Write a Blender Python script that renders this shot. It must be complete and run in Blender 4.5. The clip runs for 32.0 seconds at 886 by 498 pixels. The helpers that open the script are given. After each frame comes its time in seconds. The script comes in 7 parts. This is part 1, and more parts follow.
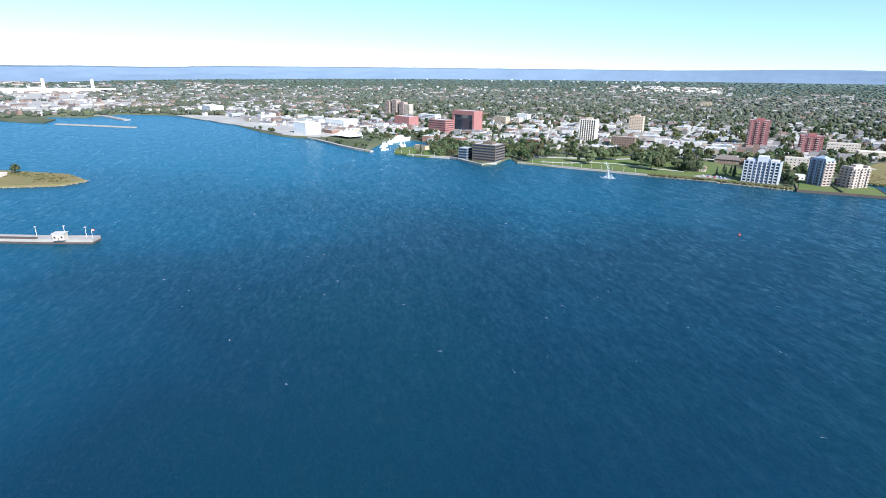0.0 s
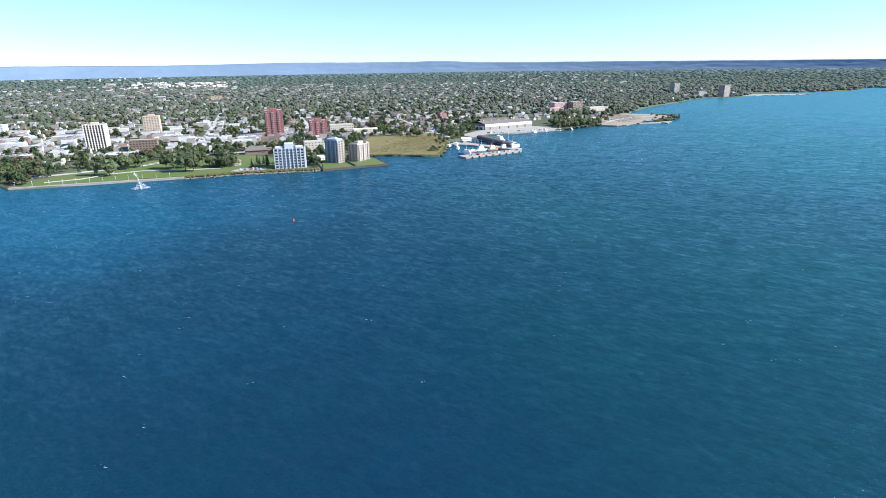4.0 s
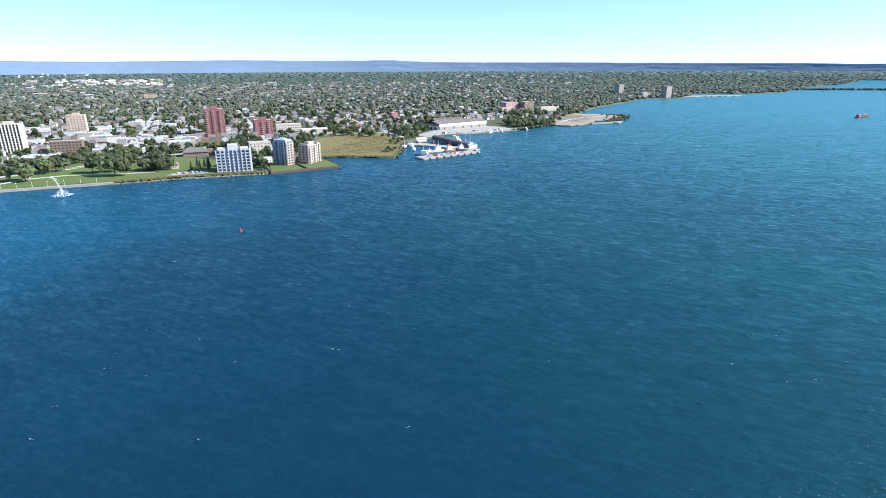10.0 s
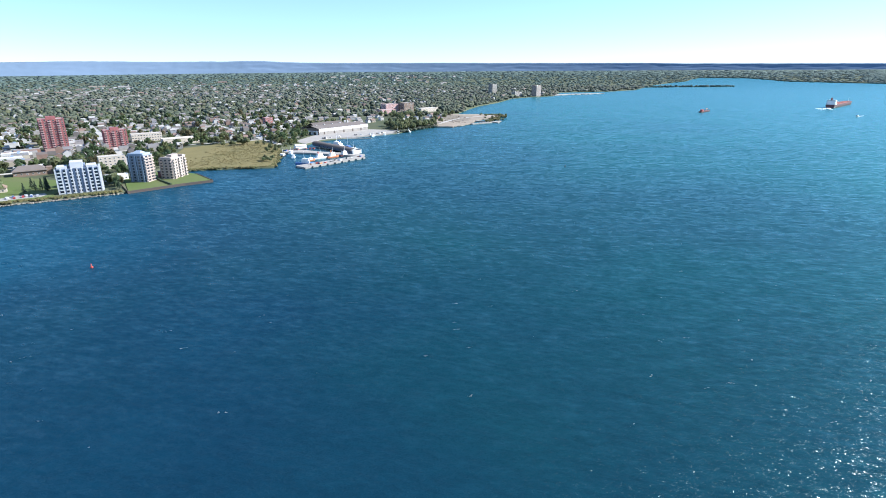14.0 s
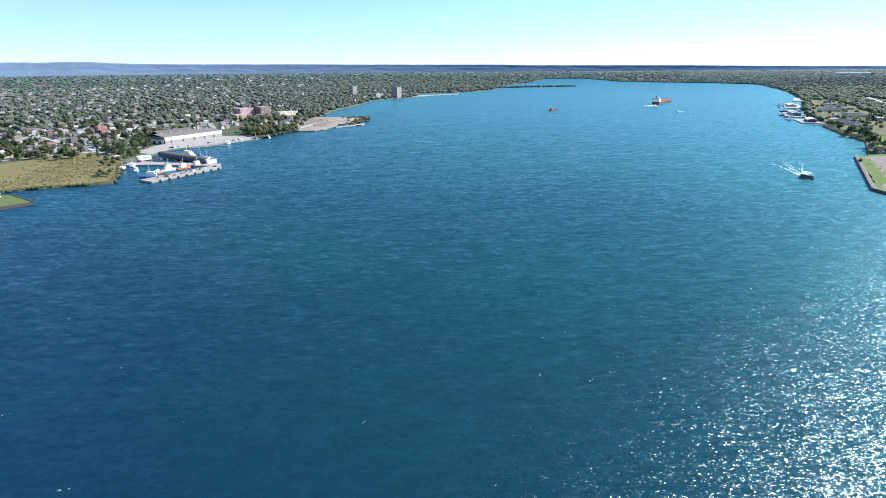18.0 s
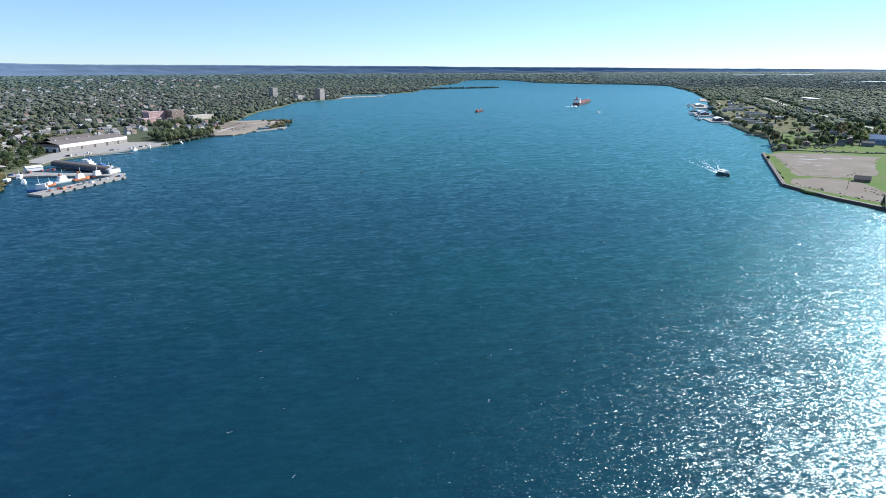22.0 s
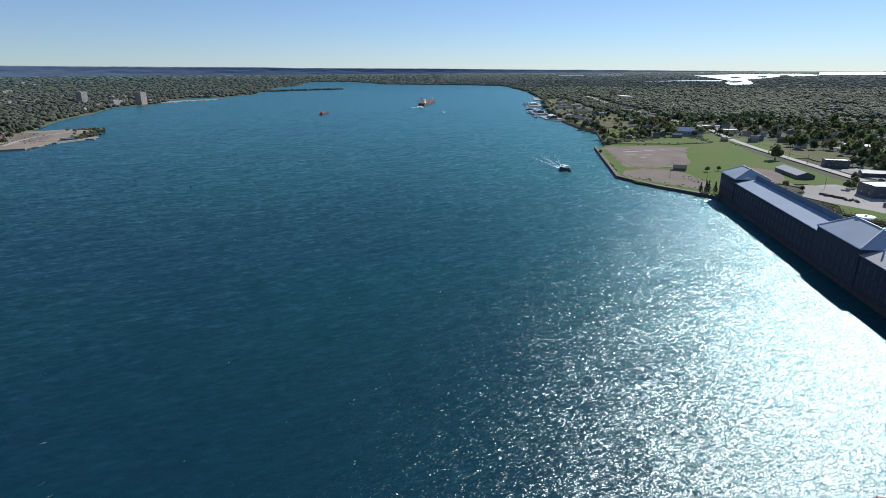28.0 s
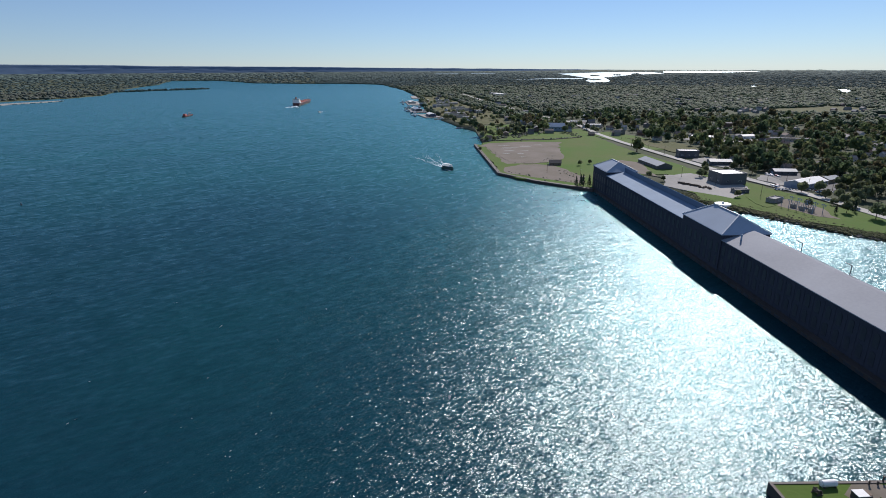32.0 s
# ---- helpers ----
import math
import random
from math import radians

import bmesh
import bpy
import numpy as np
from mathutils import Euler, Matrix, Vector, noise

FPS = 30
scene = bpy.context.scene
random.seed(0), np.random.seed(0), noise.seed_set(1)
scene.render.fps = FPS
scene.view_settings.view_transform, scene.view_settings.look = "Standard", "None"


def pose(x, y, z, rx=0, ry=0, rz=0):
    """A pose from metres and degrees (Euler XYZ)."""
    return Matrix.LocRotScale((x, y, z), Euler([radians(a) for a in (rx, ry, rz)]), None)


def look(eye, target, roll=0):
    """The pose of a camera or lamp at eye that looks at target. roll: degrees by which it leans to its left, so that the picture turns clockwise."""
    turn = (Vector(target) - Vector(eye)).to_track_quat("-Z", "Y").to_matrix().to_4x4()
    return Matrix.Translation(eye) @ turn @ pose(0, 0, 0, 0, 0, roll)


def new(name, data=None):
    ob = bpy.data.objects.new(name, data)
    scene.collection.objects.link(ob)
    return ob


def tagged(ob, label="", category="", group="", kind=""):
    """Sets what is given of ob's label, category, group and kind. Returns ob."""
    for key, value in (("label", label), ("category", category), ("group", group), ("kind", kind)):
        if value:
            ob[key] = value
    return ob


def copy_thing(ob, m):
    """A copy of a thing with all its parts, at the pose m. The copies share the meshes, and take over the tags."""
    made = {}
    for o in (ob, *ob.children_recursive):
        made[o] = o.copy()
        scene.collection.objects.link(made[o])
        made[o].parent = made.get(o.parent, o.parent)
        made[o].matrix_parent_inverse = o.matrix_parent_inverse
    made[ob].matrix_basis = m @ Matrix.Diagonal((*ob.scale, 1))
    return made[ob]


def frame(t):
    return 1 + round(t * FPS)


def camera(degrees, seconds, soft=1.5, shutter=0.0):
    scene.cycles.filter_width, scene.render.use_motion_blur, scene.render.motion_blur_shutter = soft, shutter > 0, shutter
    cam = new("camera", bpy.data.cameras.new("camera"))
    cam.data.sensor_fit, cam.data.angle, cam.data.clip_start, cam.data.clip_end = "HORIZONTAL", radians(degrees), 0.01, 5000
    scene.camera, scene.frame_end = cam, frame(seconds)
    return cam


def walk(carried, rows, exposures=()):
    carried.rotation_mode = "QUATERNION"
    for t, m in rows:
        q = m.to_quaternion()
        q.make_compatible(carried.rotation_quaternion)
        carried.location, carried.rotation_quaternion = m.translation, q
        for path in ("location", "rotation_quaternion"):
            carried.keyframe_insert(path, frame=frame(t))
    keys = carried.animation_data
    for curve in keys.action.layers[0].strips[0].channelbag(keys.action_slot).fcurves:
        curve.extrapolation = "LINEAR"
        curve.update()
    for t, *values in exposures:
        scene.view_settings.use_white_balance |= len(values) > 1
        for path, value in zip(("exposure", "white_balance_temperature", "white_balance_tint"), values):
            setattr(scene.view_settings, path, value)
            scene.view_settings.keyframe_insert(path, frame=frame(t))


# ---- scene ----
# The camera and its flight
PATH = [  # seconds, eye x y z, yaw, pitch, roll in degrees
    (0, 0.0, 0.0, 110.5, 51.59, -17.98, 0.88),
    (0.5, -1.5, 0.7, 111.2, 49.17, -17.98, 0.84),
    (1, -3.0, 1.7, 111.9, 44.83, -17.98, 0.72),
    (1.5, -4.8, 3.1, 112.4, 36.09, -17.97, 0.19),
    (2, -7.0, 5.0, 112.6, 24.56, -18.08, -0.40),
    (2.5, -9.6, 7.4, 112.4, 15.13, -18.22, -0.83),
    (3, -12.4, 9.7, 112.0, 10.60, -18.26, -0.82),
    (3.5, -14.8, 12.1, 111.4, 7.12, -18.35, -0.75),
    (4, -17.0, 14.6, 110.8, 4.67, -18.40, -0.65),
    (4.5, -19.0, 17.0, 110.3, 3.27, -18.40, -0.61),
    (6.5, -25.0, 26.8, 108.8, 0.49, -18.38, -0.36),
    (7, -26.3, 29.1, 108.5, 0.09, -18.38, -0.31),
    (7.5, -27.2, 31.5, 108.1, -0.19, -18.38, -0.28),
    (8, -27.8, 34.1, 107.9, -0.70, -18.39, -0.24),
    (8.5, -28.5, 36.7, 107.7, -0.79, -18.39, -0.16),
    (9, -29.1, 39.4, 107.6, -1.04, -18.41, -0.14),
    (9.5, -29.8, 42.2, 107.4, -1.31, -18.40, -0.08),
    (10, -30.5, 45.1, 107.4, -0.97, -18.42, -0.06),
    (10.5, -31.2, 48.1, 107.4, -0.62, -18.43, 0.00),
    (11, -31.7, 51.1, 107.6, -0.67, -18.44, 0.04),
    (11.5, -32.3, 54.4, 107.9, -1.60, -18.46, 0.14),
    (12, -32.9, 57.7, 108.1, -2.87, -18.50, 0.14),
    (12.5, -33.5, 61.2, 108.4, -3.91, -18.49, 0.15),
    (13, -33.9, 64.7, 108.7, -6.63, -18.49, 0.01),
    (13.5, -34.0, 68.2, 109.2, -10.25, -18.44, -0.11),
    (14, -34.1, 71.1, 109.7, -13.46, -18.43, -0.33),
    (14.5, -34.1, 73.3, 110.0, -16.74, -18.41, -0.66),
    (15, -34.0, 75.0, 110.2, -19.53, -18.43, -0.82),
    (15.5, -34.0, 76.2, 110.4, -22.01, -18.43, -0.54),
    (17.5, -33.9, 80.3, 110.7, -27.01, -18.41, -0.45),
    (18, -33.2, 82.5, 110.8, -27.61, -18.38, -0.39),
    (18.5, -32.7, 84.6, 110.7, -28.58, -18.37, -0.41),
    (19, -32.0, 87.1, 110.6, -29.60, -18.32, -0.37),
    (19.5, -31.2, 89.5, 110.7, -30.56, -18.31, -0.35),
    (20, -30.1, 92.1, 110.9, -31.34, -18.30, -0.30),
    (20.5, -29.0, 94.4, 110.9, -31.78, -18.32, -0.29),
    (21, -27.6, 96.7, 110.8, -32.65, -18.30, -0.21),
    (21.5, -26.2, 98.7, 110.5, -34.18, -18.27, -0.25),
    (22, -24.7, 101.0, 110.3, -35.31, -18.27, -0.22),
    (22.5, -23.0, 103.5, 110.3, -36.11, -18.26, -0.20),
    (23, -21.4, 105.6, 110.4, -36.97, -18.26, -0.16),
    (23.5, -19.8, 107.7, 110.7, -37.92, -18.28, -0.13),
    (24, -18.1, 109.6, 110.8, -38.83, -18.27, -0.14),
    (24.5, -16.4, 111.6, 110.7, -39.79, -18.25, -0.18),
    (25, -14.4, 113.7, 110.4, -40.91, -18.24, -0.15),
    (25.5, -12.4, 115.6, 110.2, -42.34, -18.25, -0.18),
    (27.5, -4.4, 121.5, 109.0, -48.54, -18.21, -0.23),
    (28, -2.1, 122.9, 108.6, -50.92, -18.19, -0.28),
    (28.5, 0.3, 123.9, 108.3, -52.30, -18.21, -0.21),
    (29, 2.7, 125.1, 107.8, -53.42, -18.22, -0.18),
    (29.5, 4.7, 126.0, 107.5, -54.98, -18.22, -0.10),
    (30, 6.4, 126.7, 107.7, -56.49, -18.21, -0.16),
    (30.5, 8.0, 127.9, 107.9, -58.43, -18.28, -0.19),
    (31, 9.6, 129.5, 108.2, -60.48, -18.30, -0.34),
    (31.5, 11.3, 130.9, 108.3, -62.35, -18.36, -0.28),
    (32, 12.8, 132.0, 108.3, -63.33, -18.39, -0.25),
]


def view(x, y, z, yaw, pitch, roll):
    return pose(x, y, z, 0, 0, yaw) @ pose(0, 0, 0, 90 + pitch) @ pose(0, 0, 0, 0, 0, roll)


cam = camera(78.56, 32.0, soft=0.95)
walk(cam, [(t, view(*p)) for t, *p in PATH],
     exposures=[(0, 1.1, 6000, 10), (8, 1.2, 6000, 10), (13, 1.2, 6000, 10), (19, 1.06, 6000, 10), (25, 0.38, 6150, 12), (32, -0.06, 6300, 16)])

# World and sun
SUN_AZ, SUN_EL = 92.5, 34.0  # compass degrees from +y towards +x, and height
world = bpy.data.worlds.new("sky")
scene.world = world
world.use_nodes = True
sky = world.node_tree.nodes.new("ShaderNodeTexSky")
sky.sky_type, sky.sun_disc = "NISHITA", False
sky.sun_elevation, sky.sun_rotation = radians(SUN_EL), radians(SUN_AZ)
sky.air_density, sky.dust_density, sky.ozone_density = 0.9, 0.0, 3.0
world.node_tree.nodes["Background"].inputs[1].default_value = 0.08
tint = world.node_tree.nodes.new("ShaderNodeMix")  # cooler, clear autumn air
tint.data_type, tint.blend_type = "RGBA", "MULTIPLY"
tint.inputs[0].default_value, tint.inputs[7].default_value = 1.0, (0.84, 0.99, 1.2, 1)
world.node_tree.links.new(sky.outputs[0], tint.inputs[6])
haze = world.node_tree.nodes.new("ShaderNodeMix")
haze.data_type = "RGBA"
haze.inputs[0].default_value, haze.inputs[7].default_value = 0.2, (4.2, 5.9, 7.4, 1)
world.node_tree.links.new(tint.outputs[2], haze.inputs[6])
world.node_tree.links.new(haze.outputs[2], world.node_tree.nodes["Background"].inputs[0])
sun = new("sun", bpy.data.lights.new("sun", "SUN"))
sun.data.energy, sun.data.angle, sun.data.color = 5.0, radians(0.53), (1.0, 0.95, 0.87)
sun_dir = Vector((math.sin(radians(SUN_AZ)) * math.cos(radians(SUN_EL)), math.cos(radians(SUN_AZ)) * math.cos(radians(SUN_EL)), math.sin(radians(SUN_EL))))
sun.matrix_world = look(sun_dir * 500, (0, 0, 0))


# Materials
def mat(name, base, rough=0.8, second=None, scale=0.2, fine=3.0, metal=0.0, bump=0.0, rand=0.0, spec=0.5, island=0.0):
    """A surface of two tones mixed by coarse stains and fine grain, in metres of the world."""
    m = bpy.data.materials.new(name)
    m.use_nodes = True
    t = m.node_tree
    n, link = t.nodes, t.links.new
    p = n["Principled BSDF"]
    p.inputs["Roughness"].default_value = rough
    p.inputs["Metallic"].default_value = metal
    p.inputs["Specular IOR Level"].default_value = spec
    geo = n.new("ShaderNodeNewGeometry")
    big, small = n.new("ShaderNodeTexNoise"), n.new("ShaderNodeTexNoise")
    big.inputs["Scale"].default_value, small.inputs["Scale"].default_value = scale, fine
    big.inputs["Detail"].default_value = 4
    link(geo.outputs["Position"], big.inputs["Vector"])
    link(geo.outputs["Position"], small.inputs["Vector"])
    add = n.new("ShaderNodeMath")
    add.operation = "MULTIPLY_ADD"
    add.inputs[1].default_value, add.inputs[2].default_value = 0.5, 0.0
    link(small.outputs["Fac"], add.inputs[0])
    tot = n.new("ShaderNodeMath")
    tot.operation = "MULTIPLY_ADD"
    tot.inputs[1].default_value = 1.6
    link(big.outputs["Fac"], tot.inputs[0])
    link(add.outputs[0], tot.inputs[2])
    sub = n.new("ShaderNodeMath")
    sub.operation, sub.use_clamp = "SUBTRACT", True
    sub.inputs[1].default_value = 0.55
    link(tot.outputs[0], sub.inputs[0])
    mix = n.new("ShaderNodeMix")
    mix.data_type = "RGBA"
    second = second or tuple(c * 0.7 for c in base)
    mix.inputs[6].default_value, mix.inputs[7].default_value = (*base, 1), (*second, 1)
    link(sub.outputs[0], mix.inputs[0])
    col = mix.outputs[2]
    if rand or island:
        src = n.new("ShaderNodeObjectInfo").outputs["Random"] if rand else geo.outputs["Random Per Island"]
        hsv = n.new("ShaderNodeHueSaturation")
        mp = n.new("ShaderNodeMapRange")
        mp.inputs["To Min"].default_value, mp.inputs["To Max"].default_value = 1 - (rand or island), 1 + (rand or island)
        link(src, mp.inputs["Value"])
        link(mp.outputs[0], hsv.inputs["Value"])
        mh = n.new("ShaderNodeMapRange")
        mh.inputs["To Min"].default_value, mh.inputs["To Max"].default_value = 0.5 - 0.06 * (rand or island), 0.5 + 0.06 * (rand or island)
        wn = n.new("ShaderNodeTexWhiteNoise")
        wn.noise_dimensions = "1D"
        link(src, wn.inputs["W"])
        link(wn.outputs["Value"], mh.inputs["Value"])
        link(mh.outputs[0], hsv.inputs["Hue"])
        link(col, hsv.inputs["Color"])
        col = hsv.outputs[0]
    link(col, p.inputs["Base Color"])
    if bump:
        b = n.new("ShaderNodeBump")
        b.inputs["Strength"].default_value, b.inputs["Distance"].default_value = 1.0, bump
        link(small.outputs["Fac"], b.inputs["Height"])
        link(b.outputs[0], p.inputs["Normal"])
    return m


def palette(name, colours, rough=0.8, scale=0.2):
    """Paint that differs from one piece to the next: one of several colours for each object or island."""
    m = mat(name, (0.5, 0.5, 0.5), rough, (0.33, 0.33, 0.33) if scale < 0.1 else None, scale, 0.35 if scale < 0.1 else 3.0, bump=0.5 if scale < 0.1 else 0.0)
    n, link = m.node_tree.nodes, m.node_tree.links.new
    ramp = n.new("ShaderNodeValToRGB")
    ramp.color_ramp.interpolation = "CONSTANT"
    while len(ramp.color_ramp.elements) < len(colours):
        ramp.color_ramp.elements.new(0.5)
    for i, (e, c) in enumerate(zip(ramp.color_ramp.elements, colours)):
        e.position, e.color = i / len(colours), (*c, 1)
    info = n.new("ShaderNodeNewGeometry") if name.startswith("far") else n.new("ShaderNodeObjectInfo")
    link(info.outputs["Random Per Island" if name.startswith("far") else "Random"], ramp.inputs[0])
    mul = n.new("ShaderNodeMix")
    mul.data_type, mul.blend_type = "RGBA", "MULTIPLY"
    mul.inputs[0].default_value = 1
    old = n["Principled BSDF"].inputs["Base Color"].links[0].from_socket
    dbl = n.new("ShaderNodeMix")
    dbl.data_type, dbl.blend_type = "RGBA", "ADD"
    dbl.inputs[0].default_value = 1
    link(old, dbl.inputs[6])
    link(old, dbl.inputs[7])
    link(ramp.outputs[0], mul.inputs[6])
    link(dbl.outputs[2], mul.inputs[7])
    link(mul.outputs[2], n["Principled BSDF"].inputs["Base Color"])
    return m


def water_material(name, tones=((0.2, (0.0, 0.056, 0.105)), (0.43, (0.0, 0.017, 0.036)), (0.56, (0.0, 0.024, 0.032)), (0.8, (0.0, 0.05, 0.043))), chop=1.0, rough=0.23, glint=0.04, sheen=(0.17, 0.84, 1.0), grazing=0.2, gleam=0.39):
    """Lake water: a dark body, toned from west to east, under five sizes of wind waves."""
    m = bpy.data.materials.new(name)
    m.use_nodes = True
    n, link = m.node_tree.nodes, m.node_tree.links.new
    n.remove(n["Principled BSDF"])
    body, sky_gloss, sparkle = n.new("ShaderNodeBsdfDiffuse"), n.new("ShaderNodeBsdfGlossy"), n.new("ShaderNodeBsdfGlossy")
    sky_gloss.inputs["Color"].default_value, sky_gloss.inputs["Roughness"].default_value = (*sheen, 1), 0.5
    sparkle.inputs["Color"].default_value, sparkle.inputs["Roughness"].default_value = (0.79, 0.97, 1, 1), rough
    facing = n.new("ShaderNodeFresnel")
    facing.inputs["IOR"].default_value = 1.333
    weaken = n.new("ShaderNodeMath")  # rough water mirrors less at a low angle than flat water
    weaken.operation, weaken.use_clamp = "MULTIPLY", True
    weaken.inputs[1].default_value = grazing
    link(facing.outputs[0], weaken.inputs[0])
    first, second = n.new("ShaderNodeMixShader"), n.new("ShaderNodeMixShader")
    link(weaken.outputs[0], first.inputs[0])
    link(body.outputs[0], first.inputs[1])
    link(sky_gloss.outputs[0], first.inputs[2])
    gleaming = n.new("ShaderNodeMath")  # the wave facets mirror more at a low angle
    gleaming.operation = "MULTIPLY_ADD"
    gleaming.inputs[1].default_value, gleaming.inputs[2].default_value = gleam, glint
    link(facing.outputs[0], gleaming.inputs[0])
    link(gleaming.outputs[0], second.inputs[0])
    link(first.outputs[0], second.inputs[1])
    link(sparkle.outputs[0], second.inputs[2])
    link(second.outputs[0], n["Material Output"].inputs["Surface"])
    geo = n.new("ShaderNodeNewGeometry")
    big = n.new("ShaderNodeTexNoise")
    big.inputs["Scale"].default_value, big.inputs["Detail"].default_value = 0.0035, 3
    link(geo.outputs["Position"], big.inputs["Vector"])
    ramp = n.new("ShaderNodeValToRGB")
    while len(ramp.color_ramp.elements) < len(tones):
        ramp.color_ramp.elements.new(0.5)
    for e, (at, c) in zip(ramp.color_ramp.elements, tones):
        e.position, e.color = at, (*c, 1)
    east = n.new("ShaderNodeSeparateXYZ")
    link(geo.outputs["Position"], east.inputs[0])
    half = n.new("ShaderNodeMath")
    half.operation = "MULTIPLY_ADD"
    half.inputs[1].default_value, half.inputs[2].default_value = 0.5, 0.25
    link(big.outputs["Fac"], half.inputs[0])
    slope = n.new("ShaderNodeMath")  # brightness by bearing is put into the body tone, west to east
    slope.operation = "MULTIPLY_ADD"
    slope.inputs[1].default_value = 0.00045
    link(east.outputs[0], slope.inputs[0])
    link(half.outputs[0], slope.inputs[2])
    link(slope.outputs[0], ramp.inputs[0])
    link(ramp.outputs[0], body.inputs["Color"])
    broad = fine = None
    for k, (scale, steep, stretch, turn) in enumerate(((0.045, 0.06, 3.0, -25), (0.17, 0.3, 2.8, -22), (0.45, 0.5, 2.2, -32), (1.2, 0.85, 1.8, -16), (3.2, 1.5, 1.4, -40))):
        mp = n.new("ShaderNodeMapping")
        mp.inputs["Rotation"].default_value = (0, 0, radians(turn))
        mp.vector_type = "TEXTURE"
        mp.inputs["Scale"].default_value = (stretch, 1, 1)
        link(geo.outputs["Position"], mp.inputs["Vector"])
        w = n.new("ShaderNodeTexNoise")
        w.inputs["Scale"].default_value, w.inputs["Detail"].default_value = scale, 1.5
        w.inputs["Distortion"].default_value = 0.3
        link(mp.outputs[0], w.inputs["Vector"])
        tilt = n.new("ShaderNodeVectorMath")
        tilt.operation = "MULTIPLY_ADD"
        q = steep * chop
        tilt.inputs[1].default_value, tilt.inputs[2].default_value = (q * 0.8, q, 0), (-0.4 * q, -0.5 * q, 0)
        link(w.outputs["Color"], tilt.inputs[0])
        slopes = broad if k < 3 else fine
        if slopes:
            add = n.new("ShaderNodeVectorMath")
            link(slopes, add.inputs[0])
            link(tilt.outputs[0], add.inputs[1])
            slopes = add.outputs[0]
        else:
            slopes = tilt.outputs[0]
        broad, fine = (slopes, fine) if k < 3 else (broad, slopes)
    both = n.new("ShaderNodeVectorMath")  # the facets ride on the swell
    both.operation = "MULTIPLY_ADD"
    both.inputs[1].default_value = (0.35, 0.35, 0.35)
    link(broad, both.inputs[0])
    link(fine, both.inputs[2])
    for tilted, shaders in ((both.outputs[0], (sparkle,)), (broad, (body, facing, sky_gloss))):
        up = n.new("ShaderNodeVectorMath")
        up.inputs[1].default_value = (0, 0, 1)
        link(tilted, up.inputs[0])
        norm = n.new("ShaderNodeVectorMath")
        norm.operation = "NORMALIZE"
        link(up.outputs[0], norm.inputs[0])
        for node in shaders:
            link(norm.outputs[0], node.inputs["Normal"])
    return m


WATER = water_material("river_water")
GROUND = mat("town_ground", (0.0525, 0.0705, 0.034), 0.95, (0.112, 0.115, 0.08), 0.012, 0.12, bump=0.3, spec=0.1)
PARK_GRASS = mat("park_grass", (0.078, 0.13, 0.032), 0.95, (0.122, 0.132, 0.06), 0.02, 0.6, bump=0.1, spec=0.1)
GRASS = mat("mown_grass", (0.072, 0.15, 0.022), 0.95, (0.118, 0.14, 0.045), 0.02, 0.6, bump=0.1, spec=0.1)
REED = mat("dry_meadow", (0.195, 0.161, 0.075), 0.95, (0.135, 0.124, 0.0562), 0.04, 0.5, bump=0.4, spec=0.1)
EARTH = mat("bare_earth", (0.244, 0.208, 0.18), 0.95, (0.154, 0.134, 0.099), 0.03, 0.4, bump=0.1, spec=0.1)
ROUGH_GRASS = mat("rough_grass", (0.0825, 0.0975, 0.0338), 0.95, (0.15, 0.135, 0.075), 0.02, 0.5, bump=0.3, spec=0.1)
CONCRETE = mat("concrete", (0.34, 0.319, 0.289), 0.9, (0.23, 0.212, 0.196), 0.15, 2, bump=0.03)
ASPHALT = mat("asphalt", (0.1, 0.1, 0.1), 0.9, (0.07, 0.07, 0.07), 0.1, 2)
ROADWAY = mat("pale_road", (0.461, 0.442, 0.403), 0.9, (0.269, 0.259, 0.24), 0.06, 1)
STEEL_DARK = mat("sheet_piling", (0.05, 0.045, 0.045), 0.7, (0.09, 0.06, 0.045), 0.3, 2)
SAND = mat("pale_sand", (0.336, 0.28, 0.232), 0.95, (0.192, 0.168, 0.128), 0.025, 0.4, spec=0.1)
ROCK = mat("shore_rock", (0.24, 0.216, 0.176), 0.95, (0.104, 0.096, 0.08), 0.4, 2, island=0.3)
# the blue of distance haze is put into the hills' base colour
HAZE_HILL = mat("hazed_far_hills", (0.16, 0.22, 0.305), 1.0, (0.13, 0.182, 0.25), 0.003, 0.03, spec=0.0)
LEAF = mat("broad_leaves", (0.14, 0.178, 0.092), 0.8, (0.168, 0.184, 0.098), 0.05, 0.8, rand=0.35, spec=0.2)
# leaves of the far woods, greyed and blued to paint in haze
HAZEWOOD = mat("haze_tinted_leaves", (0.0936, 0.126, 0.112), 0.95, (0.072, 0.101, 0.0864), 0.004, 0.05, island=0.25, spec=0.1)
BARK = mat("bark", (0.12, 0.09, 0.065), 0.95, (0.07, 0.055, 0.04), 1, 6)
PAVED = mat("paved_lots", (0.41, 0.389, 0.358), 0.95, (0.225, 0.22, 0.205), 0.02, 0.3, spec=0.2)
DIMGLASS = mat("old_window_glass", (0.03, 0.03, 0.04), 0.45, (0.05, 0.05, 0.055), 0.3, 2)
NEEDLE = mat("conifer_needles", (0.02, 0.044, 0.02), 0.8, (0.032, 0.052, 0.024), 0.05, 1, rand=0.25)
GLASS = mat("window_glass", (0.02, 0.03, 0.045), 0.08, (0.03, 0.045, 0.06), 0.2, 1, spec=0.8)
WHITE = mat("white_paint", (0.8, 0.79, 0.76), 0.6, (0.68, 0.67, 0.64), 0.2, 2)
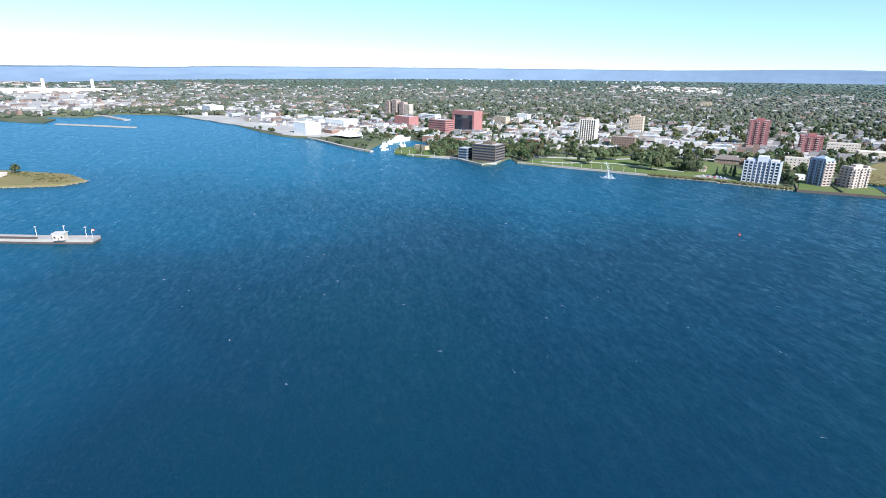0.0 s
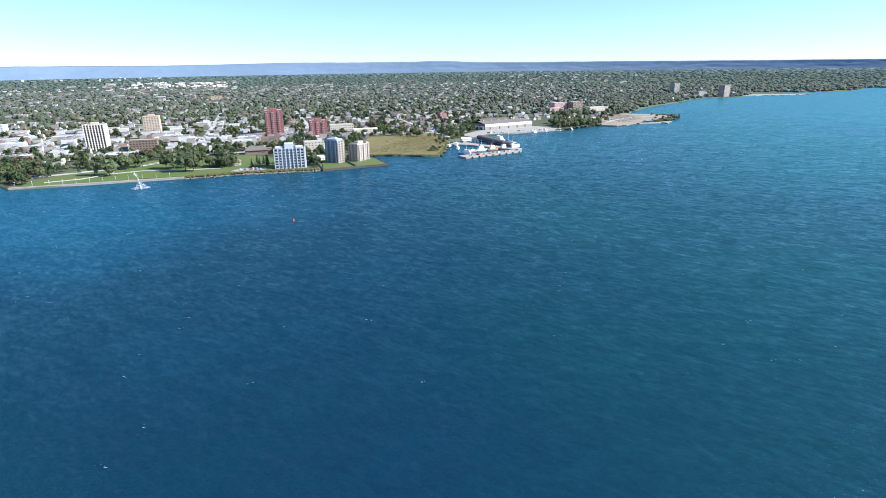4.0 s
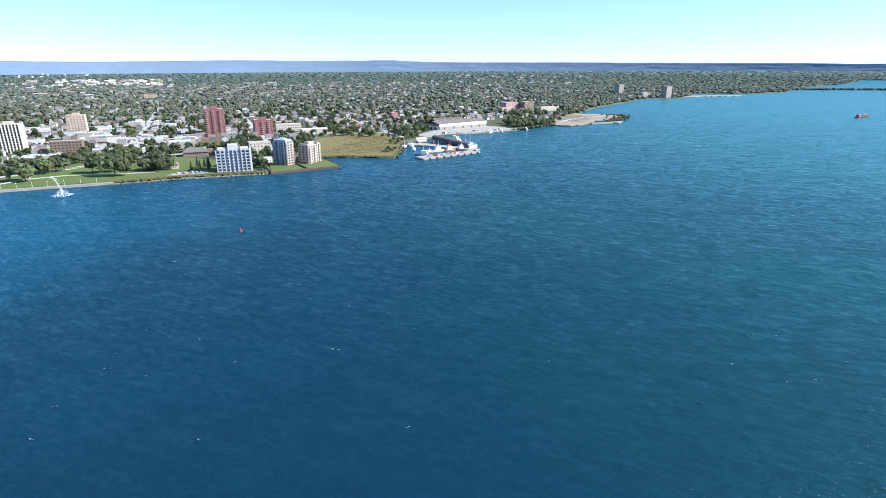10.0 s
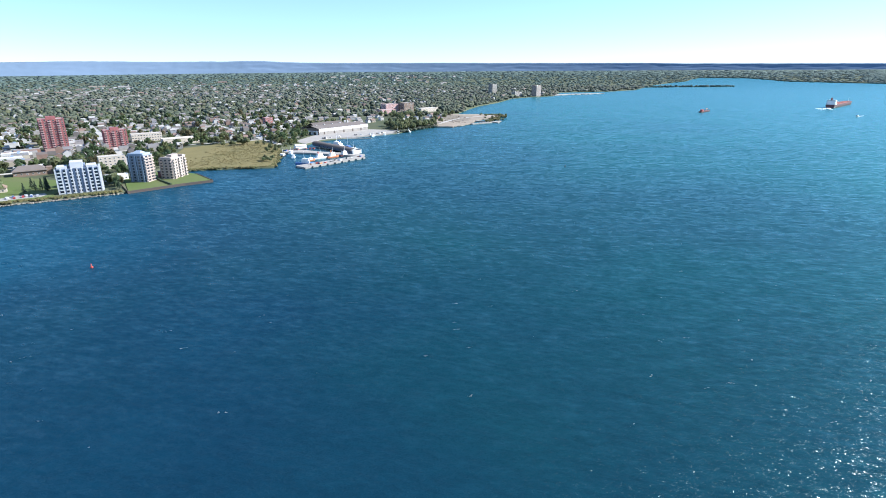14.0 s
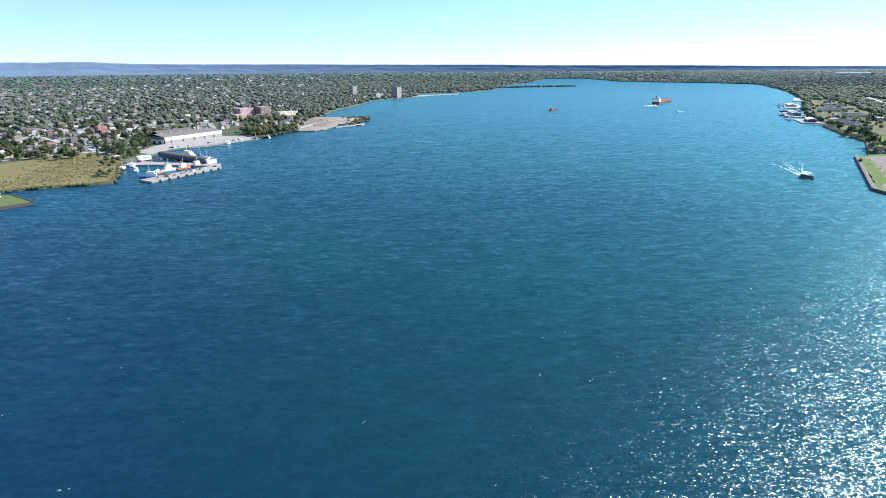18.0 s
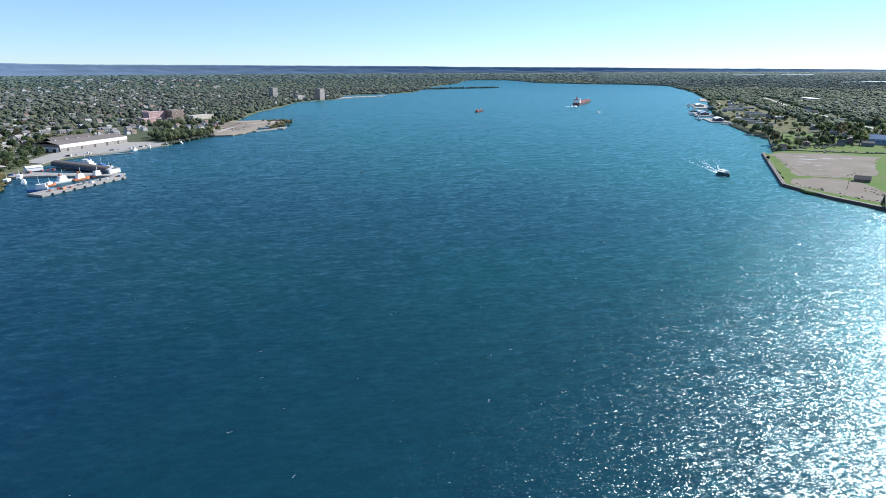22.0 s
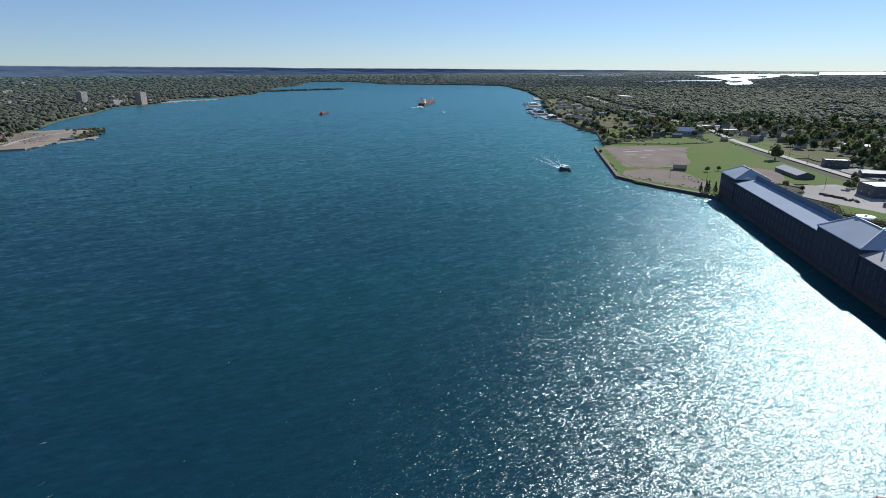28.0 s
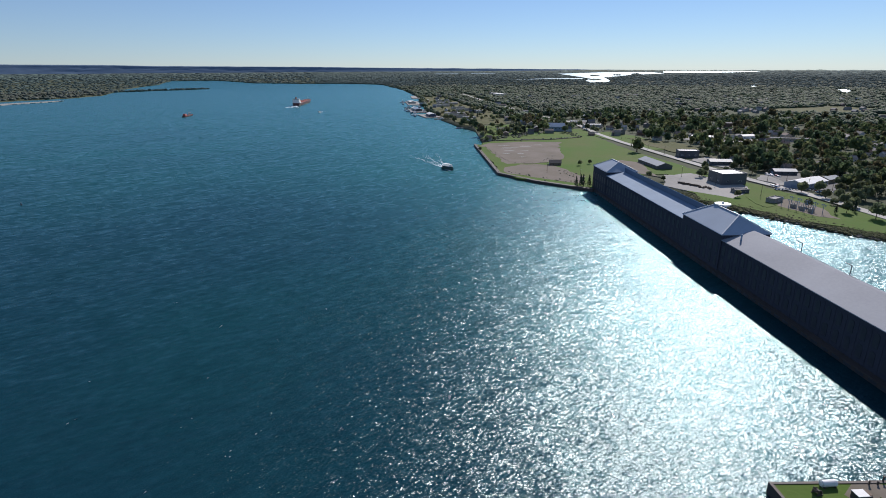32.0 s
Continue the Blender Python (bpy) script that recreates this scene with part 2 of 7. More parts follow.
CREAM = mat("cream_panels", (0.52, 0.459, 0.383), 0.75, (0.444, 0.39, 0.321), 0.2, 2)
TAN = mat("tan_brick", (0.425, 0.34, 0.246), 0.85, (0.357, 0.281, 0.196), 0.2, 2)
YELLOW = mat("buff_concrete", (0.525, 0.402, 0.287), 0.8, (0.476, 0.361, 0.262), 0.2, 2)
BROWN = mat("brown_brick", (0.22, 0.155, 0.115), 0.85, (0.17, 0.12, 0.09), 0.2, 2)
RED = mat("red_brick", (0.281, 0.0978, 0.0978), 0.85, (0.212, 0.0723, 0.0723), 0.2, 2)
TAUPE = mat("taupe_brick", (0.36, 0.28, 0.25), 0.85, (0.3, 0.23, 0.2), 0.2, 2)
PALEPINK = mat("pale_pink_panels", (0.442, 0.289, 0.272), 0.8, (0.383, 0.238, 0.23), 0.2, 2)
PINK = mat("salmon_brick", (0.312, 0.14, 0.129), 0.85, (0.265, 0.117, 0.109), 0.2, 2)
BLUEGREY = mat("blue_grey_panels", (0.31, 0.37, 0.45), 0.6, (0.26, 0.31, 0.38), 0.2, 2)
GREYROOF = mat("gravel_roof", (0.42, 0.41, 0.4), 0.95, (0.33, 0.32, 0.31), 0.2, 3)
DARKROOF = mat("dark_shingle", (0.12, 0.1, 0.09), 0.95, (0.09, 0.075, 0.07), 0.3, 3)
METALROOF = mat("sheet_metal_roof", (0.28, 0.36, 0.46), 0.75, (0.21, 0.27, 0.35), 0.05, 1.5, spec=0.12)
GREYMETAL = mat("weathered_metal_roof", (0.33, 0.345, 0.375), 0.7, (0.22, 0.23, 0.255), 0.03, 0.8, spec=0.12)
PALECAP = mat("pale_roof_capping", (0.5, 0.53, 0.57), 0.6, (0.4, 0.43, 0.47), 0.2, 2)
HIPMETAL = mat("blue_grey_hip_roof", (0.37, 0.43, 0.51), 0.75, (0.29, 0.34, 0.41), 0.05, 1, spec=0.12)
LEDGE = mat("brown_ledge_stone", (0.085, 0.062, 0.05), 0.9, (0.055, 0.042, 0.036), 0.1, 1.5)
# red sandstone toned navy: the river front's shade is in the colour
SHADED_STONE = mat("shade_dark_sandstone", (0.05, 0.05, 0.067), 0.9, (0.038, 0.038, 0.053), 0.12, 1.5)
STEELWALL = mat("dark_steel_siding", (0.1, 0.11, 0.12), 0.6, (0.08, 0.085, 0.09), 0.2, 2)
REDPAINT = mat("red_hull_paint", (0.42, 0.07, 0.05), 0.5, (0.33, 0.06, 0.045), 0.2, 1)
BLACKPAINT = mat("black_hull_paint", (0.025, 0.027, 0.035), 0.5, (0.04, 0.04, 0.045), 0.2, 1)
SPRAY = mat("white_spray", (0.85, 0.88, 0.9), 0.9, (0.7, 0.76, 0.8), 0.3, 1)
HOUSEWALL = palette("house_walls", [(0.592, 0.585, 0.555), (0.407, 0.37, 0.318), (0.533, 0.525, 0.518), (0.266, 0.148, 0.111), (0.296, 0.311, 0.333), (0.414, 0.37, 0.296), (0.562, 0.555, 0.533), (0.562, 0.555, 0.518)])
HOUSEROOF = palette("house_roofs", [(0.17, 0.162, 0.153), (0.255, 0.238, 0.23), (0.119, 0.0935, 0.085), (0.204, 0.136, 0.111), (0.357, 0.348, 0.34), (0.17, 0.162, 0.17)])
FARWALL = palette("far_house_walls", [(0.546, 0.538, 0.515), (0.281, 0.265, 0.242), (0.351, 0.335, 0.312), (0.234, 0.156, 0.125), (0.195, 0.187, 0.179), (0.39, 0.359, 0.312), (0.156, 0.14, 0.133), (0.234, 0.226, 0.218), (0.187, 0.133, 0.109), (0.593, 0.593, 0.585), (0.468, 0.46, 0.445)])


LEAF_FAR = palette("far_leaves", [(0.0578, 0.0748, 0.0462), (0.0748, 0.0918, 0.051), (0.051, 0.068, 0.0449), (0.0952, 0.105, 0.051), (0.0612, 0.0782, 0.051), (0.0408, 0.0544, 0.0374), (0.0884, 0.085, 0.0544), (0.068, 0.0816, 0.051)], 0.9, 0.008)
# paler and bluer than the near leaves: haze mixed into the colours
HAZED_SUBURB_LEAF = palette("far_hazed_suburb_leaves", [(0.0805, 0.101, 0.077), (0.098, 0.115, 0.084), (0.07, 0.091, 0.07), (0.112, 0.119, 0.0805), (0.0595, 0.077, 0.063), (0.101, 0.098, 0.0735)], 0.9, 0.006)
WOODLAND = palette("far_woodland_leaves", [(0.0618, 0.102, 0.0432), (0.0874, 0.127, 0.0504), (0.0477, 0.0805, 0.0396), (0.115, 0.145, 0.0576), (0.0674, 0.105, 0.0504), (0.0365, 0.0619, 0.0346), (0.112, 0.118, 0.0576)], 0.9, 0.006)
SHOPROOF = palette("shop_roofs", [(0.546, 0.538, 0.523), (0.351, 0.343, 0.328), (0.195, 0.187, 0.179), (0.468, 0.452, 0.429), (0.25, 0.211, 0.187), (0.585, 0.577, 0.569)])
FARROOF = palette("far_house_roofs", [(0.17, 0.162, 0.162), (0.238, 0.221, 0.212), (0.128, 0.102, 0.0935), (0.204, 0.136, 0.111), (0.383, 0.374, 0.365), (0.187, 0.178, 0.187), (0.153, 0.136, 0.128)])


def see_through(m, share=0.55):
    """Lets a part of the light pass through the leaves."""
    n, link = m.node_tree.nodes, m.node_tree.links.new
    thin, both = n.new("ShaderNodeBsdfTranslucent"), n.new("ShaderNodeMixShader")
    both.inputs[0].default_value = share
    link(n["Principled BSDF"].inputs["Base Color"].links[0].from_socket, thin.inputs["Color"])
    link(n["Principled BSDF"].outputs[0], both.inputs[1])
    link(thin.outputs[0], both.inputs[2])
    link(both.outputs[0], n["Material Output"].inputs["Surface"])
    return m


see_through(LEAF)
# Helpers that build meshes
def finish(name, bm, material, smooth=False):
    me = bpy.data.meshes.new(name)
    bm.to_mesh(me)
    bm.free()
    for m in material if isinstance(material, (list, tuple)) else [material]:
        me.materials.append(m)
    if smooth:
        me.shade_smooth()
    return me


def part(name, bm, material, parent, label=""):
    me = bm if isinstance(bm, bpy.types.Mesh) else finish(name, bm, material)
    ob = new(name, me)
    ob.parent = parent
    return tagged(ob, label)


def thing(name, x, y, z, yaw, label, category, group="", kind=""):
    ob = new(name)
    ob.matrix_world = pose(x, y, z, 0, 0, yaw)
    return tagged(ob, label, category, group, kind)


def piece(name, bm, material, label, category="", kind="", group="", smooth=False):
    return tagged(new(name, finish(name, bm, material, smooth)), label, category, group, kind)


def box(bm, x0, x1, y0, y1, z0, z1, slot=0, taper=0.0):
    vs = [bm.verts.new((x, y, z)) for z in (z0, z1) for x, y in ((x0, y0), (x1, y0), (x1, y1), (x0, y1))]
    if taper:
        cx, cy = (x0 + x1) / 2, (y0 + y1) / 2
        for v in vs[4:]:
            v.co.x, v.co.y = cx + (v.co.x - cx) * (1 - taper), cy + (v.co.y - cy) * (1 - taper)
    for q in ((3, 2, 1, 0), (4, 5, 6, 7), (0, 1, 5, 4), (1, 2, 6, 5), (2, 3, 7, 6), (3, 0, 4, 7)):
        bm.faces.new([vs[i] for i in q]).material_index = slot
    return vs


def boxes(*dims):
    bm = bmesh.new()
    for d in dims:
        box(bm, *d)
    return bm


def prism(bm, pts, z0, z1, slot=0, top=None):
    """A flat shape with upright sides: pts anticlockwise."""
    lo = [bm.verts.new((x, y, z0)) for x, y in pts]
    hi = [bm.verts.new((x, y, z1)) for x, y in pts]
    k = len(pts)
    for i in range(k):
        bm.faces.new((lo[i], lo[(i + 1) % k], hi[(i + 1) % k], hi[i])).material_index = slot
    f = bm.faces.new(hi)
    f.material_index = slot if top is None else top
    bmesh.ops.triangulate(bm, faces=[f])
    return bm


def cylinder(bm, x, y, z0, z1, r0, r1=None, k=10, slot=0):
    r1 = r0 if r1 is None else r1
    ring = [[bm.verts.new((x + r * math.cos(a * 2 * math.pi / k), y + r * math.sin(a * 2 * math.pi / k), z)) for a in range(k)] for r, z in ((r0, z0), (max(r1, 0.001), z1))]
    for a in range(k):
        bm.faces.new((ring[0][a], ring[0][(a + 1) % k], ring[1][(a + 1) % k], ring[1][a])).material_index = slot
    bm.faces.new(ring[1]).material_index = slot
    bm.faces.new(ring[0][::-1]).material_index = slot
    return bm


def gable(bm, w, d, z0, z1, over=0.4, slot=0, thick=0.25):
    """A pitched roof with its ridge along x."""
    w, d = w / 2 + over, d / 2 + over
    for s in (-1, 1):
        a = [bm.verts.new(p) for p in ((-w, s * d, z0 - 0.1), (w, s * d, z0 - 0.1), (w, 0, z1), (-w, 0, z1))]
        b = [bm.verts.new(v.co + Vector((0, 0, thick))) for v in a]
        for q in (b if s < 0 else b[::-1], a[::-1] if s < 0 else a):
            bm.faces.new(q).material_index = slot
        for i in range(4):
            j = (i + 1) % 4
            bm.faces.new((a[i], a[j], b[j], b[i])).material_index = slot
    return bm


# The lie of the land: the shore as seen from above the river, compass angle and reach from CENTRE
CENTRE = (0.0, 60.0)
NEAR, EYE_Z = 3600.0, 109.0


def reach(true):
    """Past NEAR the distance is drawn in, so that the horizon stays within sight."""
    u = np.maximum(np.asarray(true, float) - NEAR, 0)
    return np.minimum(true, NEAR) + 1250 * u / (u + 2500)


def lie(true):
    """How high the drawn-in ground lies, to keep its place under the horizon."""
    true = np.asarray(true, float)
    return np.where(true > NEAR, EYE_Z * (1 - reach(true) / true), 0)


def spot(az, true):
    r = reach(true)
    return CENTRE[0] + r * math.sin(radians(az)), CENTRE[1] + r * math.cos(radians(az)), float(lie(true))


def polar(x, y):
    return math.degrees(math.atan2(x - CENTRE[0], y - CENTRE[1])), math.hypot(x - CENTRE[0], y - CENTRE[1])


NORTH_SHORE = [(-1560, -60), (-1577, 82), (-1526, 143), (-1600, 230), (-1514, 322), (-1369, 376), (-1276, 386), (-1131, 374), (-1031, 372),
               (-938, 378), (-884, 401), (-855, 403), (-770, 400), (-690, 403), (-735, 445), (-762, 474), (-782, 500), (-792, 540), (-735, 545), (-599, 448), (-574, 466),
               (-529, 463), (-504, 462), (-504, 486), (-528, 530), (-524, 534), (-494, 512), (-463, 524), (-396, 553), (-345, 574)]
EAST_SHORE = [(-339, 581), (-292, 601), (-254, 612), (-208, 628), (-198, 735), (-140, 739), (-79, 733), (-76, 810), (-72, 880),
              (-40, 930), (-20, 970), (114, 1041), (186, 1122), (211, 1135), (270, 1300), (340, 1450), (463, 1685), (584, 1847), (725, 2083),
              (838, 2158), (941, 2194), (1107, 2484), (1390, 2520), (1584, 2629), (1807, 2898)]
FAR_SHORE = [(2150, 3300), (2922, 4049), (4000, 5300), (4313, 5040), (3562, 3727), (3532, 3179), (3642, 2822), (3520, 2400)]
SOUTH_SHORE = [(2600, 1660), (1960, 1216), (1500, 960), (1300, 830), (1098, 676), (993, 589), (930, 525), (812, 466), (781, 452), (757, 449), (556, 336),
               (531, 288), (520, 246), (516, 228), (530, 202), (528, 165), (511, 138), (495, 115), (484, 97), (474, 81), (466, 65), (457, 51), (450, 37), (446, 20), (425, -60), (330, -300)]
shore = [polar(*p) for p in NORTH_SHORE + EAST_SHORE + FAR_SHORE + SOUTH_SHORE]
for i in range(1, len(shore)):
    shore[i] = (max(shore[i][0], shore[i - 1][0] + 0.04), shore[i][1])
shore = [(-180.0, 600.0), (-110.0, 900.0)] + shore + [(145.0, 500.0), (180.0, 600.0)]
SHORE_AZ, SHORE_R = [s[0] for s in shore], [s[1] for s in shore]


def coast(az):
    return float(np.interp(az, SHORE_AZ, SHORE_R))


def far_edge(az):
    """How far the land goes before it sinks under the horizon."""
    return float(np.interp(az, [-180, 55, 75, 92, 180], [60000, 60000, 40000, 21000, 21000]))


def sheet(name, columns, material, label, kind="structure", smooth=True):
    """A strip of ground from columns of points, each column as long as the next."""
    k = len(columns[0])
    verts = [p for c in columns for p in c]
    faces = [(i * k + j, (i + 1) * k + j, (i + 1) * k + j + 1, i * k + j + 1) for i in range(len(columns) - 1) for j in range(k - 1)]
    me = bpy.data.meshes.new(name)
    me.from_pydata(verts, [], faces)
    me.materials.append(material)
    if smooth:
        me.shade_smooth()
    return tagged(new(name, me), label, "", "", kind)


azs = sorted(set(np.round(np.arange(-180, 180.01, 0.75), 2)) | set(SHORE_AZ))
land = []
for az in azs:
    r0, col = coast(az), []
    edge = far_edge(az)
    for k in range(30):
        d = r0 * (max(edge, r0 * 1.6) / r0) ** (k / 29)
        x, y, z = spot(az, d)
        col.append((x, y, z + 1.6 + (0.25 * noise.noise((x / 90, y / 90, 0)) if k > 1 else 0)))
    x, y, z = spot(az, r0 - 2.5)
    land.append([(x, y, z - 1.5)] + col)
sheet("ground", land, GROUND, "green and grey town ground reaching to the horizon")
river = []
for az in np.arange(-180, 180.01, 2.0):
    river.append([spot(az, d) for d in (0.01, 60, 150, 300, 500, 800, 1200, 1800, 2600, 3600, 4200, 5000, 6500, 9000)])
sheet("water", river, WATER, "deep blue river with small wind waves")

# same waves as the river, with weaker glints
CANAL_WATER = water_material("canal_water", ((0.2, (0.0, 0.03, 0.05)), (0.8, (0.0, 0.035, 0.04))), 1.0, glint=0.03, sheen=(0.4, 0.88, 1), grazing=0.2, gleam=0.22)
canal = bpy.data.meshes.new("canal_water")
canal.from_pydata([(x, y, 0.06) for x, y in ((536, 206), (169, 0), (200, -150), (330, -300), (425, -60), (446, 20), (450, 37), (457, 51), (466, 65), (474, 81), (484, 97), (495, 115), (511, 138), (528, 165))], [], [tuple(range(14))])
canal.materials.append(CANAL_WATER)
tagged(new("canal_water", canal), "water of the power canal, mirroring less than the river", "", "", "structure")

# The hills behind everything: height over the level horizon, degrees, by compass angle
RIDGE = [(-100, 0.1), (-89.6, 0.12), (-85, 0.2), (-80, 0.18), (-73.6, 0.36), (-69, 0.41), (-62, 0.48), (-52, 0.53), (-38, 0.58), (-31, 0.57), (-24.5, 0.66), (-19.6, 0.76), (-14.5, 0.72), (-8, 0.74), (-4.2, 0.8),
         (-2.8, 0.68), (0, 0.62), (4, 0.58), (13, 0.56), (20, 0.5), (33, 0.42), (36, 0.34), (42, 0.3), (50, 0.23), (57, 0.12), (68, 0.0), (81, -0.17), (92, -0.33)]


def hill_foot(az):
    """How far the level land goes before the hills rise."""
    return float(np.interp(az, [-100, -86, -56, -25, 0, 92], [4800, 5200, 9500, 14000, 19000, 24000]))


ridge = []
for az in np.arange(-100, 92.01, 0.25):
    h = np.interp(az, [r[0] for r in RIDGE], [r[1] for r in RIDGE]) + 0.025 * noise.noise((az / 1.7, 3, 0)) + 0.014 * noise.noise((az / 0.5, 7, 0))
    d0 = hill_foot(az)
    low = -math.degrees(math.atan(EYE_Z / d0)) - 0.03
    col = []
    for k in range(11):
        f = k / 10
        x, y, _ = spot(az, d0 * 1.6 ** f)
        e = low + (h - low) * (f + 0.09 * math.sin(math.pi * f) * (noise.noise((az / 2.2, f * 5, 11)) + 0.6 * noise.noise((az / 0.7, f * 9, 4))))
        col.append((x, y, EYE_Z + math.tan(radians(e)) * math.hypot(x, y - CENTRE[1])))
    x, y, z = col[-1]
    ridge.append(col + [(x * 1.003, y * 1.003, z - 60)])
sheet("backdrop", ridge, HAZE_HILL, "wooded hills along the horizon, toned blue for haze", "structure", True)


def slope_roof(bm, pts, thick=0.35):
    """A roof plane from its corners, with an underside."""
    a = [bm.verts.new(p) for p in pts]
    b = [bm.verts.new(Vector(p) - Vector((0, 0, thick))) for p in pts]
    bm.faces.new(a)
    bm.faces.new(b[::-1])
    for i in range(len(a)):
        j = (i + 1) % len(a)
        bm.faces.new((b[i], b[j], a[j], a[i]))


def hip(bm, x0, x1, y0, y1, z0, z1, inset, over=0.5):
    x0, x1, y0, y1 = x0 - over, x1 + over, y0 - over, y1 + over
    ym = (y0 + y1) / 2
    a, b, c, d = (x0, y0, z0), (x1, y0, z0), (x1, y1, z0), (x0, y1, z0)
    p, q = (x0 + inset, ym, z1), (x1 - inset, ym, z1)
    for f in ((a, b, q, p), (b, c, q), (c, d, p, q), (d, a, p)):
        slope_roof(bm, f)


# clerestory siding with its shadow painted in as dark blue
SHADE_SIDING = mat("shade_blue_siding", (0.1, 0.15, 0.23), 0.6, (0.08, 0.12, 0.19), 0.08, 1.5)
# The powerhouse across the canal mouth: x runs along it towards the near end, y away from the river
house = thing("powerhouse", 514, 224, 0, 209.3, "long sandstone powerhouse, walls toned as in shade, with grey metal roofs standing in the water", "powerhouse")
DEPTH = 26
walls = [(-16, 20, 22.6), (20, 163, 19.3), (163, 208, 22.3), (208, 372, 19.3), (372, 402, 22.3)]
fronts = []
for x0, x1, h in walls:
    out = 0.6 if h > 20 else 0.0
    fronts.append((x1, part("wall", boxes((x0, x1, -out, DEPTH + out, -3, h)), SHADED_STONE, house)))
for x0, x1, top in ((-16, 20, 29.3), (163, 208, 30.3), (372, 402, 29)):
    bm = bmesh.new()
    hip(bm, x0, x1, -0.6, DEPTH + 0.6, 22.3, top, 10)
    hip_roof = part("hipped_roof", bm, HIPMETAL, house)
    ends = [Vector((x0 + 9.5, 13, top + 0.3)), Vector((x1 - 9.5, 13, top + 0.3))]
    lines = [(ends[0], ends[1])] + [(Vector((x, y, 22.6)), ends[k]) for k, x in enumerate((x0 - 0.5, x1 + 0.5)) for y in (-1.1, 27.1)]
    for a, b in lines:
        g = boxes((-0.3, 0.3, -0.12, 0.12, 0, (b - a).length))
        bmesh.ops.transform(g, matrix=Matrix.Translation(a) @ (b - a).to_track_quat("Z", "Y").to_matrix().to_4x4(), verts=g.verts)
        part("ridge_cap", g, PALECAP, hip_roof, "pale metal cap on the roof's edge")
bm = bmesh.new()
slope_roof(bm, ((19.9, -0.7, 19.3), (163.1, -0.7, 19.3), (163.1, 15, 22.4), (19.9, 15, 22.4)))
part("front_roof", bm, METALROOF, house, "lower front slope of grey sheet metal")
part("clerestory", boxes((20, 163, 15.2, 15.6, 19, 26.2)), SHADE_SIDING, house, "clerestory wall toned dark blue as in shade")
bm = bmesh.new()
slope_roof(bm, ((20, 14.9, 26.5), (163, 14.9, 26.5), (163, DEPTH + 0.7, 20.2), (20, DEPTH + 0.7, 20.2)))
part("back_roof", bm, METALROOF, house)
bm = bmesh.new()
slope_roof(bm, ((208, -0.7, 19.3), (372, -0.7, 19.3), (372, 17, 24.2), (208, 17, 24.2)))
slope_roof(bm, ((208, 17, 24.2), (372, 17, 24.2), (372, DEPTH + 0.7, 20.2), (208, DEPTH + 0.7, 20.2)))
part("long_roof", bm, GREYMETAL, house, "pale grey pitched roof of sheet metal")
bm = bmesh.new()
for x0, x1 in ((20, 163), (208, 372)):
    box(bm, x0, x1, -0.35, 0, 18.2, 19.0)
part("cornice", bm, SHADED_STONE, house)
# arched windows and buttresses of the river front
bm = bmesh.new()
arch = [(-1.3, 0), (1.3, 0)] + [(1.3 * math.cos(radians(a)), 4.2 + 1.3 * math.sin(radians(a))) for a in range(0, 181, 30)]
lo = [bm.verts.new((x, -0.12, z)) for x, z in arch]
bm.faces.new(lo)
for i in range(len(arch)):
    j = (i + 1) % len(arch)
    a, b = bm.verts.new((arch[i][0], 0.1, arch[i][1])), bm.verts.new((arch[j][0], 0.1, arch[j][1]))
    bm.faces.new((lo[j], lo[i], a, b))
arch_mesh = finish("arched_window", bm, DIMGLASS)
apron = part("apron", boxes((-16, 402, -3.2, 0, -3, 1.9)), LEDGE, house, "low stone ledge along the waterline")
pier_mesh = finish("buttress", boxes((-0.5, 0.5, -0.12, 0.05, -2, 17.6)), SHADED_STONE)
draft_mesh = finish("draft_arch", boxes((-1.9, 1.9, -0.1, 0.05, 0.2, 1.5)), BLACKPAINT)
for k in range(69):
    x = -13 + k * 6.05
    front = next((o for end, o in fronts if x <= end), fronts[-1][1])
    for z in (4.0, 11.2):
        w = part("arched_window", arch_mesh, None, front)
        w.location = (x, -0.62 if (x < 20 or 163 < x < 208 or x > 372) else -0.02, z)
    b = part("buttress", pier_mesh, None, front)
    b.location = (x + 3.02, 0, 0)
    d = part("draft_arch", draft_mesh, None, apron)
    d.location = (x, -3.2, 0)
bm = bmesh.new()
cylinder(bm, 174, 17, 30.4, 31.2, 4.6, 4.6, 24)
cylinder(bm, 174, 17, 31.2, 32.2, 0.7, 0.7, 8)
tank = part("roof_tank", bm, WHITE, house, "shallow round white tank on the central roof")
part("tank_base", cylinder(bmesh.new(), 174, 17, 25, 30.4, 2.6, 2.6, 16), METALROOF, tank)
part("roof_vent", cylinder(bmesh.new(), 215, 6, 20.5, 24.5, 0.45, 0.45, 8), METALROOF, house)
for x in (236, 268, 330):
    bm = bmesh.new()
    box(bm, x - 0.15, x + 0.15, DEPTH - 2, DEPTH - 1.7, 20, 26)
    box(bm, x - 4, x + 0.15, DEPTH - 2, DEPTH - 1.7, 25.7, 26)
    part("davit", bm, STEELWALL, house, "dark steel hoist arm over the canal")

# ground point below the camera, from which block sides count as visible
CAM_AT = Vector((0, 60, 0))
mesh_cache = {}


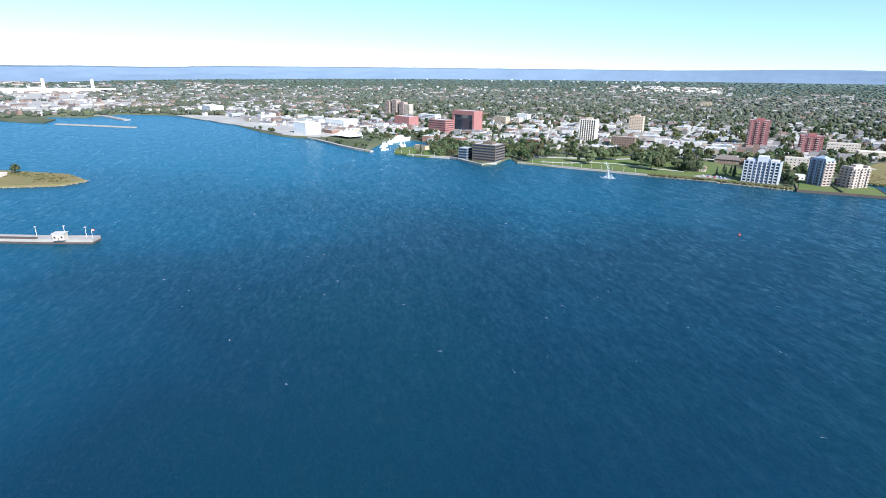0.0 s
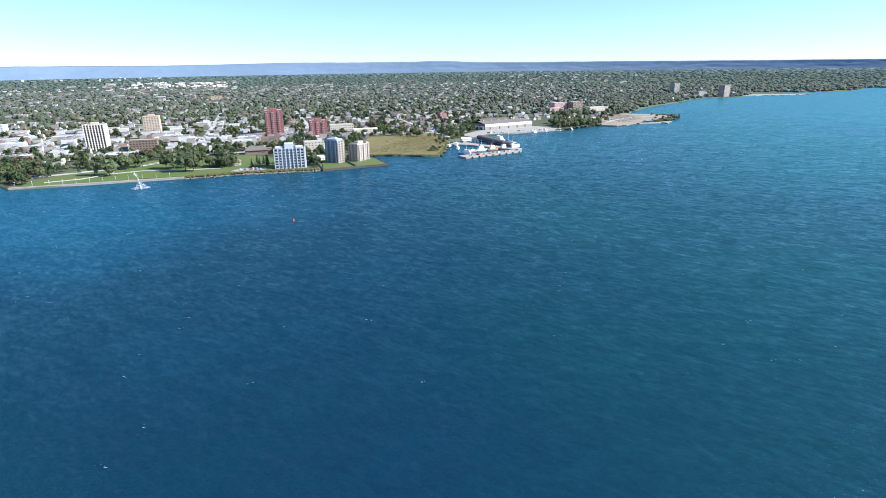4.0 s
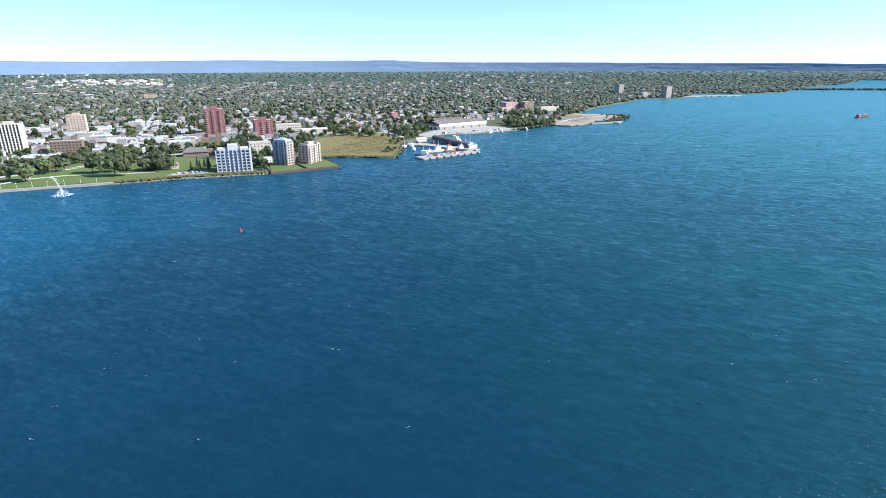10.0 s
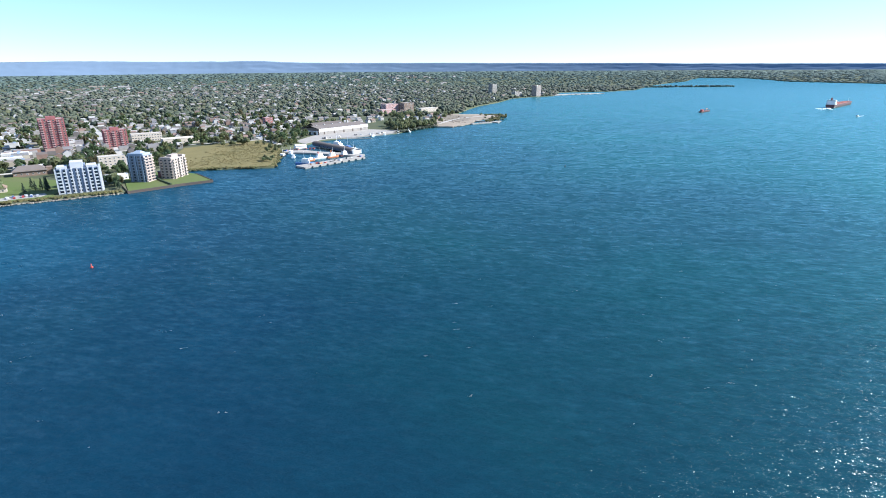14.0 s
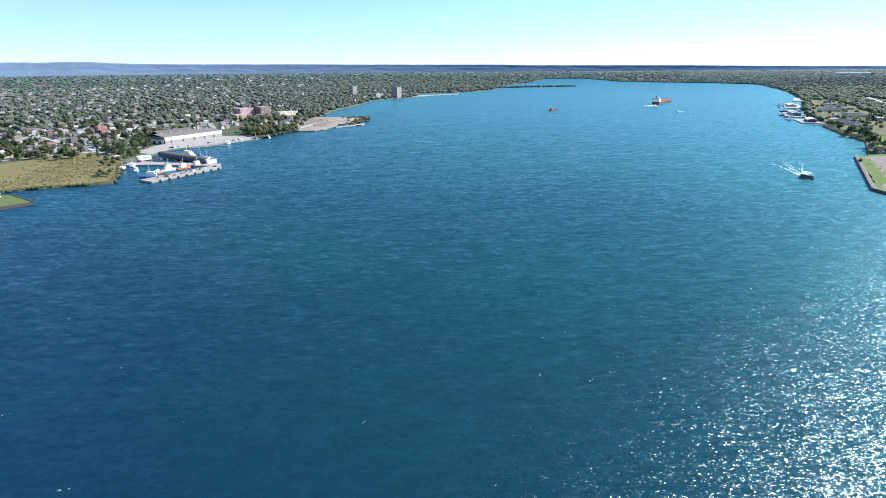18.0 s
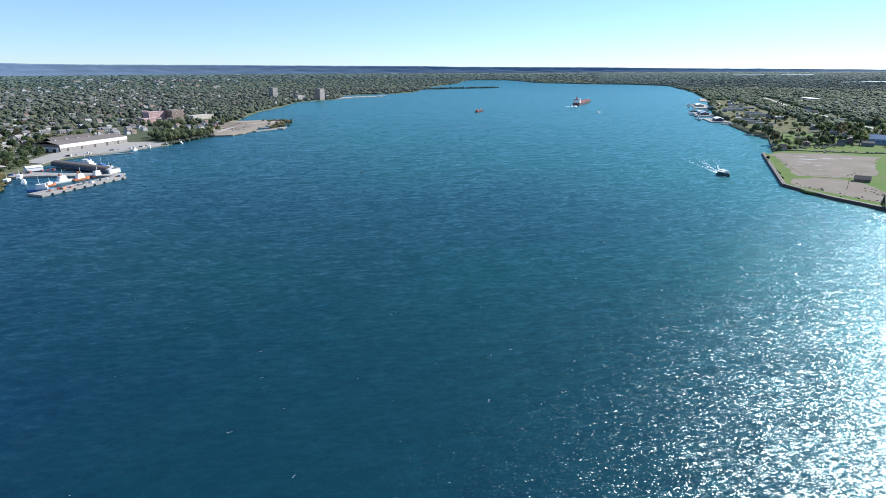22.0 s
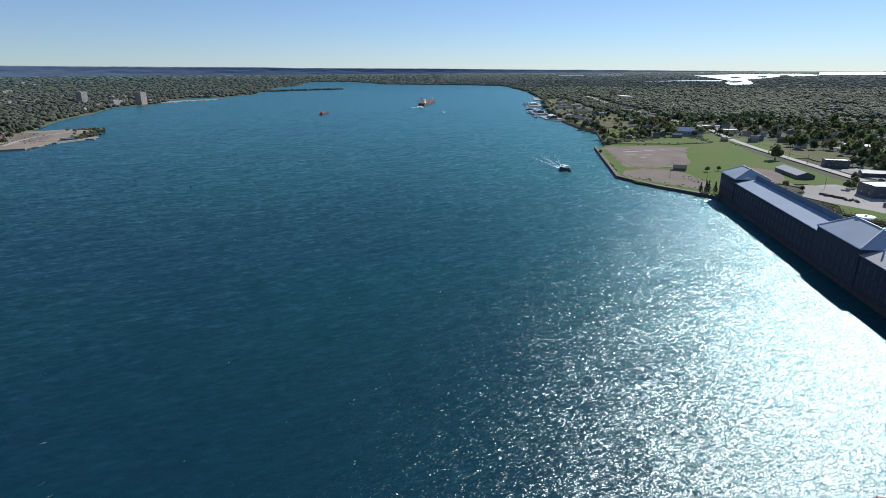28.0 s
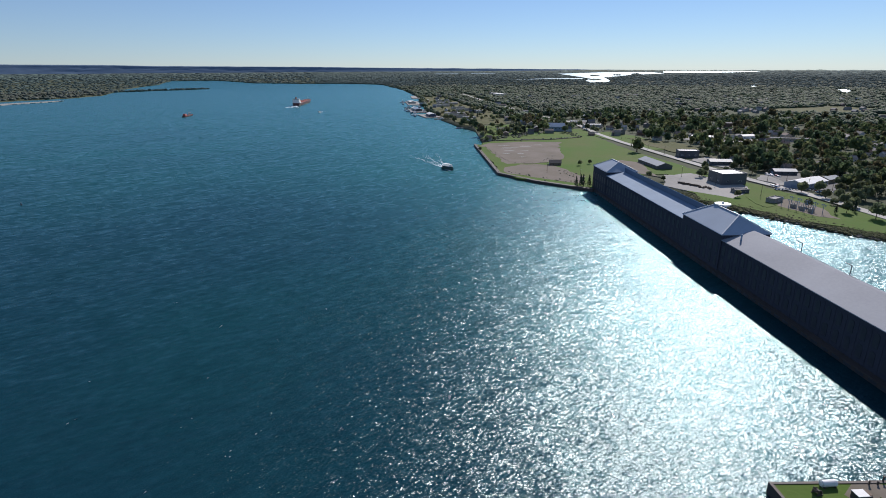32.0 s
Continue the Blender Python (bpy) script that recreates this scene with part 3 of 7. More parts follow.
def window_mesh(w, h, frame_mat):
    key = ("win", round(w, 2), round(h, 2), frame_mat.name)
    if key not in mesh_cache:
        bm = bmesh.new()
        t = 0.12
        box(bm, -w / 2 + t, w / 2 - t, -0.05, 0, t, h - t, 1)
        for a in ((-w / 2, -w / 2 + t, 0, h), (w / 2 - t, w / 2, 0, h), (-w / 2 + t, w / 2 - t, 0, t), (-w / 2 + t, w / 2 - t, h - t, h)):
            box(bm, a[0], a[1], -0.1, 0, a[2], a[3], 0)
        mesh_cache[key] = finish("window", bm, [frame_mat, GLASS])
    return mesh_cache[key]


def balcony_mesh(w, d, rail_mat):
    key = ("bal", round(w, 2), round(d, 2), rail_mat.name)
    if key not in mesh_cache:
        bm = bmesh.new()
        box(bm, -w / 2, w / 2, -d, 0, 0, 0.2)
        box(bm, -w / 2, w / 2, -d, -d + 0.1, 0.2, 1.15)
        box(bm, -w / 2, -w / 2 + 0.1, -d + 0.1, 0, 0.2, 1.15)
        box(bm, w / 2 - 0.1, w / 2, -d + 0.1, 0, 0.2, 1.15)
        mesh_cache[key] = finish("balcony", bm, rail_mat)
    return mesh_cache[key]


FOOT = []  # footprints and other spots kept clear: x, y, radius


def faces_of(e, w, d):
    """The sides of a block that turn towards the camera: middle, turn, length."""
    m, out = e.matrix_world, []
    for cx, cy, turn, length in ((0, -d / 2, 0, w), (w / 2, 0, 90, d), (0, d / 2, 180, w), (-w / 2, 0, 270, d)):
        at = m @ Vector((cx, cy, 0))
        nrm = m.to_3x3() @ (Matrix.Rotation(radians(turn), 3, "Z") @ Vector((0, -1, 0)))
        if (CAM_AT - at).normalized().dot(nrm) > 0.08:
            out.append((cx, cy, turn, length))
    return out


def block(name, label, x, y, yaw, w, d, h, floors, wall, roof=GREYROOF, pitch=3.6, win=(1.7, 1.5), trim=WHITE, balconies=None, house_on=None, category="building", z=1.7, group="", strips=False):
    """A flat-roofed building with a parapet, windows floor by floor and, where it has them, balconies."""
    e = thing(name, x, y, z, yaw, label, category, group)
    FOOT.append((x, y, 0.62 * math.hypot(w, d)))
    part("wall", boxes((-w / 2, w / 2, -d / 2, d / 2, -1, h)), wall, e)
    bm = bmesh.new()
    box(bm, -w / 2 + 0.3, w / 2 - 0.3, -d / 2 + 0.3, d / 2 - 0.3, h, h + 0.15)
    part("roof", bm, roof, e)
    bm = bmesh.new()
    for a in ((-w / 2 - 0.1, w / 2 + 0.1, -d / 2 - 0.1, -d / 2 + 0.3), (-w / 2 - 0.1, w / 2 + 0.1, d / 2 - 0.3, d / 2 + 0.1), (-w / 2 - 0.1, -w / 2 + 0.3, -d / 2 + 0.3, d / 2 - 0.3), (w / 2 - 0.3, w / 2 + 0.1, -d / 2 + 0.3, d / 2 - 0.3)):
        box(bm, *a, h - 0.1, h + 0.8)
    part("parapet", bm, wall if house_on != "white" else WHITE, e)
    if house_on:
        part("plant_room", boxes((-w * 0.18, w * 0.2, -d * 0.2, d * 0.25, h + 0.15, h + 3.6)), wall, e)
    fh = h / max(floors, 1)
    # windows and balconies go only on sides in the camera's view
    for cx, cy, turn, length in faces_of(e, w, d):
        bays = max(1, int(length / pitch))
        place = Matrix.Translation((cx, cy, 0)) @ Matrix.Rotation(radians(turn), 4, "Z")
        for f in range(floors):
            if strips:
                o = part("window_band", window_mesh(length - 1.2, win[1], trim), None, e)
                o.matrix_local = place @ Matrix.Translation((0, -0.004, f * fh + fh * 0.36))
                continue
            for b in range(bays):
                dx = (b - (bays - 1) / 2) * length / bays
                if balconies and turn in balconies[1] and b % balconies[2] == 0:
                    o = part("balcony", balcony_mesh(length / bays * balconies[3], 1.5, balconies[0]), None, e)
                    o.matrix_local = place @ Matrix.Translation((dx, 0, f * fh + 0.1))
                o = part("window", window_mesh(win[0], win[1], trim), None, e)
                o.matrix_local = place @ Matrix.Translation((dx, -0.004, f * fh + fh * 0.3))
    return e


PALEGREY = mat("pale_grey_render", (0.5, 0.515, 0.535), 0.75, (0.44, 0.455, 0.475), 0.15, 1.5)
# wall of the white flats, darkened blue for the shade behind balconies
RECESS_SHADE = mat("shaded_recess_render", (0.2, 0.25, 0.34), 0.7, (0.15, 0.19, 0.27), 0.2, 2)
SLATE = mat("slate_blue_panels", (0.2, 0.23, 0.28), 0.6, (0.16, 0.185, 0.23), 0.2, 2)
DARKBRICK = mat("dark_brown_brick", (0.14, 0.105, 0.08), 0.85, (0.105, 0.08, 0.062), 0.2, 2)
BROWNROOF = mat("brown_roofing", (0.17, 0.145, 0.13), 0.9, (0.12, 0.1, 0.09), 0.05, 1)
BEIGE = mat("beige_panels", (0.4, 0.335, 0.295), 0.75, (0.34, 0.28, 0.245), 0.2, 2)
POOLROOF = mat("pale_blue_sheet_roof", (0.5, 0.6, 0.66), 0.6, (0.43, 0.53, 0.6), 0.1, 1)
# Buildings of the northern town: riverside flats
flats = block("apartment_building", "white riverside apartment block with shade-blue recesses behind the balconies", -249, 642, 18, 34, 17, 22, 7, RECESS_SHADE, pitch=4.4, win=(3.0, 2.2), balconies=(PALEGREY, (0, 90, 270), 1, 0.55), house_on="x", trim=RECESS_SHADE)
for k in range(9):
    part("fin", boxes((-17 + k * 4.25 - 0.5, -17 + k * 4.25 + 0.5, -10.1, -8.51, -1, 23 + (1.5 if k % 3 == 1 else 0))), PALEGREY, flats, "white upright fin between the balconies")
for y in (-8, -2.5, 3, 8):
    part("fin", boxes((17.01, 18.6, y - 0.5, y + 0.5, -1, 23)), PALEGREY, flats, "white upright fin between the balconies")
part("stair_tower", boxes((-5, 5, -6, 8, 22.1, 28)), PALEGREY, flats, "white stair tower above the roof")
for x in (-11.5, 11.5):
    part("roof_terrace", boxes((x - 4, x + 4, -7.5, 6, 22.1, 24.6)), PALEGREY, flats)
# shaded front in slate blue, sunlit side in cream: light set by colour
slate = block("apartment_building", "tall blue-grey apartment tower with a stepped top", -204.5, 678, -20, 18, 14, 26.5, 9, SLATE, pitch=3.6, win=(2.2, 1.9), trim=SLATE, balconies=(BEIGE, (90,), 1, 0.95))
for cx in (-6.6, 0, 6.6):
    part("rib", boxes((cx - 0.35, cx + 0.35, -7.9, -7.01, 0, 26.5)), BLUEGREY, slate, "pale blue upright rib")
part("side_wall", boxes((9.01, 9.2, -6.9, 6.9, 0, 26.4)), BEIGE, slate, "side wall behind the balconies, cream as in sun")
for k in range(9):
    for y in (-4.2, 1.2):
        part("balcony_opening", boxes((9.21, 9.3, y, y + 3.2, k * 2.94 + 1.3, k * 2.94 + 2.7)), GLASS, slate)
part("crown", boxes((-8, 8, -6, 6, 26.7, 29)), BLUEGREY, slate, "pale blue stepped crown")
bm = bmesh.new()
hip(bm, -4.5, 4.5, -4, 4, 29, 31.4, 2.5, 0.4)
part("crown_top", bm, BLUEGREY, slate)
part("mast", cylinder(bmesh.new(), 0, 0, 31, 34, 0.15, 0.08, 6), STEEL_DARK, slate)
cream = block("apartment_building", "cream apartment block with corner balconies", -178, 694, -20, 14, 25, 20.5, 7, BEIGE, pitch=4.6, win=(2.4, 1.8), trim=TAN, balconies=(BEIGE, (0, 90), 2, 0.8), house_on="x")
part("entrance_wing", boxes((-15, -7.1, -6, 6, -1, 6.5)), PINK, cream, "low salmon brick entrance wing")
part("entrance_roof", boxes((-15.4, -7.1, -6.4, 6.4, 6.51, 6.9)), GREYROOF, cream)
for y in (-10.5, 10.5):
    part("roof_terrace", boxes((-6, 6, y - 1.6, y + 1.6, 20.66, 22.6)), BEIGE, cream)
block("apartment_building", "low cream apartment block behind the towers", -262, 776, 24, 27, 14, 13.5, 4, CREAM, pitch=4, win=(2.0, 1.5))
block("pool_pavilion", "low white pavilion between the riverside flats", -234, 692, 24, 22, 9, 5, 1, WHITE, roof=POOLROOF, pitch=4)
PALECREAM = mat("pale_cream_render", (0.629, 0.595, 0.527), 0.7, (0.561, 0.527, 0.468), 0.2, 2)
white_tower = block("apartment_tower", "white slab-sided apartment tower with dark window columns", -588, 780, 23, 26, 20, 37, 12, CREAM, pitch=3.6, win=(2.2, 2.4), trim=CREAM, house_on="x")
for k in range(8):
    part("fin", boxes((-13 + k * 3.71 - 0.5, -13 + k * 3.71 + 0.5, -11, -10.02, 0, 38)), PALECREAM, white_tower, "pale cream upright fin")
for k in range(6):
    part("fin", boxes((13.02, 14, -9.6 + k * 3.9 - 0.5, -9.6 + k * 3.9 + 0.5, 0, 38)), PALECREAM, white_tower, "pale cream upright fin")
block("apartment_tower", "buff concrete apartment tower with white end walls", -634, 994, 23, 27, 16, 32, 11, YELLOW, pitch=4.5, win=(2.4, 1.6), house_on="x")
block("apartment_building", "brown brick apartment block near the park", -508, 766, 23, 36, 14, 17, 5, BROWN, pitch=4, win=(2.2, 1.6), trim=BROWN)
block("apartment_tower", "tall red brick apartment tower with balconies", -388, 958, 24, 30, 24, 44, 14, RED, pitch=5, win=(2.2, 1.6), trim=CREAM, balconies=(PALEPINK, (0, 90), 2, 0.8), house_on="x")
block("apartment_building", "red brick apartment block with stepped roof", -316, 976, 24, 30, 20, 25, 8, RED, pitch=5, win=(2.2, 1.6), trim=CREAM, balconies=(PALEPINK, (0, 90), 2, 0.8), house_on="x")
club = block("clubhouse", "long low hall with a broad brown hipped roof on the grass", -336, 750, 23, 30, 18, 5.5, 1, BROWN, roof=DARKROOF, pitch=5)
bm = bmesh.new()
hip(bm, -15, 15, -9, 9, 5.5, 10.5, 7, 1.2)
part("hip_roof", bm, BROWNROOF, club, "brown hipped roof")
part("side_wing", boxes((15.1, 21, -6, 5, -1, 7.5)), BROWN, club, "taller brown end wing")
# cleared spots, placed so trees don't hide clubhouse and tent from the camera
FOOT += [(-316, 706, 24), (-858, 450, 46), (-905, 425, 34), (-812, 440, 30), (-760, 430, 26)]
block("office_building", "cream two-storey office block", -292, 1044, 24, 44, 16, 11.5, 3, CREAM, pitch=4, win=(2.6, 1.4))
block("warehouse", "long white-roofed warehouse beside the meadow", -232, 996, 24, 52, 20, 8, 1, CREAM, roof=WHITE, pitch=6)
block("office_building", "brick block among distant trees", -1056, 2103, 24, 40, 20, 19, 5, TAN, pitch=5, win=(2.5, 1.8))
# the office quarter by the canal
block("office_building", "brown office block with long window bands on the quay", -529, 494, 20, 34, 28, 21, 6, DARKBRICK, strips=True, win=(2, 2.0), trim=DARKBRICK, house_on="x")
block("office_annex", "dark glass annex beside the brown office block", -556, 478, 20, 13, 18, 14, 4, SLATE, strips=True, win=(2, 2.6), trim=SLATE)
salmon = block("office_building", "large salmon brick office with a dark glass front", -812, 700, 12, 50, 26, 41, 9, PINK, pitch=4, win=(0.6, 0.6), trim=PINK)
part("glass_front", boxes((-22, 22, -13.4, -13.05, 6, 34)), GLASS, salmon, "dark blue glass wall")
for s in (-1, 1):
    part("portal_post", boxes((s * 24 - 2, s * 24 + 2, -15.5, -13.05, 0, 41)), PINK, salmon)
part("portal_beam", boxes((-21.9, 21.9, -15.5, -13.05, 34.1, 41)), PINK, salmon)
part("podium", boxes((-24, 26, -30, -15.6, 0, 5)), PINK, salmon)
part("podium_roof", boxes((-25, 27, -31, -15.6, 5, 5.8)), WHITE, salmon, "white podium roof")
block("office_building", "stepped salmon brick office with window bands", -838, 655, 12, 42, 24, 24, 6, PINK, strips=True, win=(2, 1.5), trim=PINK)
block("office_building", "white office block with striped window bands", -1052, 788, 12, 50, 20, 15.5, 5, WHITE, strips=True, win=(2, 1.4))
block("department_store", "windowless salmon brick store", -995, 682, 12, 44, 30, 19, 1, PINK, win=(3, 1.5), pitch=14)
for i, (dx, h) in enumerate(((-30, 36), (-6, 40), (18, 35), (36, 30))):
    block("apartment_tower", "grey-brown apartment tower in a far cluster", -1235 + dx * 0.95, 820 + dx * 0.3, 12, 17, 16, h, 11, TAUPE if i < 3 else CREAM, pitch=4.2, win=(2, 1.6), trim=TAN, group="tower cluster")
block("shopping_mall", "low white shopping mall", -1062, 560, 8, 66, 34, 12, 1, WHITE, roof=WHITE, pitch=9, win=(4, 1.6))
block("warehouse", "large plain white waterfront warehouse", -948, 430, 6, 42, 30, 20, 1, WHITE, roof=WHITE, pitch=14, win=(2, 1.5))
block("picnic_shelter", "low brown shelter on the marina point", -660, 480, 10, 22, 9, 5.5, 1, TAN, roof=DARKROOF, pitch=5)
block("factory", "long white factory hall", -1600, 452, 2, 70, 36, 15, 1, WHITE, roof=WHITE, pitch=10, win=(3, 2))
block("office_building", "tan office block with square windows", -892, 870, 12, 30, 16, 19, 6, TAN, pitch=4)
block("office_building", "pale office block beside a tan one", -868, 895, 12, 16, 16, 17, 5, CREAM, pitch=4)
block("office_building", "plain white office block", -955, 1005, 12, 31, 16, 16, 4, WHITE, pitch=5)
# the eastern waterfront
block("hospital_wing", "salmon brick hospital wing", 174, 1534, 30, 42, 22, 20, 6, PALEPINK, pitch=4.4)
block("hospital_wing", "brown brick hospital wing", 218, 1536, 30, 32, 24, 22, 7, BROWN, pitch=4.4)
block("hospital_wing", "low pale hospital extension", 272, 1520, 30, 60, 20, 9, 2, CREAM, pitch=5)
block("hospital_wing", "low salmon brick hospital extension", 160, 1490, 30, 44, 16, 9, 2, PALEPINK, pitch=5)
block("apartment_tower", "pale grey apartment tower far down the shore", 780, 2492, 30, 30, 24, 40, 13, CONCRETE, pitch=5, win=(2.4, 1.7), trim=CREAM)
block("apartment_tower", "grey-brown apartment tower at the water's edge", 862, 2187, 30, 30, 24, 41, 13, TAUPE, pitch=5, win=(2.4, 1.7), trim=CREAM)
block("apartment_building", "pale mid-rise flats beside the grey-brown tower", 782, 2194, 30, 44, 18, 17, 5, CONCRETE, pitch=5)
block("office_building", "red brick block at the end of the meadow", -117, 1255, 30, 16, 14, 15, 4, PINK, pitch=4)
# long terminal hall on the dock
hall = thing("terminal_building", 8.8, 1100, 1.7, 37, "long white terminal hall with a shade-grey lower front, dark doors and a brown roof", "building")
FOOT.append((8.8, 1100, 62))
part("wall", boxes((-57, 57, -28, 18, -1, 10.4)), BROWN, hall, "brown end and back walls")
part("front_band", boxes((-57.2, 57.2, -28.5, -28.02, 5.4, 10.6)), WHITE, hall, "long plain white front band")
# grey panels paint the shade below the white band
for x0, x1 in ((-57, -47), (-44, -25), (-22, -3), (0, 18), (21, 38), (41, 57)):
    part("front_panel", boxes((x0, x1, -28.3, -28.02, 0, 5.2)), CONCRETE, hall)
for x in (-45.5, -23.5, -1.5, 19.5, 39.5):
    part("loading_door", boxes((x - 1.5, x + 1.5, -28.2, -28.02, 0, 4.2)), STEEL_DARK, hall)
for y in (-20, -6):
    bm = bmesh.new()
    prism(bm, [(0, y - 5.5), (-2.5, y - 5.5), (-2.5, y + 5.5), (0, y + 5.5)], 0, 6.5)
    bmesh.ops.translate(bm, verts=bm.verts, vec=(-57.05, 0, 0))
    part("porch", bm, WHITE, hall, "white gabled porch on the end wall")
    part("porch_door", boxes((-59.7, -59.56, y - 3, y + 3, 0, 4.6)), GLASS, hall)
part("rear_wing", boxes((-30, 40, 18.05, 40, -1, 10)), BROWN, hall)
bm = gable(bmesh.new(), 70, 22, 10, 15, 0.5)
bmesh.ops.translate(bm, verts=bm.verts, vec=(5, 29, 0))
part("rear_roof", bm, DARKROOF, hall, "dark pitched roof of the rear wing")
bm = gable(bmesh.new(), 114, 46, 10.4, 14.2, 0.6)
bmesh.ops.translate(bm, verts=bm.verts, vec=(0, -5, 0))
part("roof", bm, BROWNROOF, hall, "low brown pitched roof")
for k in range(6):
    part("roof_vent", boxes((-46 + k * 18, -43 + k * 18, -6.5, -3.5, 14.1, 15.3)), GREYROOF, hall)
# the southern shore
PALEMETAL = mat("pale_metal_roof", (0.26, 0.29, 0.32), 0.6, (0.21, 0.235, 0.26), 0.1, 2)


def shed(name, label, x, y, yaw, w, d, h, rise, wall, roof):
    """A gabled shed with a big door and a row of small windows."""
    e = thing(name, x, y, 1.9, yaw, label, "shed")
    FOOT.append((x, y, 0.55 * math.hypot(w, d)))
    bm = boxes((-w / 2, w / 2, -d / 2, d / 2, -1, h))
    for s in (-1, 1):
        bm.faces.new([bm.verts.new((s * w / 2, -d / 2, h)), bm.verts.new((s * w / 2, d / 2, h)), bm.verts.new((s * w / 2, 0, h + rise))])
    part("wall", bm, wall, e)
    part("roof", gable(bmesh.new(), w, d, h, h + rise, 0.5), roof, e)
    part("sliding_door", boxes((w / 2 + 0.01, w / 2 + 0.08, -2.4, 2.4, 0, h * 0.75)), METALROOF, e)
    for k in range(int(w / 6)):
        for s in (-1, 1):
            xx = -w / 2 + 3 + k * 6
            part("window", boxes((xx - 0.8, xx + 0.8, s * (d / 2 + 0.04) - 0.03, s * (d / 2 + 0.04) + 0.03, h * 0.5, h * 0.75)), GLASS, e)
    return e


shed("storage_shed", "long dark storage shed with a pale metal roof", 676, 193, 31.5, 50, 17, 3.8, 3.2, STEELWALL, PALEMETAL)
block("warehouse", "dark steel warehouse with a white roof", 603, 119, 33, 23, 25, 10.5, 1, STEELWALL, roof=WHITE, pitch=10, win=(3, 1.2))
shed("shop_building", "blue-grey shop with a white pitched roof beside the road", 617, 52, 146, 40, 18, 4.5, 3, BLUEGREY, WHITE)
for x, y, w, d, yaw, wall in ((968, 150, 40, 14, 96, CREAM), (1004, 96, 34, 14, 130, WHITE), (676, 66, 22, 12, 110, STEELWALL), (648, 30, 20, 11, 146, TAN)):
    shed("roadside_shed", "low pale-roofed workshop beside the lots", x, y, yaw, w, d, 4, 2, wall, PALEMETAL)
shed("barn", "grey metal-clad barn behind the field", 988, 394, 110, 28, 20, 8, 6, METALROOF, METALROOF)
block("store", "low white-roofed store by the road", 1130, 384, 110, 38, 18, 6, 1, CREAM, roof=WHITE, pitch=6)
block("store", "low white-roofed store by the road", 1074, 348, 110, 34, 18, 6, 1, CREAM, roof=WHITE, pitch=6)
block("motel", "long low motel with a pale roof", 994, 36, 96, 56, 12, 4.5, 1, TAN, roof=GREYROOF, pitch=4)
block("garage", "dark steel garage beside the road", 764, 164, 110, 24, 14, 8, 1, STEELWALL, roof=WHITE, pitch=8)
shed("garage", "low dark garage with a pale roof in a yard", 716, 127, 110, 24, 12, 4, 2.2, STEELWALL, PALEMETAL)
block("storage_hut", "low dark storage hut in the yard", 558, 108, 30, 7, 13, 3.2, 1, STEELWALL, pitch=5, win=(1, 1))
block("utility_hut", "small grey concrete utility hut", 530, 83, 60, 7, 14, 3.6, 1, CONCRETE, pitch=4, win=(1, 1))
shed("park_shelter", "small dark shelter on the grass", 632, 297, 110, 13, 10, 3, 3, BROWN, DARKROOF)


# Lawns, fields, roads and quays
def patch(name, pts, material, label, z=2.1, drop=1.5, kind="structure", ragged=0.0):
    if sum((pts[i][0] - pts[i - 1][0]) * (pts[i][1] + pts[i - 1][1]) for i in range(len(pts))) > 0:
        pts = pts[::-1]
    if ragged:  # an uneven edge, as grass and gravel have
        r4, out = random.Random(len(pts) * 7 + int(pts[0][0])), []
        for (xa, ya), (xb, yb) in zip(pts, pts[1:] + pts[:1]):
            k = max(1, min(14, int(math.hypot(xb - xa, yb - ya) / 9)))
            out += [(xa + (xb - xa) * i / k + r4.gauss(0, ragged), ya + (yb - ya) * i / k + r4.gauss(0, ragged)) for i in range(k)]
        pts = out
    return piece(name, prism(bmesh.new(), pts, z - drop, z), material, label, "", kind)


def ribbon(name, pts, width, material, label, z=2.3, kind="structure"):
    left, right = [], []
    for i, p in enumerate(pts):
        a, b = pts[max(i - 1, 0)], pts[min(i + 1, len(pts) - 1)]
        dx, dy = b[0] - a[0], b[1] - a[1]
        l = math.hypot(dx, dy)
        left.append((p[0] - dy / l * width / 2, p[1] + dx / l * width / 2))
        right.append((p[0] + dy / l * width / 2, p[1] - dx / l * width / 2))
    bm = bmesh.new()
    vs = [[bm.verts.new((*q, zz)) for q in side] for side in (left, right) for zz in (z, z - 0.4)]
    for i in range(len(pts) - 1):
        bm.faces.new((vs[2][i], vs[2][i + 1], vs[0][i + 1], vs[0][i]))
        bm.faces.new((vs[0][i], vs[0][i + 1], vs[1][i + 1], vs[1][i]))
        bm.faces.new((vs[3][i], vs[3][i + 1], vs[2][i + 1], vs[2][i]))
    return piece(name, bm, material, label, "", kind)


SOUTH_ROAD = [(2300, 1180), (1766, 846), (1554, 694), (1380, 590), (1270, 500), (1150, 400), (1060, 360), (960, 312), (874, 262), (766, 191), (681, 135), (622, 94), (577, 56), (544, 34), (505, 11), (460, -30), (440, -70)]
LAWNS = []


def area(name, pts, material, label):
    LAWNS.append((name, pts, material, label))


area("steelworks_yard", [(-2320, -120), (-1740, -70), (-1720, 150), (-1900, 300), (-2320, 400)], PAVED, "pale bare ground of the western works")
area("steelworks_yard", [(-3150, 0), (-2350, 40), (-2350, 240), (-3150, 330)], PAVED, "pale grey industrial yard")
area("paved_lot", [(-1500, 330), (-1130, 382), (-940, 390), (-880, 420), (-900, 520), (-1100, 620), (-1350, 560)], PAVED, "pale paved lots of the western waterfront")
area("paved_lot", [(-1090, 560), (-930, 500), (-860, 560), (-900, 660), (-1040, 700)], PAVED, "large pale parking lot")
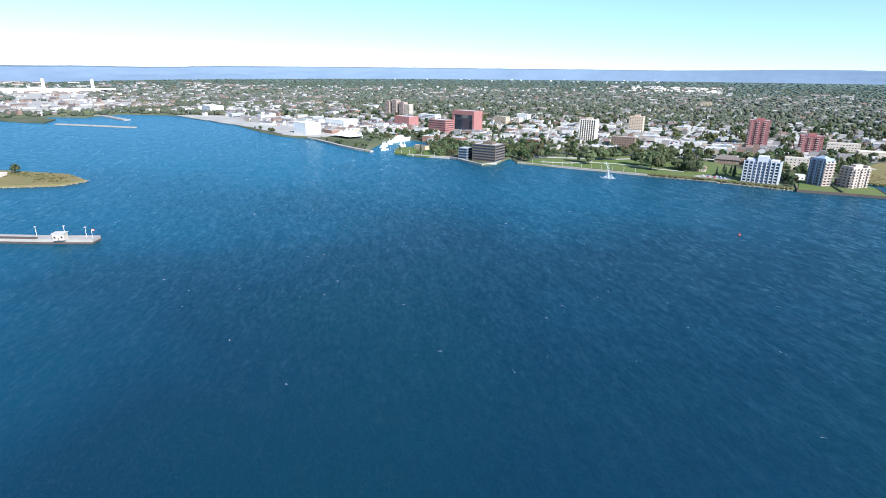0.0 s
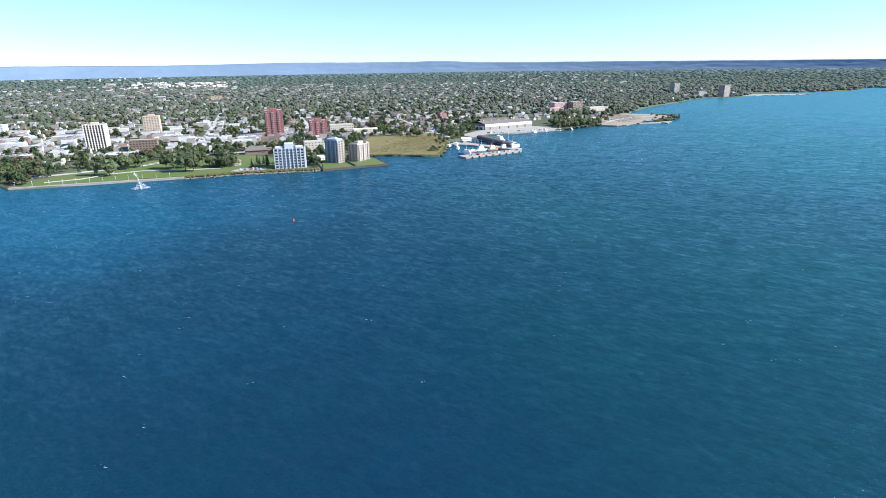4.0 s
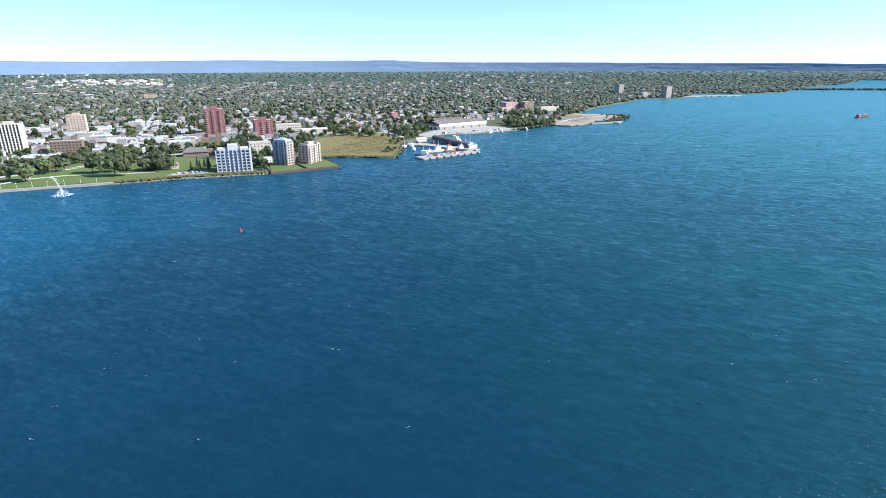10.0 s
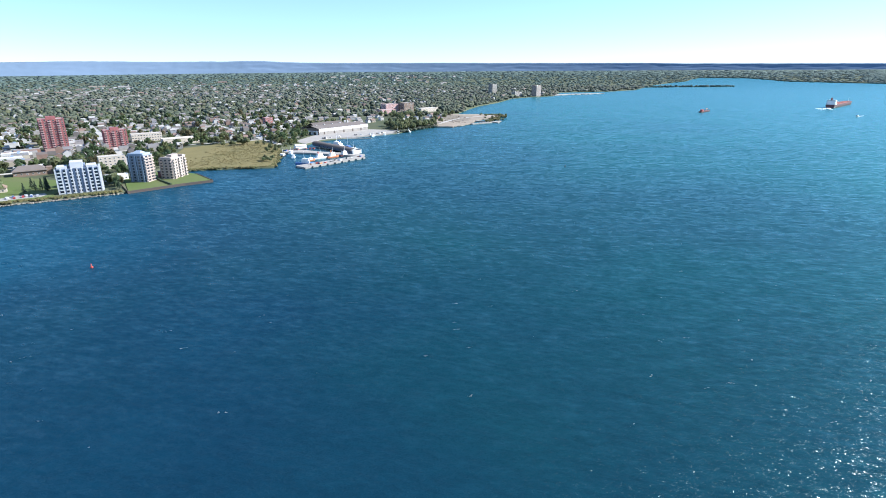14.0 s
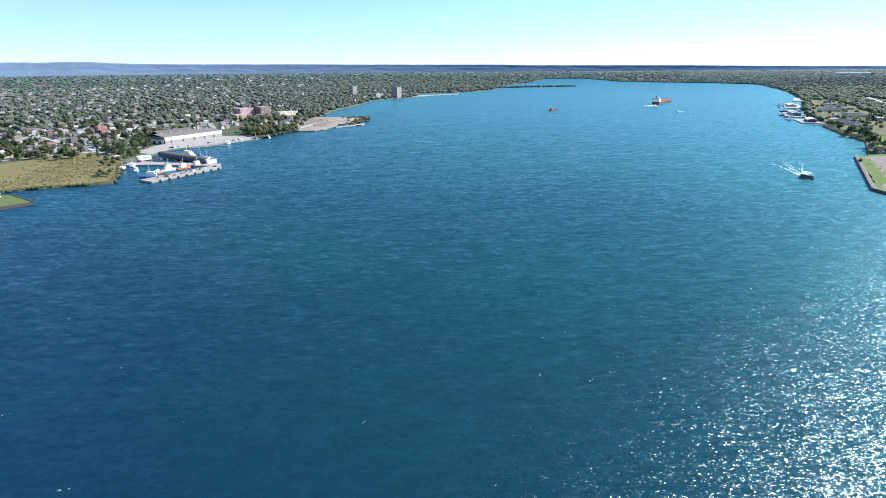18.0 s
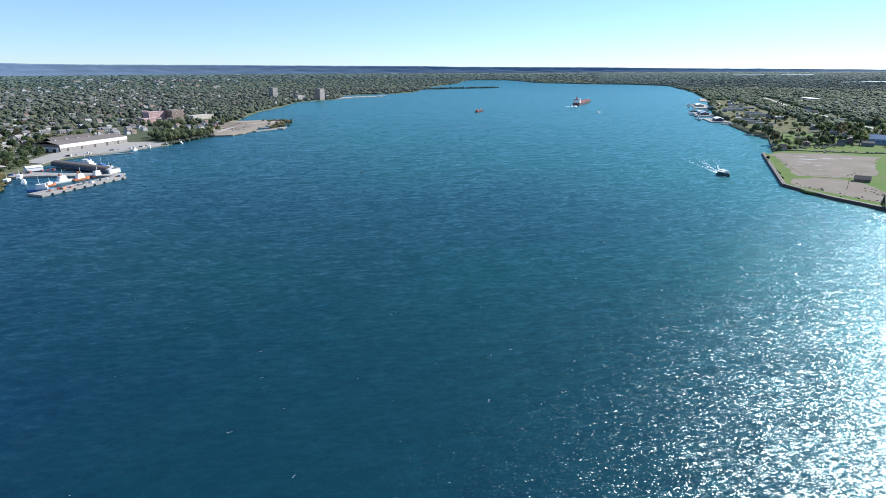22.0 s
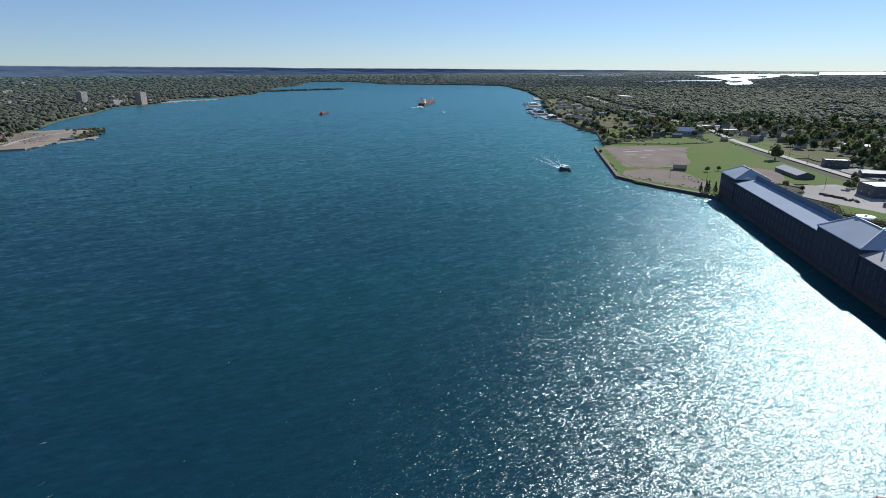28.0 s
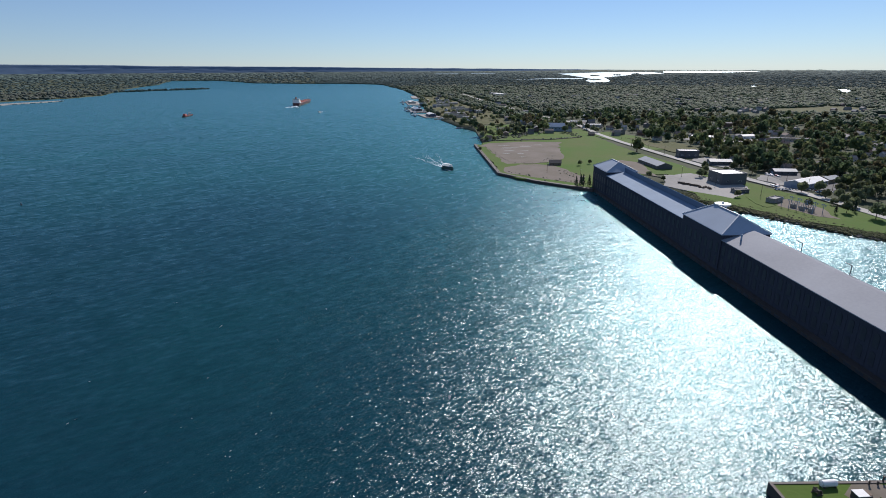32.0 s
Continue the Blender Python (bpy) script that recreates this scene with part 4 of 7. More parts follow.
area("paved_lot", [(-780, 760), (-690, 700), (-600, 730), (-640, 830), (-740, 850)], PAVED, "pale streets and lots of the town centre")
area("paved_lot", [(-640, 860), (-480, 800), (-420, 840), (-450, 930), (-580, 960)], PAVED, "pale streets and lots of the town centre")
area("lawn", [(-490, 518), (-350, 582), (-350, 640), (-380, 700), (-440, 690), (-500, 600)], PARK_GRASS, "green riverside park lawn")
area("lawn", [(-348, 582), (-262, 618), (-285, 700), (-350, 740), (-400, 720)], PARK_GRASS, "green lawn beside the clubhouse")
area("riverside_lawn", [(-204, 624), (-160, 651), (-136, 662), (-159, 706), (-196, 738), (-226, 690)], PARK_GRASS, "mown lawn in front of the riverside flats")
area("paved_lot", [(-308, 607), (-272, 621), (-278, 638), (-304, 632)], PAVED, "small paved car park by the clubhouse lawn")
area("meadow", [(-185, 742), (-81, 736), (-78, 810), (-80, 900), (-110, 1010), (-215, 930), (-210, 800)], REED, "rough olive-brown meadow on the shore")
area("lawn", [(760, 444), (640, 372), (600, 215), (640, 152), (690, 164), (765, 220), (905, 300), (1040, 364), (1000, 412), (900, 402), (860, 440)], GRASS, "green field behind the quay")
area("lawn", [(560, 336), (640, 372), (650, 250), (600, 215), (540, 205), (522, 240), (534, 290)], GRASS, "green grass behind the sea wall")
area("lawn", [(516, 138), (545, 150), (600, 165), (700, 200), (690, 170), (600, 90), (560, 56), (520, 28), (470, -10), (450, 0), (456, 24), (464, 46), (480, 78), (500, 112)], GRASS, "grass strip along the canal")
area("paved_lot", [(618, 176), (560, 172), (545, 150), (530, 116), (548, 104), (590, 100), (640, 150)], PAVED, "pale gravel yard with stored logs")
area("paved_lot", [(770, 140), (720, 105), (690, 118), (735, 160)], PAVED, "pale yard behind the garages")
area("paved_lot", [(530, 90), (492, 60), (488, 46), (520, 50), (545, 72)], EARTH, "gravel ground of the substation")
area("lawn", [(960, 330), (800, 215), (830, 180), (960, 250), (1010, 310)], GRASS, "green field across the road")
area("lawn", [(1000, 424), (900, 402), (830, 470), (930, 520), (1000, 560), (1080, 500)], GRASS, "green shore grass by the inlet")
area("shore_ground", [(1010, 583), (1120, 668), (1320, 822), (1530, 952), (1990, 1212), (2040, 1150), (1600, 850), (1400, 690), (1200, 575), (1070, 520)], ROUGH_GRASS, "rough open ground along the boatyards")
area("lawn", [(758, 450), (656, 393), (556, 335), (540, 310), (531, 286), (521, 244), (560, 250), (620, 330), (680, 380), (750, 430)], GRASS, "rough grass along the sea wall")
area("bare_lot", [(748, 440), (729, 420), (612, 352), (630, 322), (652, 303), (690, 300), (773, 330), (836, 346), (812, 400), (780, 438)], EARTH, "bare brown earth lot with puddles")
area("gravel_strip", [(565, 336), (590, 342), (616, 334), (632, 300), (604, 276), (572, 250), (534, 240), (546, 290), (556, 326)], EARTH, "pale gravel strip beside the quay")
area("gravel_yard", [(700, 234), (690, 210), (624, 190), (600, 176), (622, 222), (660, 240)], EARTH, "bare earth round the storage shed")
area("lawn", [(586, 100), (568, 70), (520, 82), (506, 90), (534, 104)], GRASS, "mown grass beside the warehouse")
area("paved_lot", [(632, 92), (660, 88), (650, 30), (600, 36), (594, 60)], PAVED, "paved car lot beside the road")
area("paved_lot", [(945, 180), (985, 178), (985, 118), (1018, 80), (1016, 10), (985, 8), (985, 70), (940, 110)], PAVED, "pale lots along the side road")
area("paved_lot", [(700, 70), (660, 86), (640, 70), (600, 60), (600, 30), (640, 20), (680, 40)], ASPHALT, "worn asphalt yard behind the shop")
area("field", [(930, 262), (905, 190), (850, 150), (800, 150), (790, 178), (850, 222)], ROUGH_GRASS, "rough olive field beside the road")
area("rough_meadow", [(1560, 0), (1760, 10), (1950, -160), (1860, -260), (1600, -140)], ROUGH_GRASS, "yellow-brown rough meadow in the woods")
for i, (n, pts, m, label) in enumerate(LAWNS):
    patch(n, pts, m, label, z=1.95 + 0.02 * i, drop=5 if n == "riverside_lawn" else 1.5, ragged=0 if n == "riverside_lawn" else 1.6)
ribbon("road", SOUTH_ROAD, 10, ROADWAY, "pale grey road along the canal", 2.6)
ribbon("road", [(-520, 560), (-440, 640), (-400, 740), (-300, 790), (-200, 860)], 8, ROADWAY, "pale park road", 2.4)

ribbon("park_path", [(-478, 540), (-452, 560), (-440, 590), (-415, 610), (-370, 615), (-330, 630)], 3.5, ROADWAY, "pale winding park path", 2.42)
ribbon("park_path", [(-440, 590), (-455, 625), (-430, 660), (-400, 700)], 3.5, ROADWAY, "pale winding park path", 2.4)
ribbon("road", [(-340, 892), (-210, 968), (-84, 1010), (-50, 1024)], 7, ROADWAY, "pale road along the meadow", 2.46)
# streets of the town
STREETS = [[(-1300, 560), (-1060, 660), (-760, 790), (-480, 910), (-250, 1010), (-60, 1090)], [(-1350, 720), (-1000, 850), (-700, 980), (-400, 1110), (-100, 1240)],
           [(-900, 560), (-1010, 840), (-1100, 1060)], [(-640, 620), (-740, 850), (-850, 1100), (-980, 1400)], [(-420, 730), (-490, 900), (-600, 1160), (-740, 1480)],
           [(-250, 790), (-330, 1000), (-450, 1290), (-560, 1560)], [(-80, 930), (-130, 1060), (-260, 1380), (-350, 1600)], [(-1000, 1080), (-600, 1250), (-200, 1420), (100, 1560)]]
for pts in STREETS:
    ribbon("street", pts, 9, ROADWAY, "pale grey town street", 2.45)

# sea wall of the southern field
def quay(name, pts, width, top, material, label, base=-3.0):
    left, right = [], []
    for i, p in enumerate(pts):
        a, b = pts[max(i - 1, 0)], pts[min(i + 1, len(pts) - 1)]
        dx, dy = b[0] - a[0], b[1] - a[1]
        l = math.hypot(dx, dy)
        left.append((p[0] - dy / l * width / 2, p[1] + dx / l * width / 2))
        right.append((p[0] + dy / l * width / 2, p[1] - dx / l * width / 2))
    bm = bmesh.new()
    vs = [[bm.verts.new((*q, z)) for q in s] for s, z in ((left, base), (left, top), (right, top), (right, base))]
    for i in range(len(pts) - 1):
        for j in range(3):
            bm.faces.new((vs[j][i], vs[j + 1][i], vs[j + 1][i + 1], vs[j][i + 1]))
    for i in (0, len(pts) - 1):
        bm.faces.new([vs[j][i] for j in range(4)])
    bmesh.ops.recalc_face_normals(bm, faces=bm.faces)
    return piece(name, bm, material, label, "", "structure")


quay("sea_wall", [(759, 453), (556, 337), (531, 287), (519, 240), (515, 228)], 3.5, 2.6, STEEL_DARK, "dark steel sheet-pile sea wall")
quay("retaining_wall", [(798, 458), (859, 366), (908, 331)], 1.4, 3.2, STEEL_DARK, "dark low wall behind the bare lot", 1.0)
quay("lawn_wall", [(-222, 664), (-204.4, 623.6), (-160, 650.6), (-135.6, 661.8), (-159, 706.4)], 0.8, 2.6, STEEL_DARK, "dark low wall round the riverside lawn")
quay("hedge", [(-194, 685), (-183, 666), (-172, 648)], 1.6, 3.4, NEEDLE, "clipped dark hedge between the two lawns", 1.9)
quay("promenade", [(-494, 513), (-463, 526), (-396, 554), (-345, 575)], 3.2, 2.2, CONCRETE, "pale concrete riverside promenade")
quay("promenade", [(-628, 432), (-599, 449), (-574, 466), (-560, 467), (-529, 463), (-506, 462), (-505, 484), (-518, 506)], 4, 2.6, CONCRETE, "pale concrete quay round the office block")
patch("peninsula", [(-652, 424), (-628, 430), (-598, 446), (-590, 470), (-660, 520), (-688, 506), (-693, 478), (-698, 461), (-672, 440)], PARK_GRASS, "low grassy bank beside the marina basin", 1.9, 4, ragged=1.0)
quay("pier", [(-884, 402), (-855, 404), (-770, 401), (-720, 402), (-684, 408)], 6, 2.4, CONCRETE, "pale concrete pier by the pavilion")
quay("lock_pier", [(-562.5, -150), (-432.5, 6), (-413, 33)], 9.5, 3.2, CONCRETE, "long pale concrete lock pier", 1.3)
quay("pier_base", [(-562.5, -150), (-432.5, 6), (-413, 33)], 9.9, 1.3, STEEL_DARK, "dark waterline of the lock pier")
patch("island", [(-640, 30), (-652, 52), (-700, 42), (-760, -10), (-900, -130), (-860, -190), (-700, -70), (-660, -15)], REED, "low grassy island with a pale rocky edge", 2.2, 3)
quay("breakwater", [(-1640, 110), (-1560, 185), (-1405, 211)], 14, 2, CONCRETE, "pale mole off the western works")
quay("breakwater", [(-1366, 78), (-1290, 140), (-1218, 195)], 8, 2, CONCRETE, "low stone breakwater")
patch("island", [(-1560, 60), (-1480, 85), (-1400, 60), (-1480, 0), (-1580, -40)], GROUND, "low island off the steelworks", 2, 3)
patch("pier", [(156.4, 106.8), (196, 30), (120, -20), (84, 66)], GRASS, "grassy concrete pier", 3.2, 6)
quay("pier_edge", [(84, 66), (156.4, 106.8), (192, 37.8)], 1.2, 3.4, STEEL_DARK, "worn concrete coping of the grassy pier")
patch("dock", [(-54, 732), (-44, 716), (32, 775), (30, 790), (20, 788)], CONCRETE, "concrete dock for tugs", 2.0, 5)
patch("dock", [(-60, 880), (-20, 840), (20, 815), (34, 800), (22, 790), (-40, 836), (-76, 850)], CONCRETE, "long narrow concrete dock", 1.9, 5)
patch("wharf", [(-42, 935), (-18, 975), (118, 1043), (128, 1075), (74, 1112), (-30, 1036), (-62, 960)], CONCRETE, "pale wharf in front of the terminal hall", 2.2, 5)
for pts in ([(1165, 712), (1145, 745), (1215, 805), (1236, 772)], [(1290, 812), (1272, 848), (1375, 930), (1395, 895)], [(1560, 985), (1540, 1020), (1690, 1120), (1715, 1085)], [(1900, 1165), (1880, 1200), (2060, 1310), (2080, 1275)]):
    patch("boatyard_dock", pts, CONCRETE, "broad boatyard dock of weathered concrete", 1.9, 4)
patch("spit", [(205, 1130), (239, 1119), (268, 1146), (296, 1180), (320, 1238), (380, 1290), (432, 1345), (420, 1385), (368, 1392), (291, 1420), (240, 1290), (200, 1180)], SAND, "bare sandy point with scattered shrubs", 2.1, 4, ragged=1.5)
patch("spit", [(262, 1200), (300, 1230), (330, 1300), (318, 1370), (285, 1380), (258, 1290)], EARTH, "worn brown ground of the sandy point", 2.16, 0.3, ragged=3)
ribbon("track", [(225, 1180), (262, 1240), (300, 1290), (350, 1322), (400, 1346)], 6, ROADWAY, "pale dirt track over the sandy point", 2.26)
quay("jetty", [(309, 1247), (330, 1211), (352, 1174)], 5, 1.9, CONCRETE, "long pale jetty off the sandy point", -1)
quay("jetty", [(290, 1165), (330, 1182), (366, 1206)], 7, 2, CONCRETE, "low concrete jetty")
patch("breakwater", [(940, 2225), (1050, 2262), (1225, 2306), (1240, 2336), (1080, 2326), (945, 2290)], PAVED, "broad pale stone breakwater", 2.2, 4, ragged=3)
patch("island", [(1780, 2920), (1950, 2960), (2130, 2930), (2366, 2850), (2380, 2880), (2140, 2990), (1940, 3040), (1800, 2990)], GROUND, "low wooded island in the river", 2, 4)


# Trees
def crown_mesh(name, seed, w, h, z0, clumps, per, size, material, cone=False):
    """Leaves in clumps over a rounded or pointed crown, open in places."""
    rnd = random.Random(seed)
    verts, faces = [], []
    for c in range(clumps):
        if cone:
            f = (c + 0.5) / clumps
            rad, zz = w / 2 * (1 - f) ** 0.9, z0 + h * f
            a = c * 2.4
            cx, cy, cz, cr = rad * 0.55 * math.cos(a), rad * 0.55 * math.sin(a), zz, max(0.4, rad * 0.75)
        else:
            a, f = rnd.uniform(0, 6.283), rnd.uniform(0, 1)
            el = math.asin(rnd.uniform(-0.45, 1))
            rr = 0.72 * rnd.uniform(0.55, 1.0)
            cx, cy = w / 2 * rr * math.cos(el) * math.cos(a), w / 2 * rr * math.cos(el) * math.sin(a)
            cz, cr = z0 + h * 0.45 + h / 2 * rr * math.sin(el), w * rnd.uniform(0.14, 0.24)
        for k in range(per):
            d = Vector((rnd.gauss(0, 1), rnd.gauss(0, 1), rnd.gauss(0.25, 0.9))).normalized()
            p = Vector((cx, cy, cz)) + d * cr * rnd.uniform(0.75, 1.1)
            t = d.orthogonal().normalized()
            t = Matrix.Rotation(rnd.uniform(0, 6.283), 3, d) @ t
            b = d.cross(t)
            nn = d * rnd.uniform(-0.5, 0.5)
            s = size * rnd.uniform(0.7, 1.3)
            i = len(verts)
            verts += [p - t * s + nn * s, p + b * s * 0.8, p + t * s - nn * s, p - b * s * 0.8]
            faces.append((i, i + 1, i + 2, i + 3))
    me = bpy.data.meshes.new(name)
    me.from_pydata(verts, [], faces)
    me.materials.append(material)
    return me


def trunk_mesh(h, r, limbs, seed):
    rnd = random.Random(seed)
    bm = bmesh.new()
    cylinder(bm, 0, 0, -0.3, h, r, r * 0.45, 7)
    for k in range(limbs):
        a, z = k * 2.4 + rnd.uniform(-0.4, 0.4), h * rnd.uniform(0.5, 0.85)
        d = Vector((math.cos(a), math.sin(a), 0.9)).normalized()
        g = bmesh.new()
        cylinder(g, 0, 0, 0, h * 0.5, r * 0.4, r * 0.12, 5)
        bmesh.ops.transform(g, matrix=Matrix.Translation((0, 0, z)) @ d.to_track_quat("Z", "Y").to_matrix().to_4x4(), verts=g.verts)
        tmp = bpy.data.meshes.new("limb")
        g.to_mesh(tmp)
        g.free()
        bm.from_mesh(tmp)
        bpy.data.meshes.remove(tmp)
    return finish("trunk", bm, BARK)


def tree(kind, seed):
    e = thing("tree", 0, 0, -500, 0, ("leafy green broadleaf tree with a rounded crown" if seed % 2 else "broad grey-green leafy tree with an uneven crown") if kind == "broad" else "dark green pointed conifer", "tree", "trees")
    if kind == "broad":
        part("trunk", trunk_mesh(5, 0.3, 4, seed), None, e)
        part("crown", crown_mesh("crown", seed, 9.8, 10, 1.0, 22, 18, 0.95, LEAF), None, e)
    else:
        part("trunk", trunk_mesh(9, 0.2, 0, seed), None, e)
        part("crown", crown_mesh("crown", seed, 5, 11, 1.2, 16, 24, 0.5, NEEDLE, True), None, e)
    return e


BROAD = [tree("broad", s) for s in range(5)]
CONIFER = [tree("cone", s) for s in range(10, 12)]
rnd = random.Random(5)


def clear(x, y, pad=3):
    return all((x - a) ** 2 + (y - b) ** 2 > (r + pad) ** 2 for a, b, r in FOOT)


def inside(x, y):
    az, r = polar(x, y)
    return r > coast(az) + 5


def grove(count, x0, x1, y0, y1, conifers=0.15, big=1.0, need=True):
    """Single trees over a stretch of the plan."""
    done = tries = 0
    while done < count and tries < count * 30:
        tries += 1
        x, y = rnd.uniform(x0, x1), rnd.uniform(y0, y1)
        if clear(x, y) and (inside(x, y) or not need):
            src = rnd.choice(CONIFER if rnd.random() < conifers else BROAD)
            s = rnd.uniform(0.75, 1.25) * big
            copy_thing(src, pose(x, y, 1.8, 0, 0, rnd.uniform(0, 360)) @ Matrix.Diagonal((s, s, s * rnd.uniform(0.9, 1.15), 1)))
            done += 1


grove(8, -470, -420, 570, 640, 0.05, 1.55)
grove(8, -400, -350, 600, 680, 0.0, 1.7)
grove(18, -440, -300, 715, 790, 0.1, 1.2)
grove(10, -300, -220, 740, 780, 0.05, 1.2)
grove(13, -352, -305, 632, 690, 0.1, 1.15)
grove(7, -300, -272, 636, 670, 0.3, 0.9)
grove(14, -275, -215, 625, 720, 0.2, 0.7)
grove(20, -590, -470, 560, 680, 0.3, 0.9)
grove(9, -682, -610, 446, 490, 0.4, 0.7, False)
grove(46, 112, 235, 1070, 1190, 0.2, 1.0)
grove(10, 330, 420, 1260, 1370, 0.0, 0.6, False)
grove(14, -100, -78, 760, 900, 0.0, 0.6)
grove(30, 620, 800, 30, 150, 0.2, 0.9)
grove(26, 560, 700, -20, 60, 0.2, 1.05)
grove(7, 528, 566, 22, 50, 0.1, 0.8)
grove(30, 1020, 1400, 540, 760, 0.2, 1.0)
grove(14, 905, 1010, 425, 470, 0.3, 1.1)
grove(10, 960, 1060, 320, 400, 0.2, 1.1)


def thicket(name, areas, label):
    """Trees of a belt that nobody could count, joined: the same crowns and trunks."""
    verts, faces, index = [], [], []
    for count, x0, x1, y0, y1, conifers, big in areas:
        done = tries = 0
        while done < count and tries < count * 30:
            tries += 1
            x, y = rnd.uniform(x0, x1), rnd.uniform(y0, y1)
            if not (clear(x, y) and inside(x, y)):
                continue
            cone = rnd.random() < conifers
            src, s, a = rnd.choice(CONIFER if cone else BROAD), big * rnd.uniform(0.7, 1.25), rnd.uniform(0, 6.28)
            for ob in src.children:
                k = len(verts)
                c, q = math.cos(a) * s, math.sin(a) * s
                verts += [(x + v.co.x * c - v.co.y * q, y + v.co.x * q + v.co.y * c, 1.8 + v.co.z * s) for v in ob.data.vertices]
                faces += [tuple(k + i for i in p.vertices) for p in ob.data.polygons]
                index += [2 if ob.name.startswith("trunk") else int(cone)] * len(ob.data.polygons)
            done += 1
    me = bpy.data.meshes.new(name)
    me.from_pydata(verts, [], faces)
    for m in (LEAF, NEEDLE, BARK):
        me.materials.append(m)
    me.polygons.foreach_set("material_index", index)
    tagged(new(name, me), label, "trees", "", "stuff")


thicket("shore_thicket", [(50, -640, -520, 440, 540, 0.4, 0.8), (16, -850, -740, 408, 425, 0.6, 0.5), (50, -760, -640, 470, 600, 0.5, 0.8), (40, -700, -560, 540, 680, 0.3, 0.9)], "belt of conifers and leafy trees round the marina and offices")
thicket("boatyard_thicket", [(60, 1050, 1500, 570, 850, 0.2, 0.9), (60, 1500, 2000, 860, 1180, 0.2, 1.0), (24, 830, 1000, 440, 560, 0.2, 0.9)], "mixed trees between the boatyards of the southern shore")
thicket("park_thicket", [(30, -600, -440, 640, 780, 0.1, 0.9), (40, -230, -60, 930, 1060, 0.1, 1.0), (26, -60, 40, 1150, 1260, 0.1, 1.0), (60, 118, 212, 1066, 1165, 0.15, 1.2), (40, 130, 330, 1190, 1420, 0.1, 1.1)], "leafy trees between the park, the meadow and the wharf")
for t in BROAD + CONIFER:
    for o in (*t.children_recursive, t):
        bpy.data.objects.remove(o)


def ico(level):
    bm = bmesh.new()
    bmesh.ops.create_icosphere(bm, subdivisions=level, radius=1)
    v = np.array([p.co[:] for p in bm.verts])
    f = np.array([[p.index for p in q.verts] for q in bm.faces])
    bm.free()
    return v, f


def stuff_mesh(name, verts, faces, materials, label, category, index=None):
    me = bpy.data.meshes.new(name)
    me.from_pydata(verts.tolist(), [], faces.tolist() if isinstance(faces, np.ndarray) else faces)
    for m in materials:
        me.materials.append(m)
    if index is not None:
        me.polygons.foreach_set("material_index", index)
    return tagged(new(name, me), label, category, "", "stuff")


gen = np.random.default_rng(3)


def in_shape(x, y, pts):
    hit = np.zeros(len(x), bool)
    for (xa, ya), (xb, yb) in zip(pts, pts[1:] + pts[:1]):
        if ya != yb:
            hit ^= ((ya > y) != (yb > y)) & (x < (xb - xa) * (y - ya) / (yb - ya) + xa)
    return hit


ROAD_LINES = [(SOUTH_ROAD, 22)] + [(p, 9) for p in STREETS]


def open_ground(x, y, paved=True):
    """Places kept free of trees: lawns, yards, roads, the footprints of buildings and the cleared spots."""
    ok = np.ones(len(x), bool)
    for _, pts, m, _ in LAWNS:
        if paved or m is not PAVED:
            ok &= ~in_shape(x, y, pts)
    ok &= ~in_shape(x, y, [(765, 458), (556, 332), (510, 228), (600, 235), (700, 330), (780, 440)])
    ok &= ~in_shape(x, y, [(545, 165), (620, 240), (720, 240), (720, 170), (610, 105), (560, 90), (500, 50), (480, 60)])
    for line, w in ROAD_LINES:
        for (xa, ya), (xb, yb) in zip(line, line[1:]):
            t = np.clip(((x - xa) * (xb - xa) + (y - ya) * (yb - ya)) / ((xb - xa) ** 2 + (yb - ya) ** 2), 0, 1)
            ok &= np.hypot(x - xa - t * (xb - xa), y - ya - t * (yb - ya)) > w
    for a, b, r in FOOT:
        ok &= (x - a) ** 2 + (y - b) ** 2 > (r + 4) ** 2
    return ok


LAKES = [([(76.2, 7300), (74.0, 11500), (77.9, 14300), (82.2, 14900), (83.8, 11900), (80.8, 9600), (78.4, 6900), (78.9, 5200), (78.7, 4800), (77.0, 4600), (76.6, 5300), (77.0, 6200)], "distant bright bay behind the woods"),
         ([(69.2, 5720), (71, 6000), (73, 6350), (76.4, 6500), (76.3, 6000), (73, 5980)], "thin bright arm of the bay"),
         ([(83.7, 19600), (88, 18600), (91.6, 16400), (89.5, 14600), (87, 13400), (83.7, 13300)], "strip of bright lake on the horizon"),
         ([(61.8, 12600), (64.2, 12500), (64.2, 11700), (61.8, 11800)], "thin reach of bright lake in the far woods"),
         ([(65.5, 13300), (67.9, 13200), (67.9, 12400), (65.5, 12500)], "thin reach of bright lake in the far woods"),
         ([(97.1, 3420), (97.9, 3440), (98.0, 3200), (97.7, 3060), (97.2, 3050)], "small bright pond in the woods"),
         ([(90.2, 3850), (91.0, 3880), (91.9, 3860), (91.2, 3760)], "small pale pond in the woods")]
CRYSTAL_V = np.array([(1, 0, 0), (0, 1, 0), (-1, 0, 0), (0, -1, 0), (0.1, 0.1, 1), (0, 0, -0.8)], float)
CRYSTAL_F = np.array([(0, 1, 4), (1, 2, 4), (2, 3, 4), (3, 0, 4), (1, 0, 5), (2, 1, 5), (3, 2, 5), (0, 3, 5)])


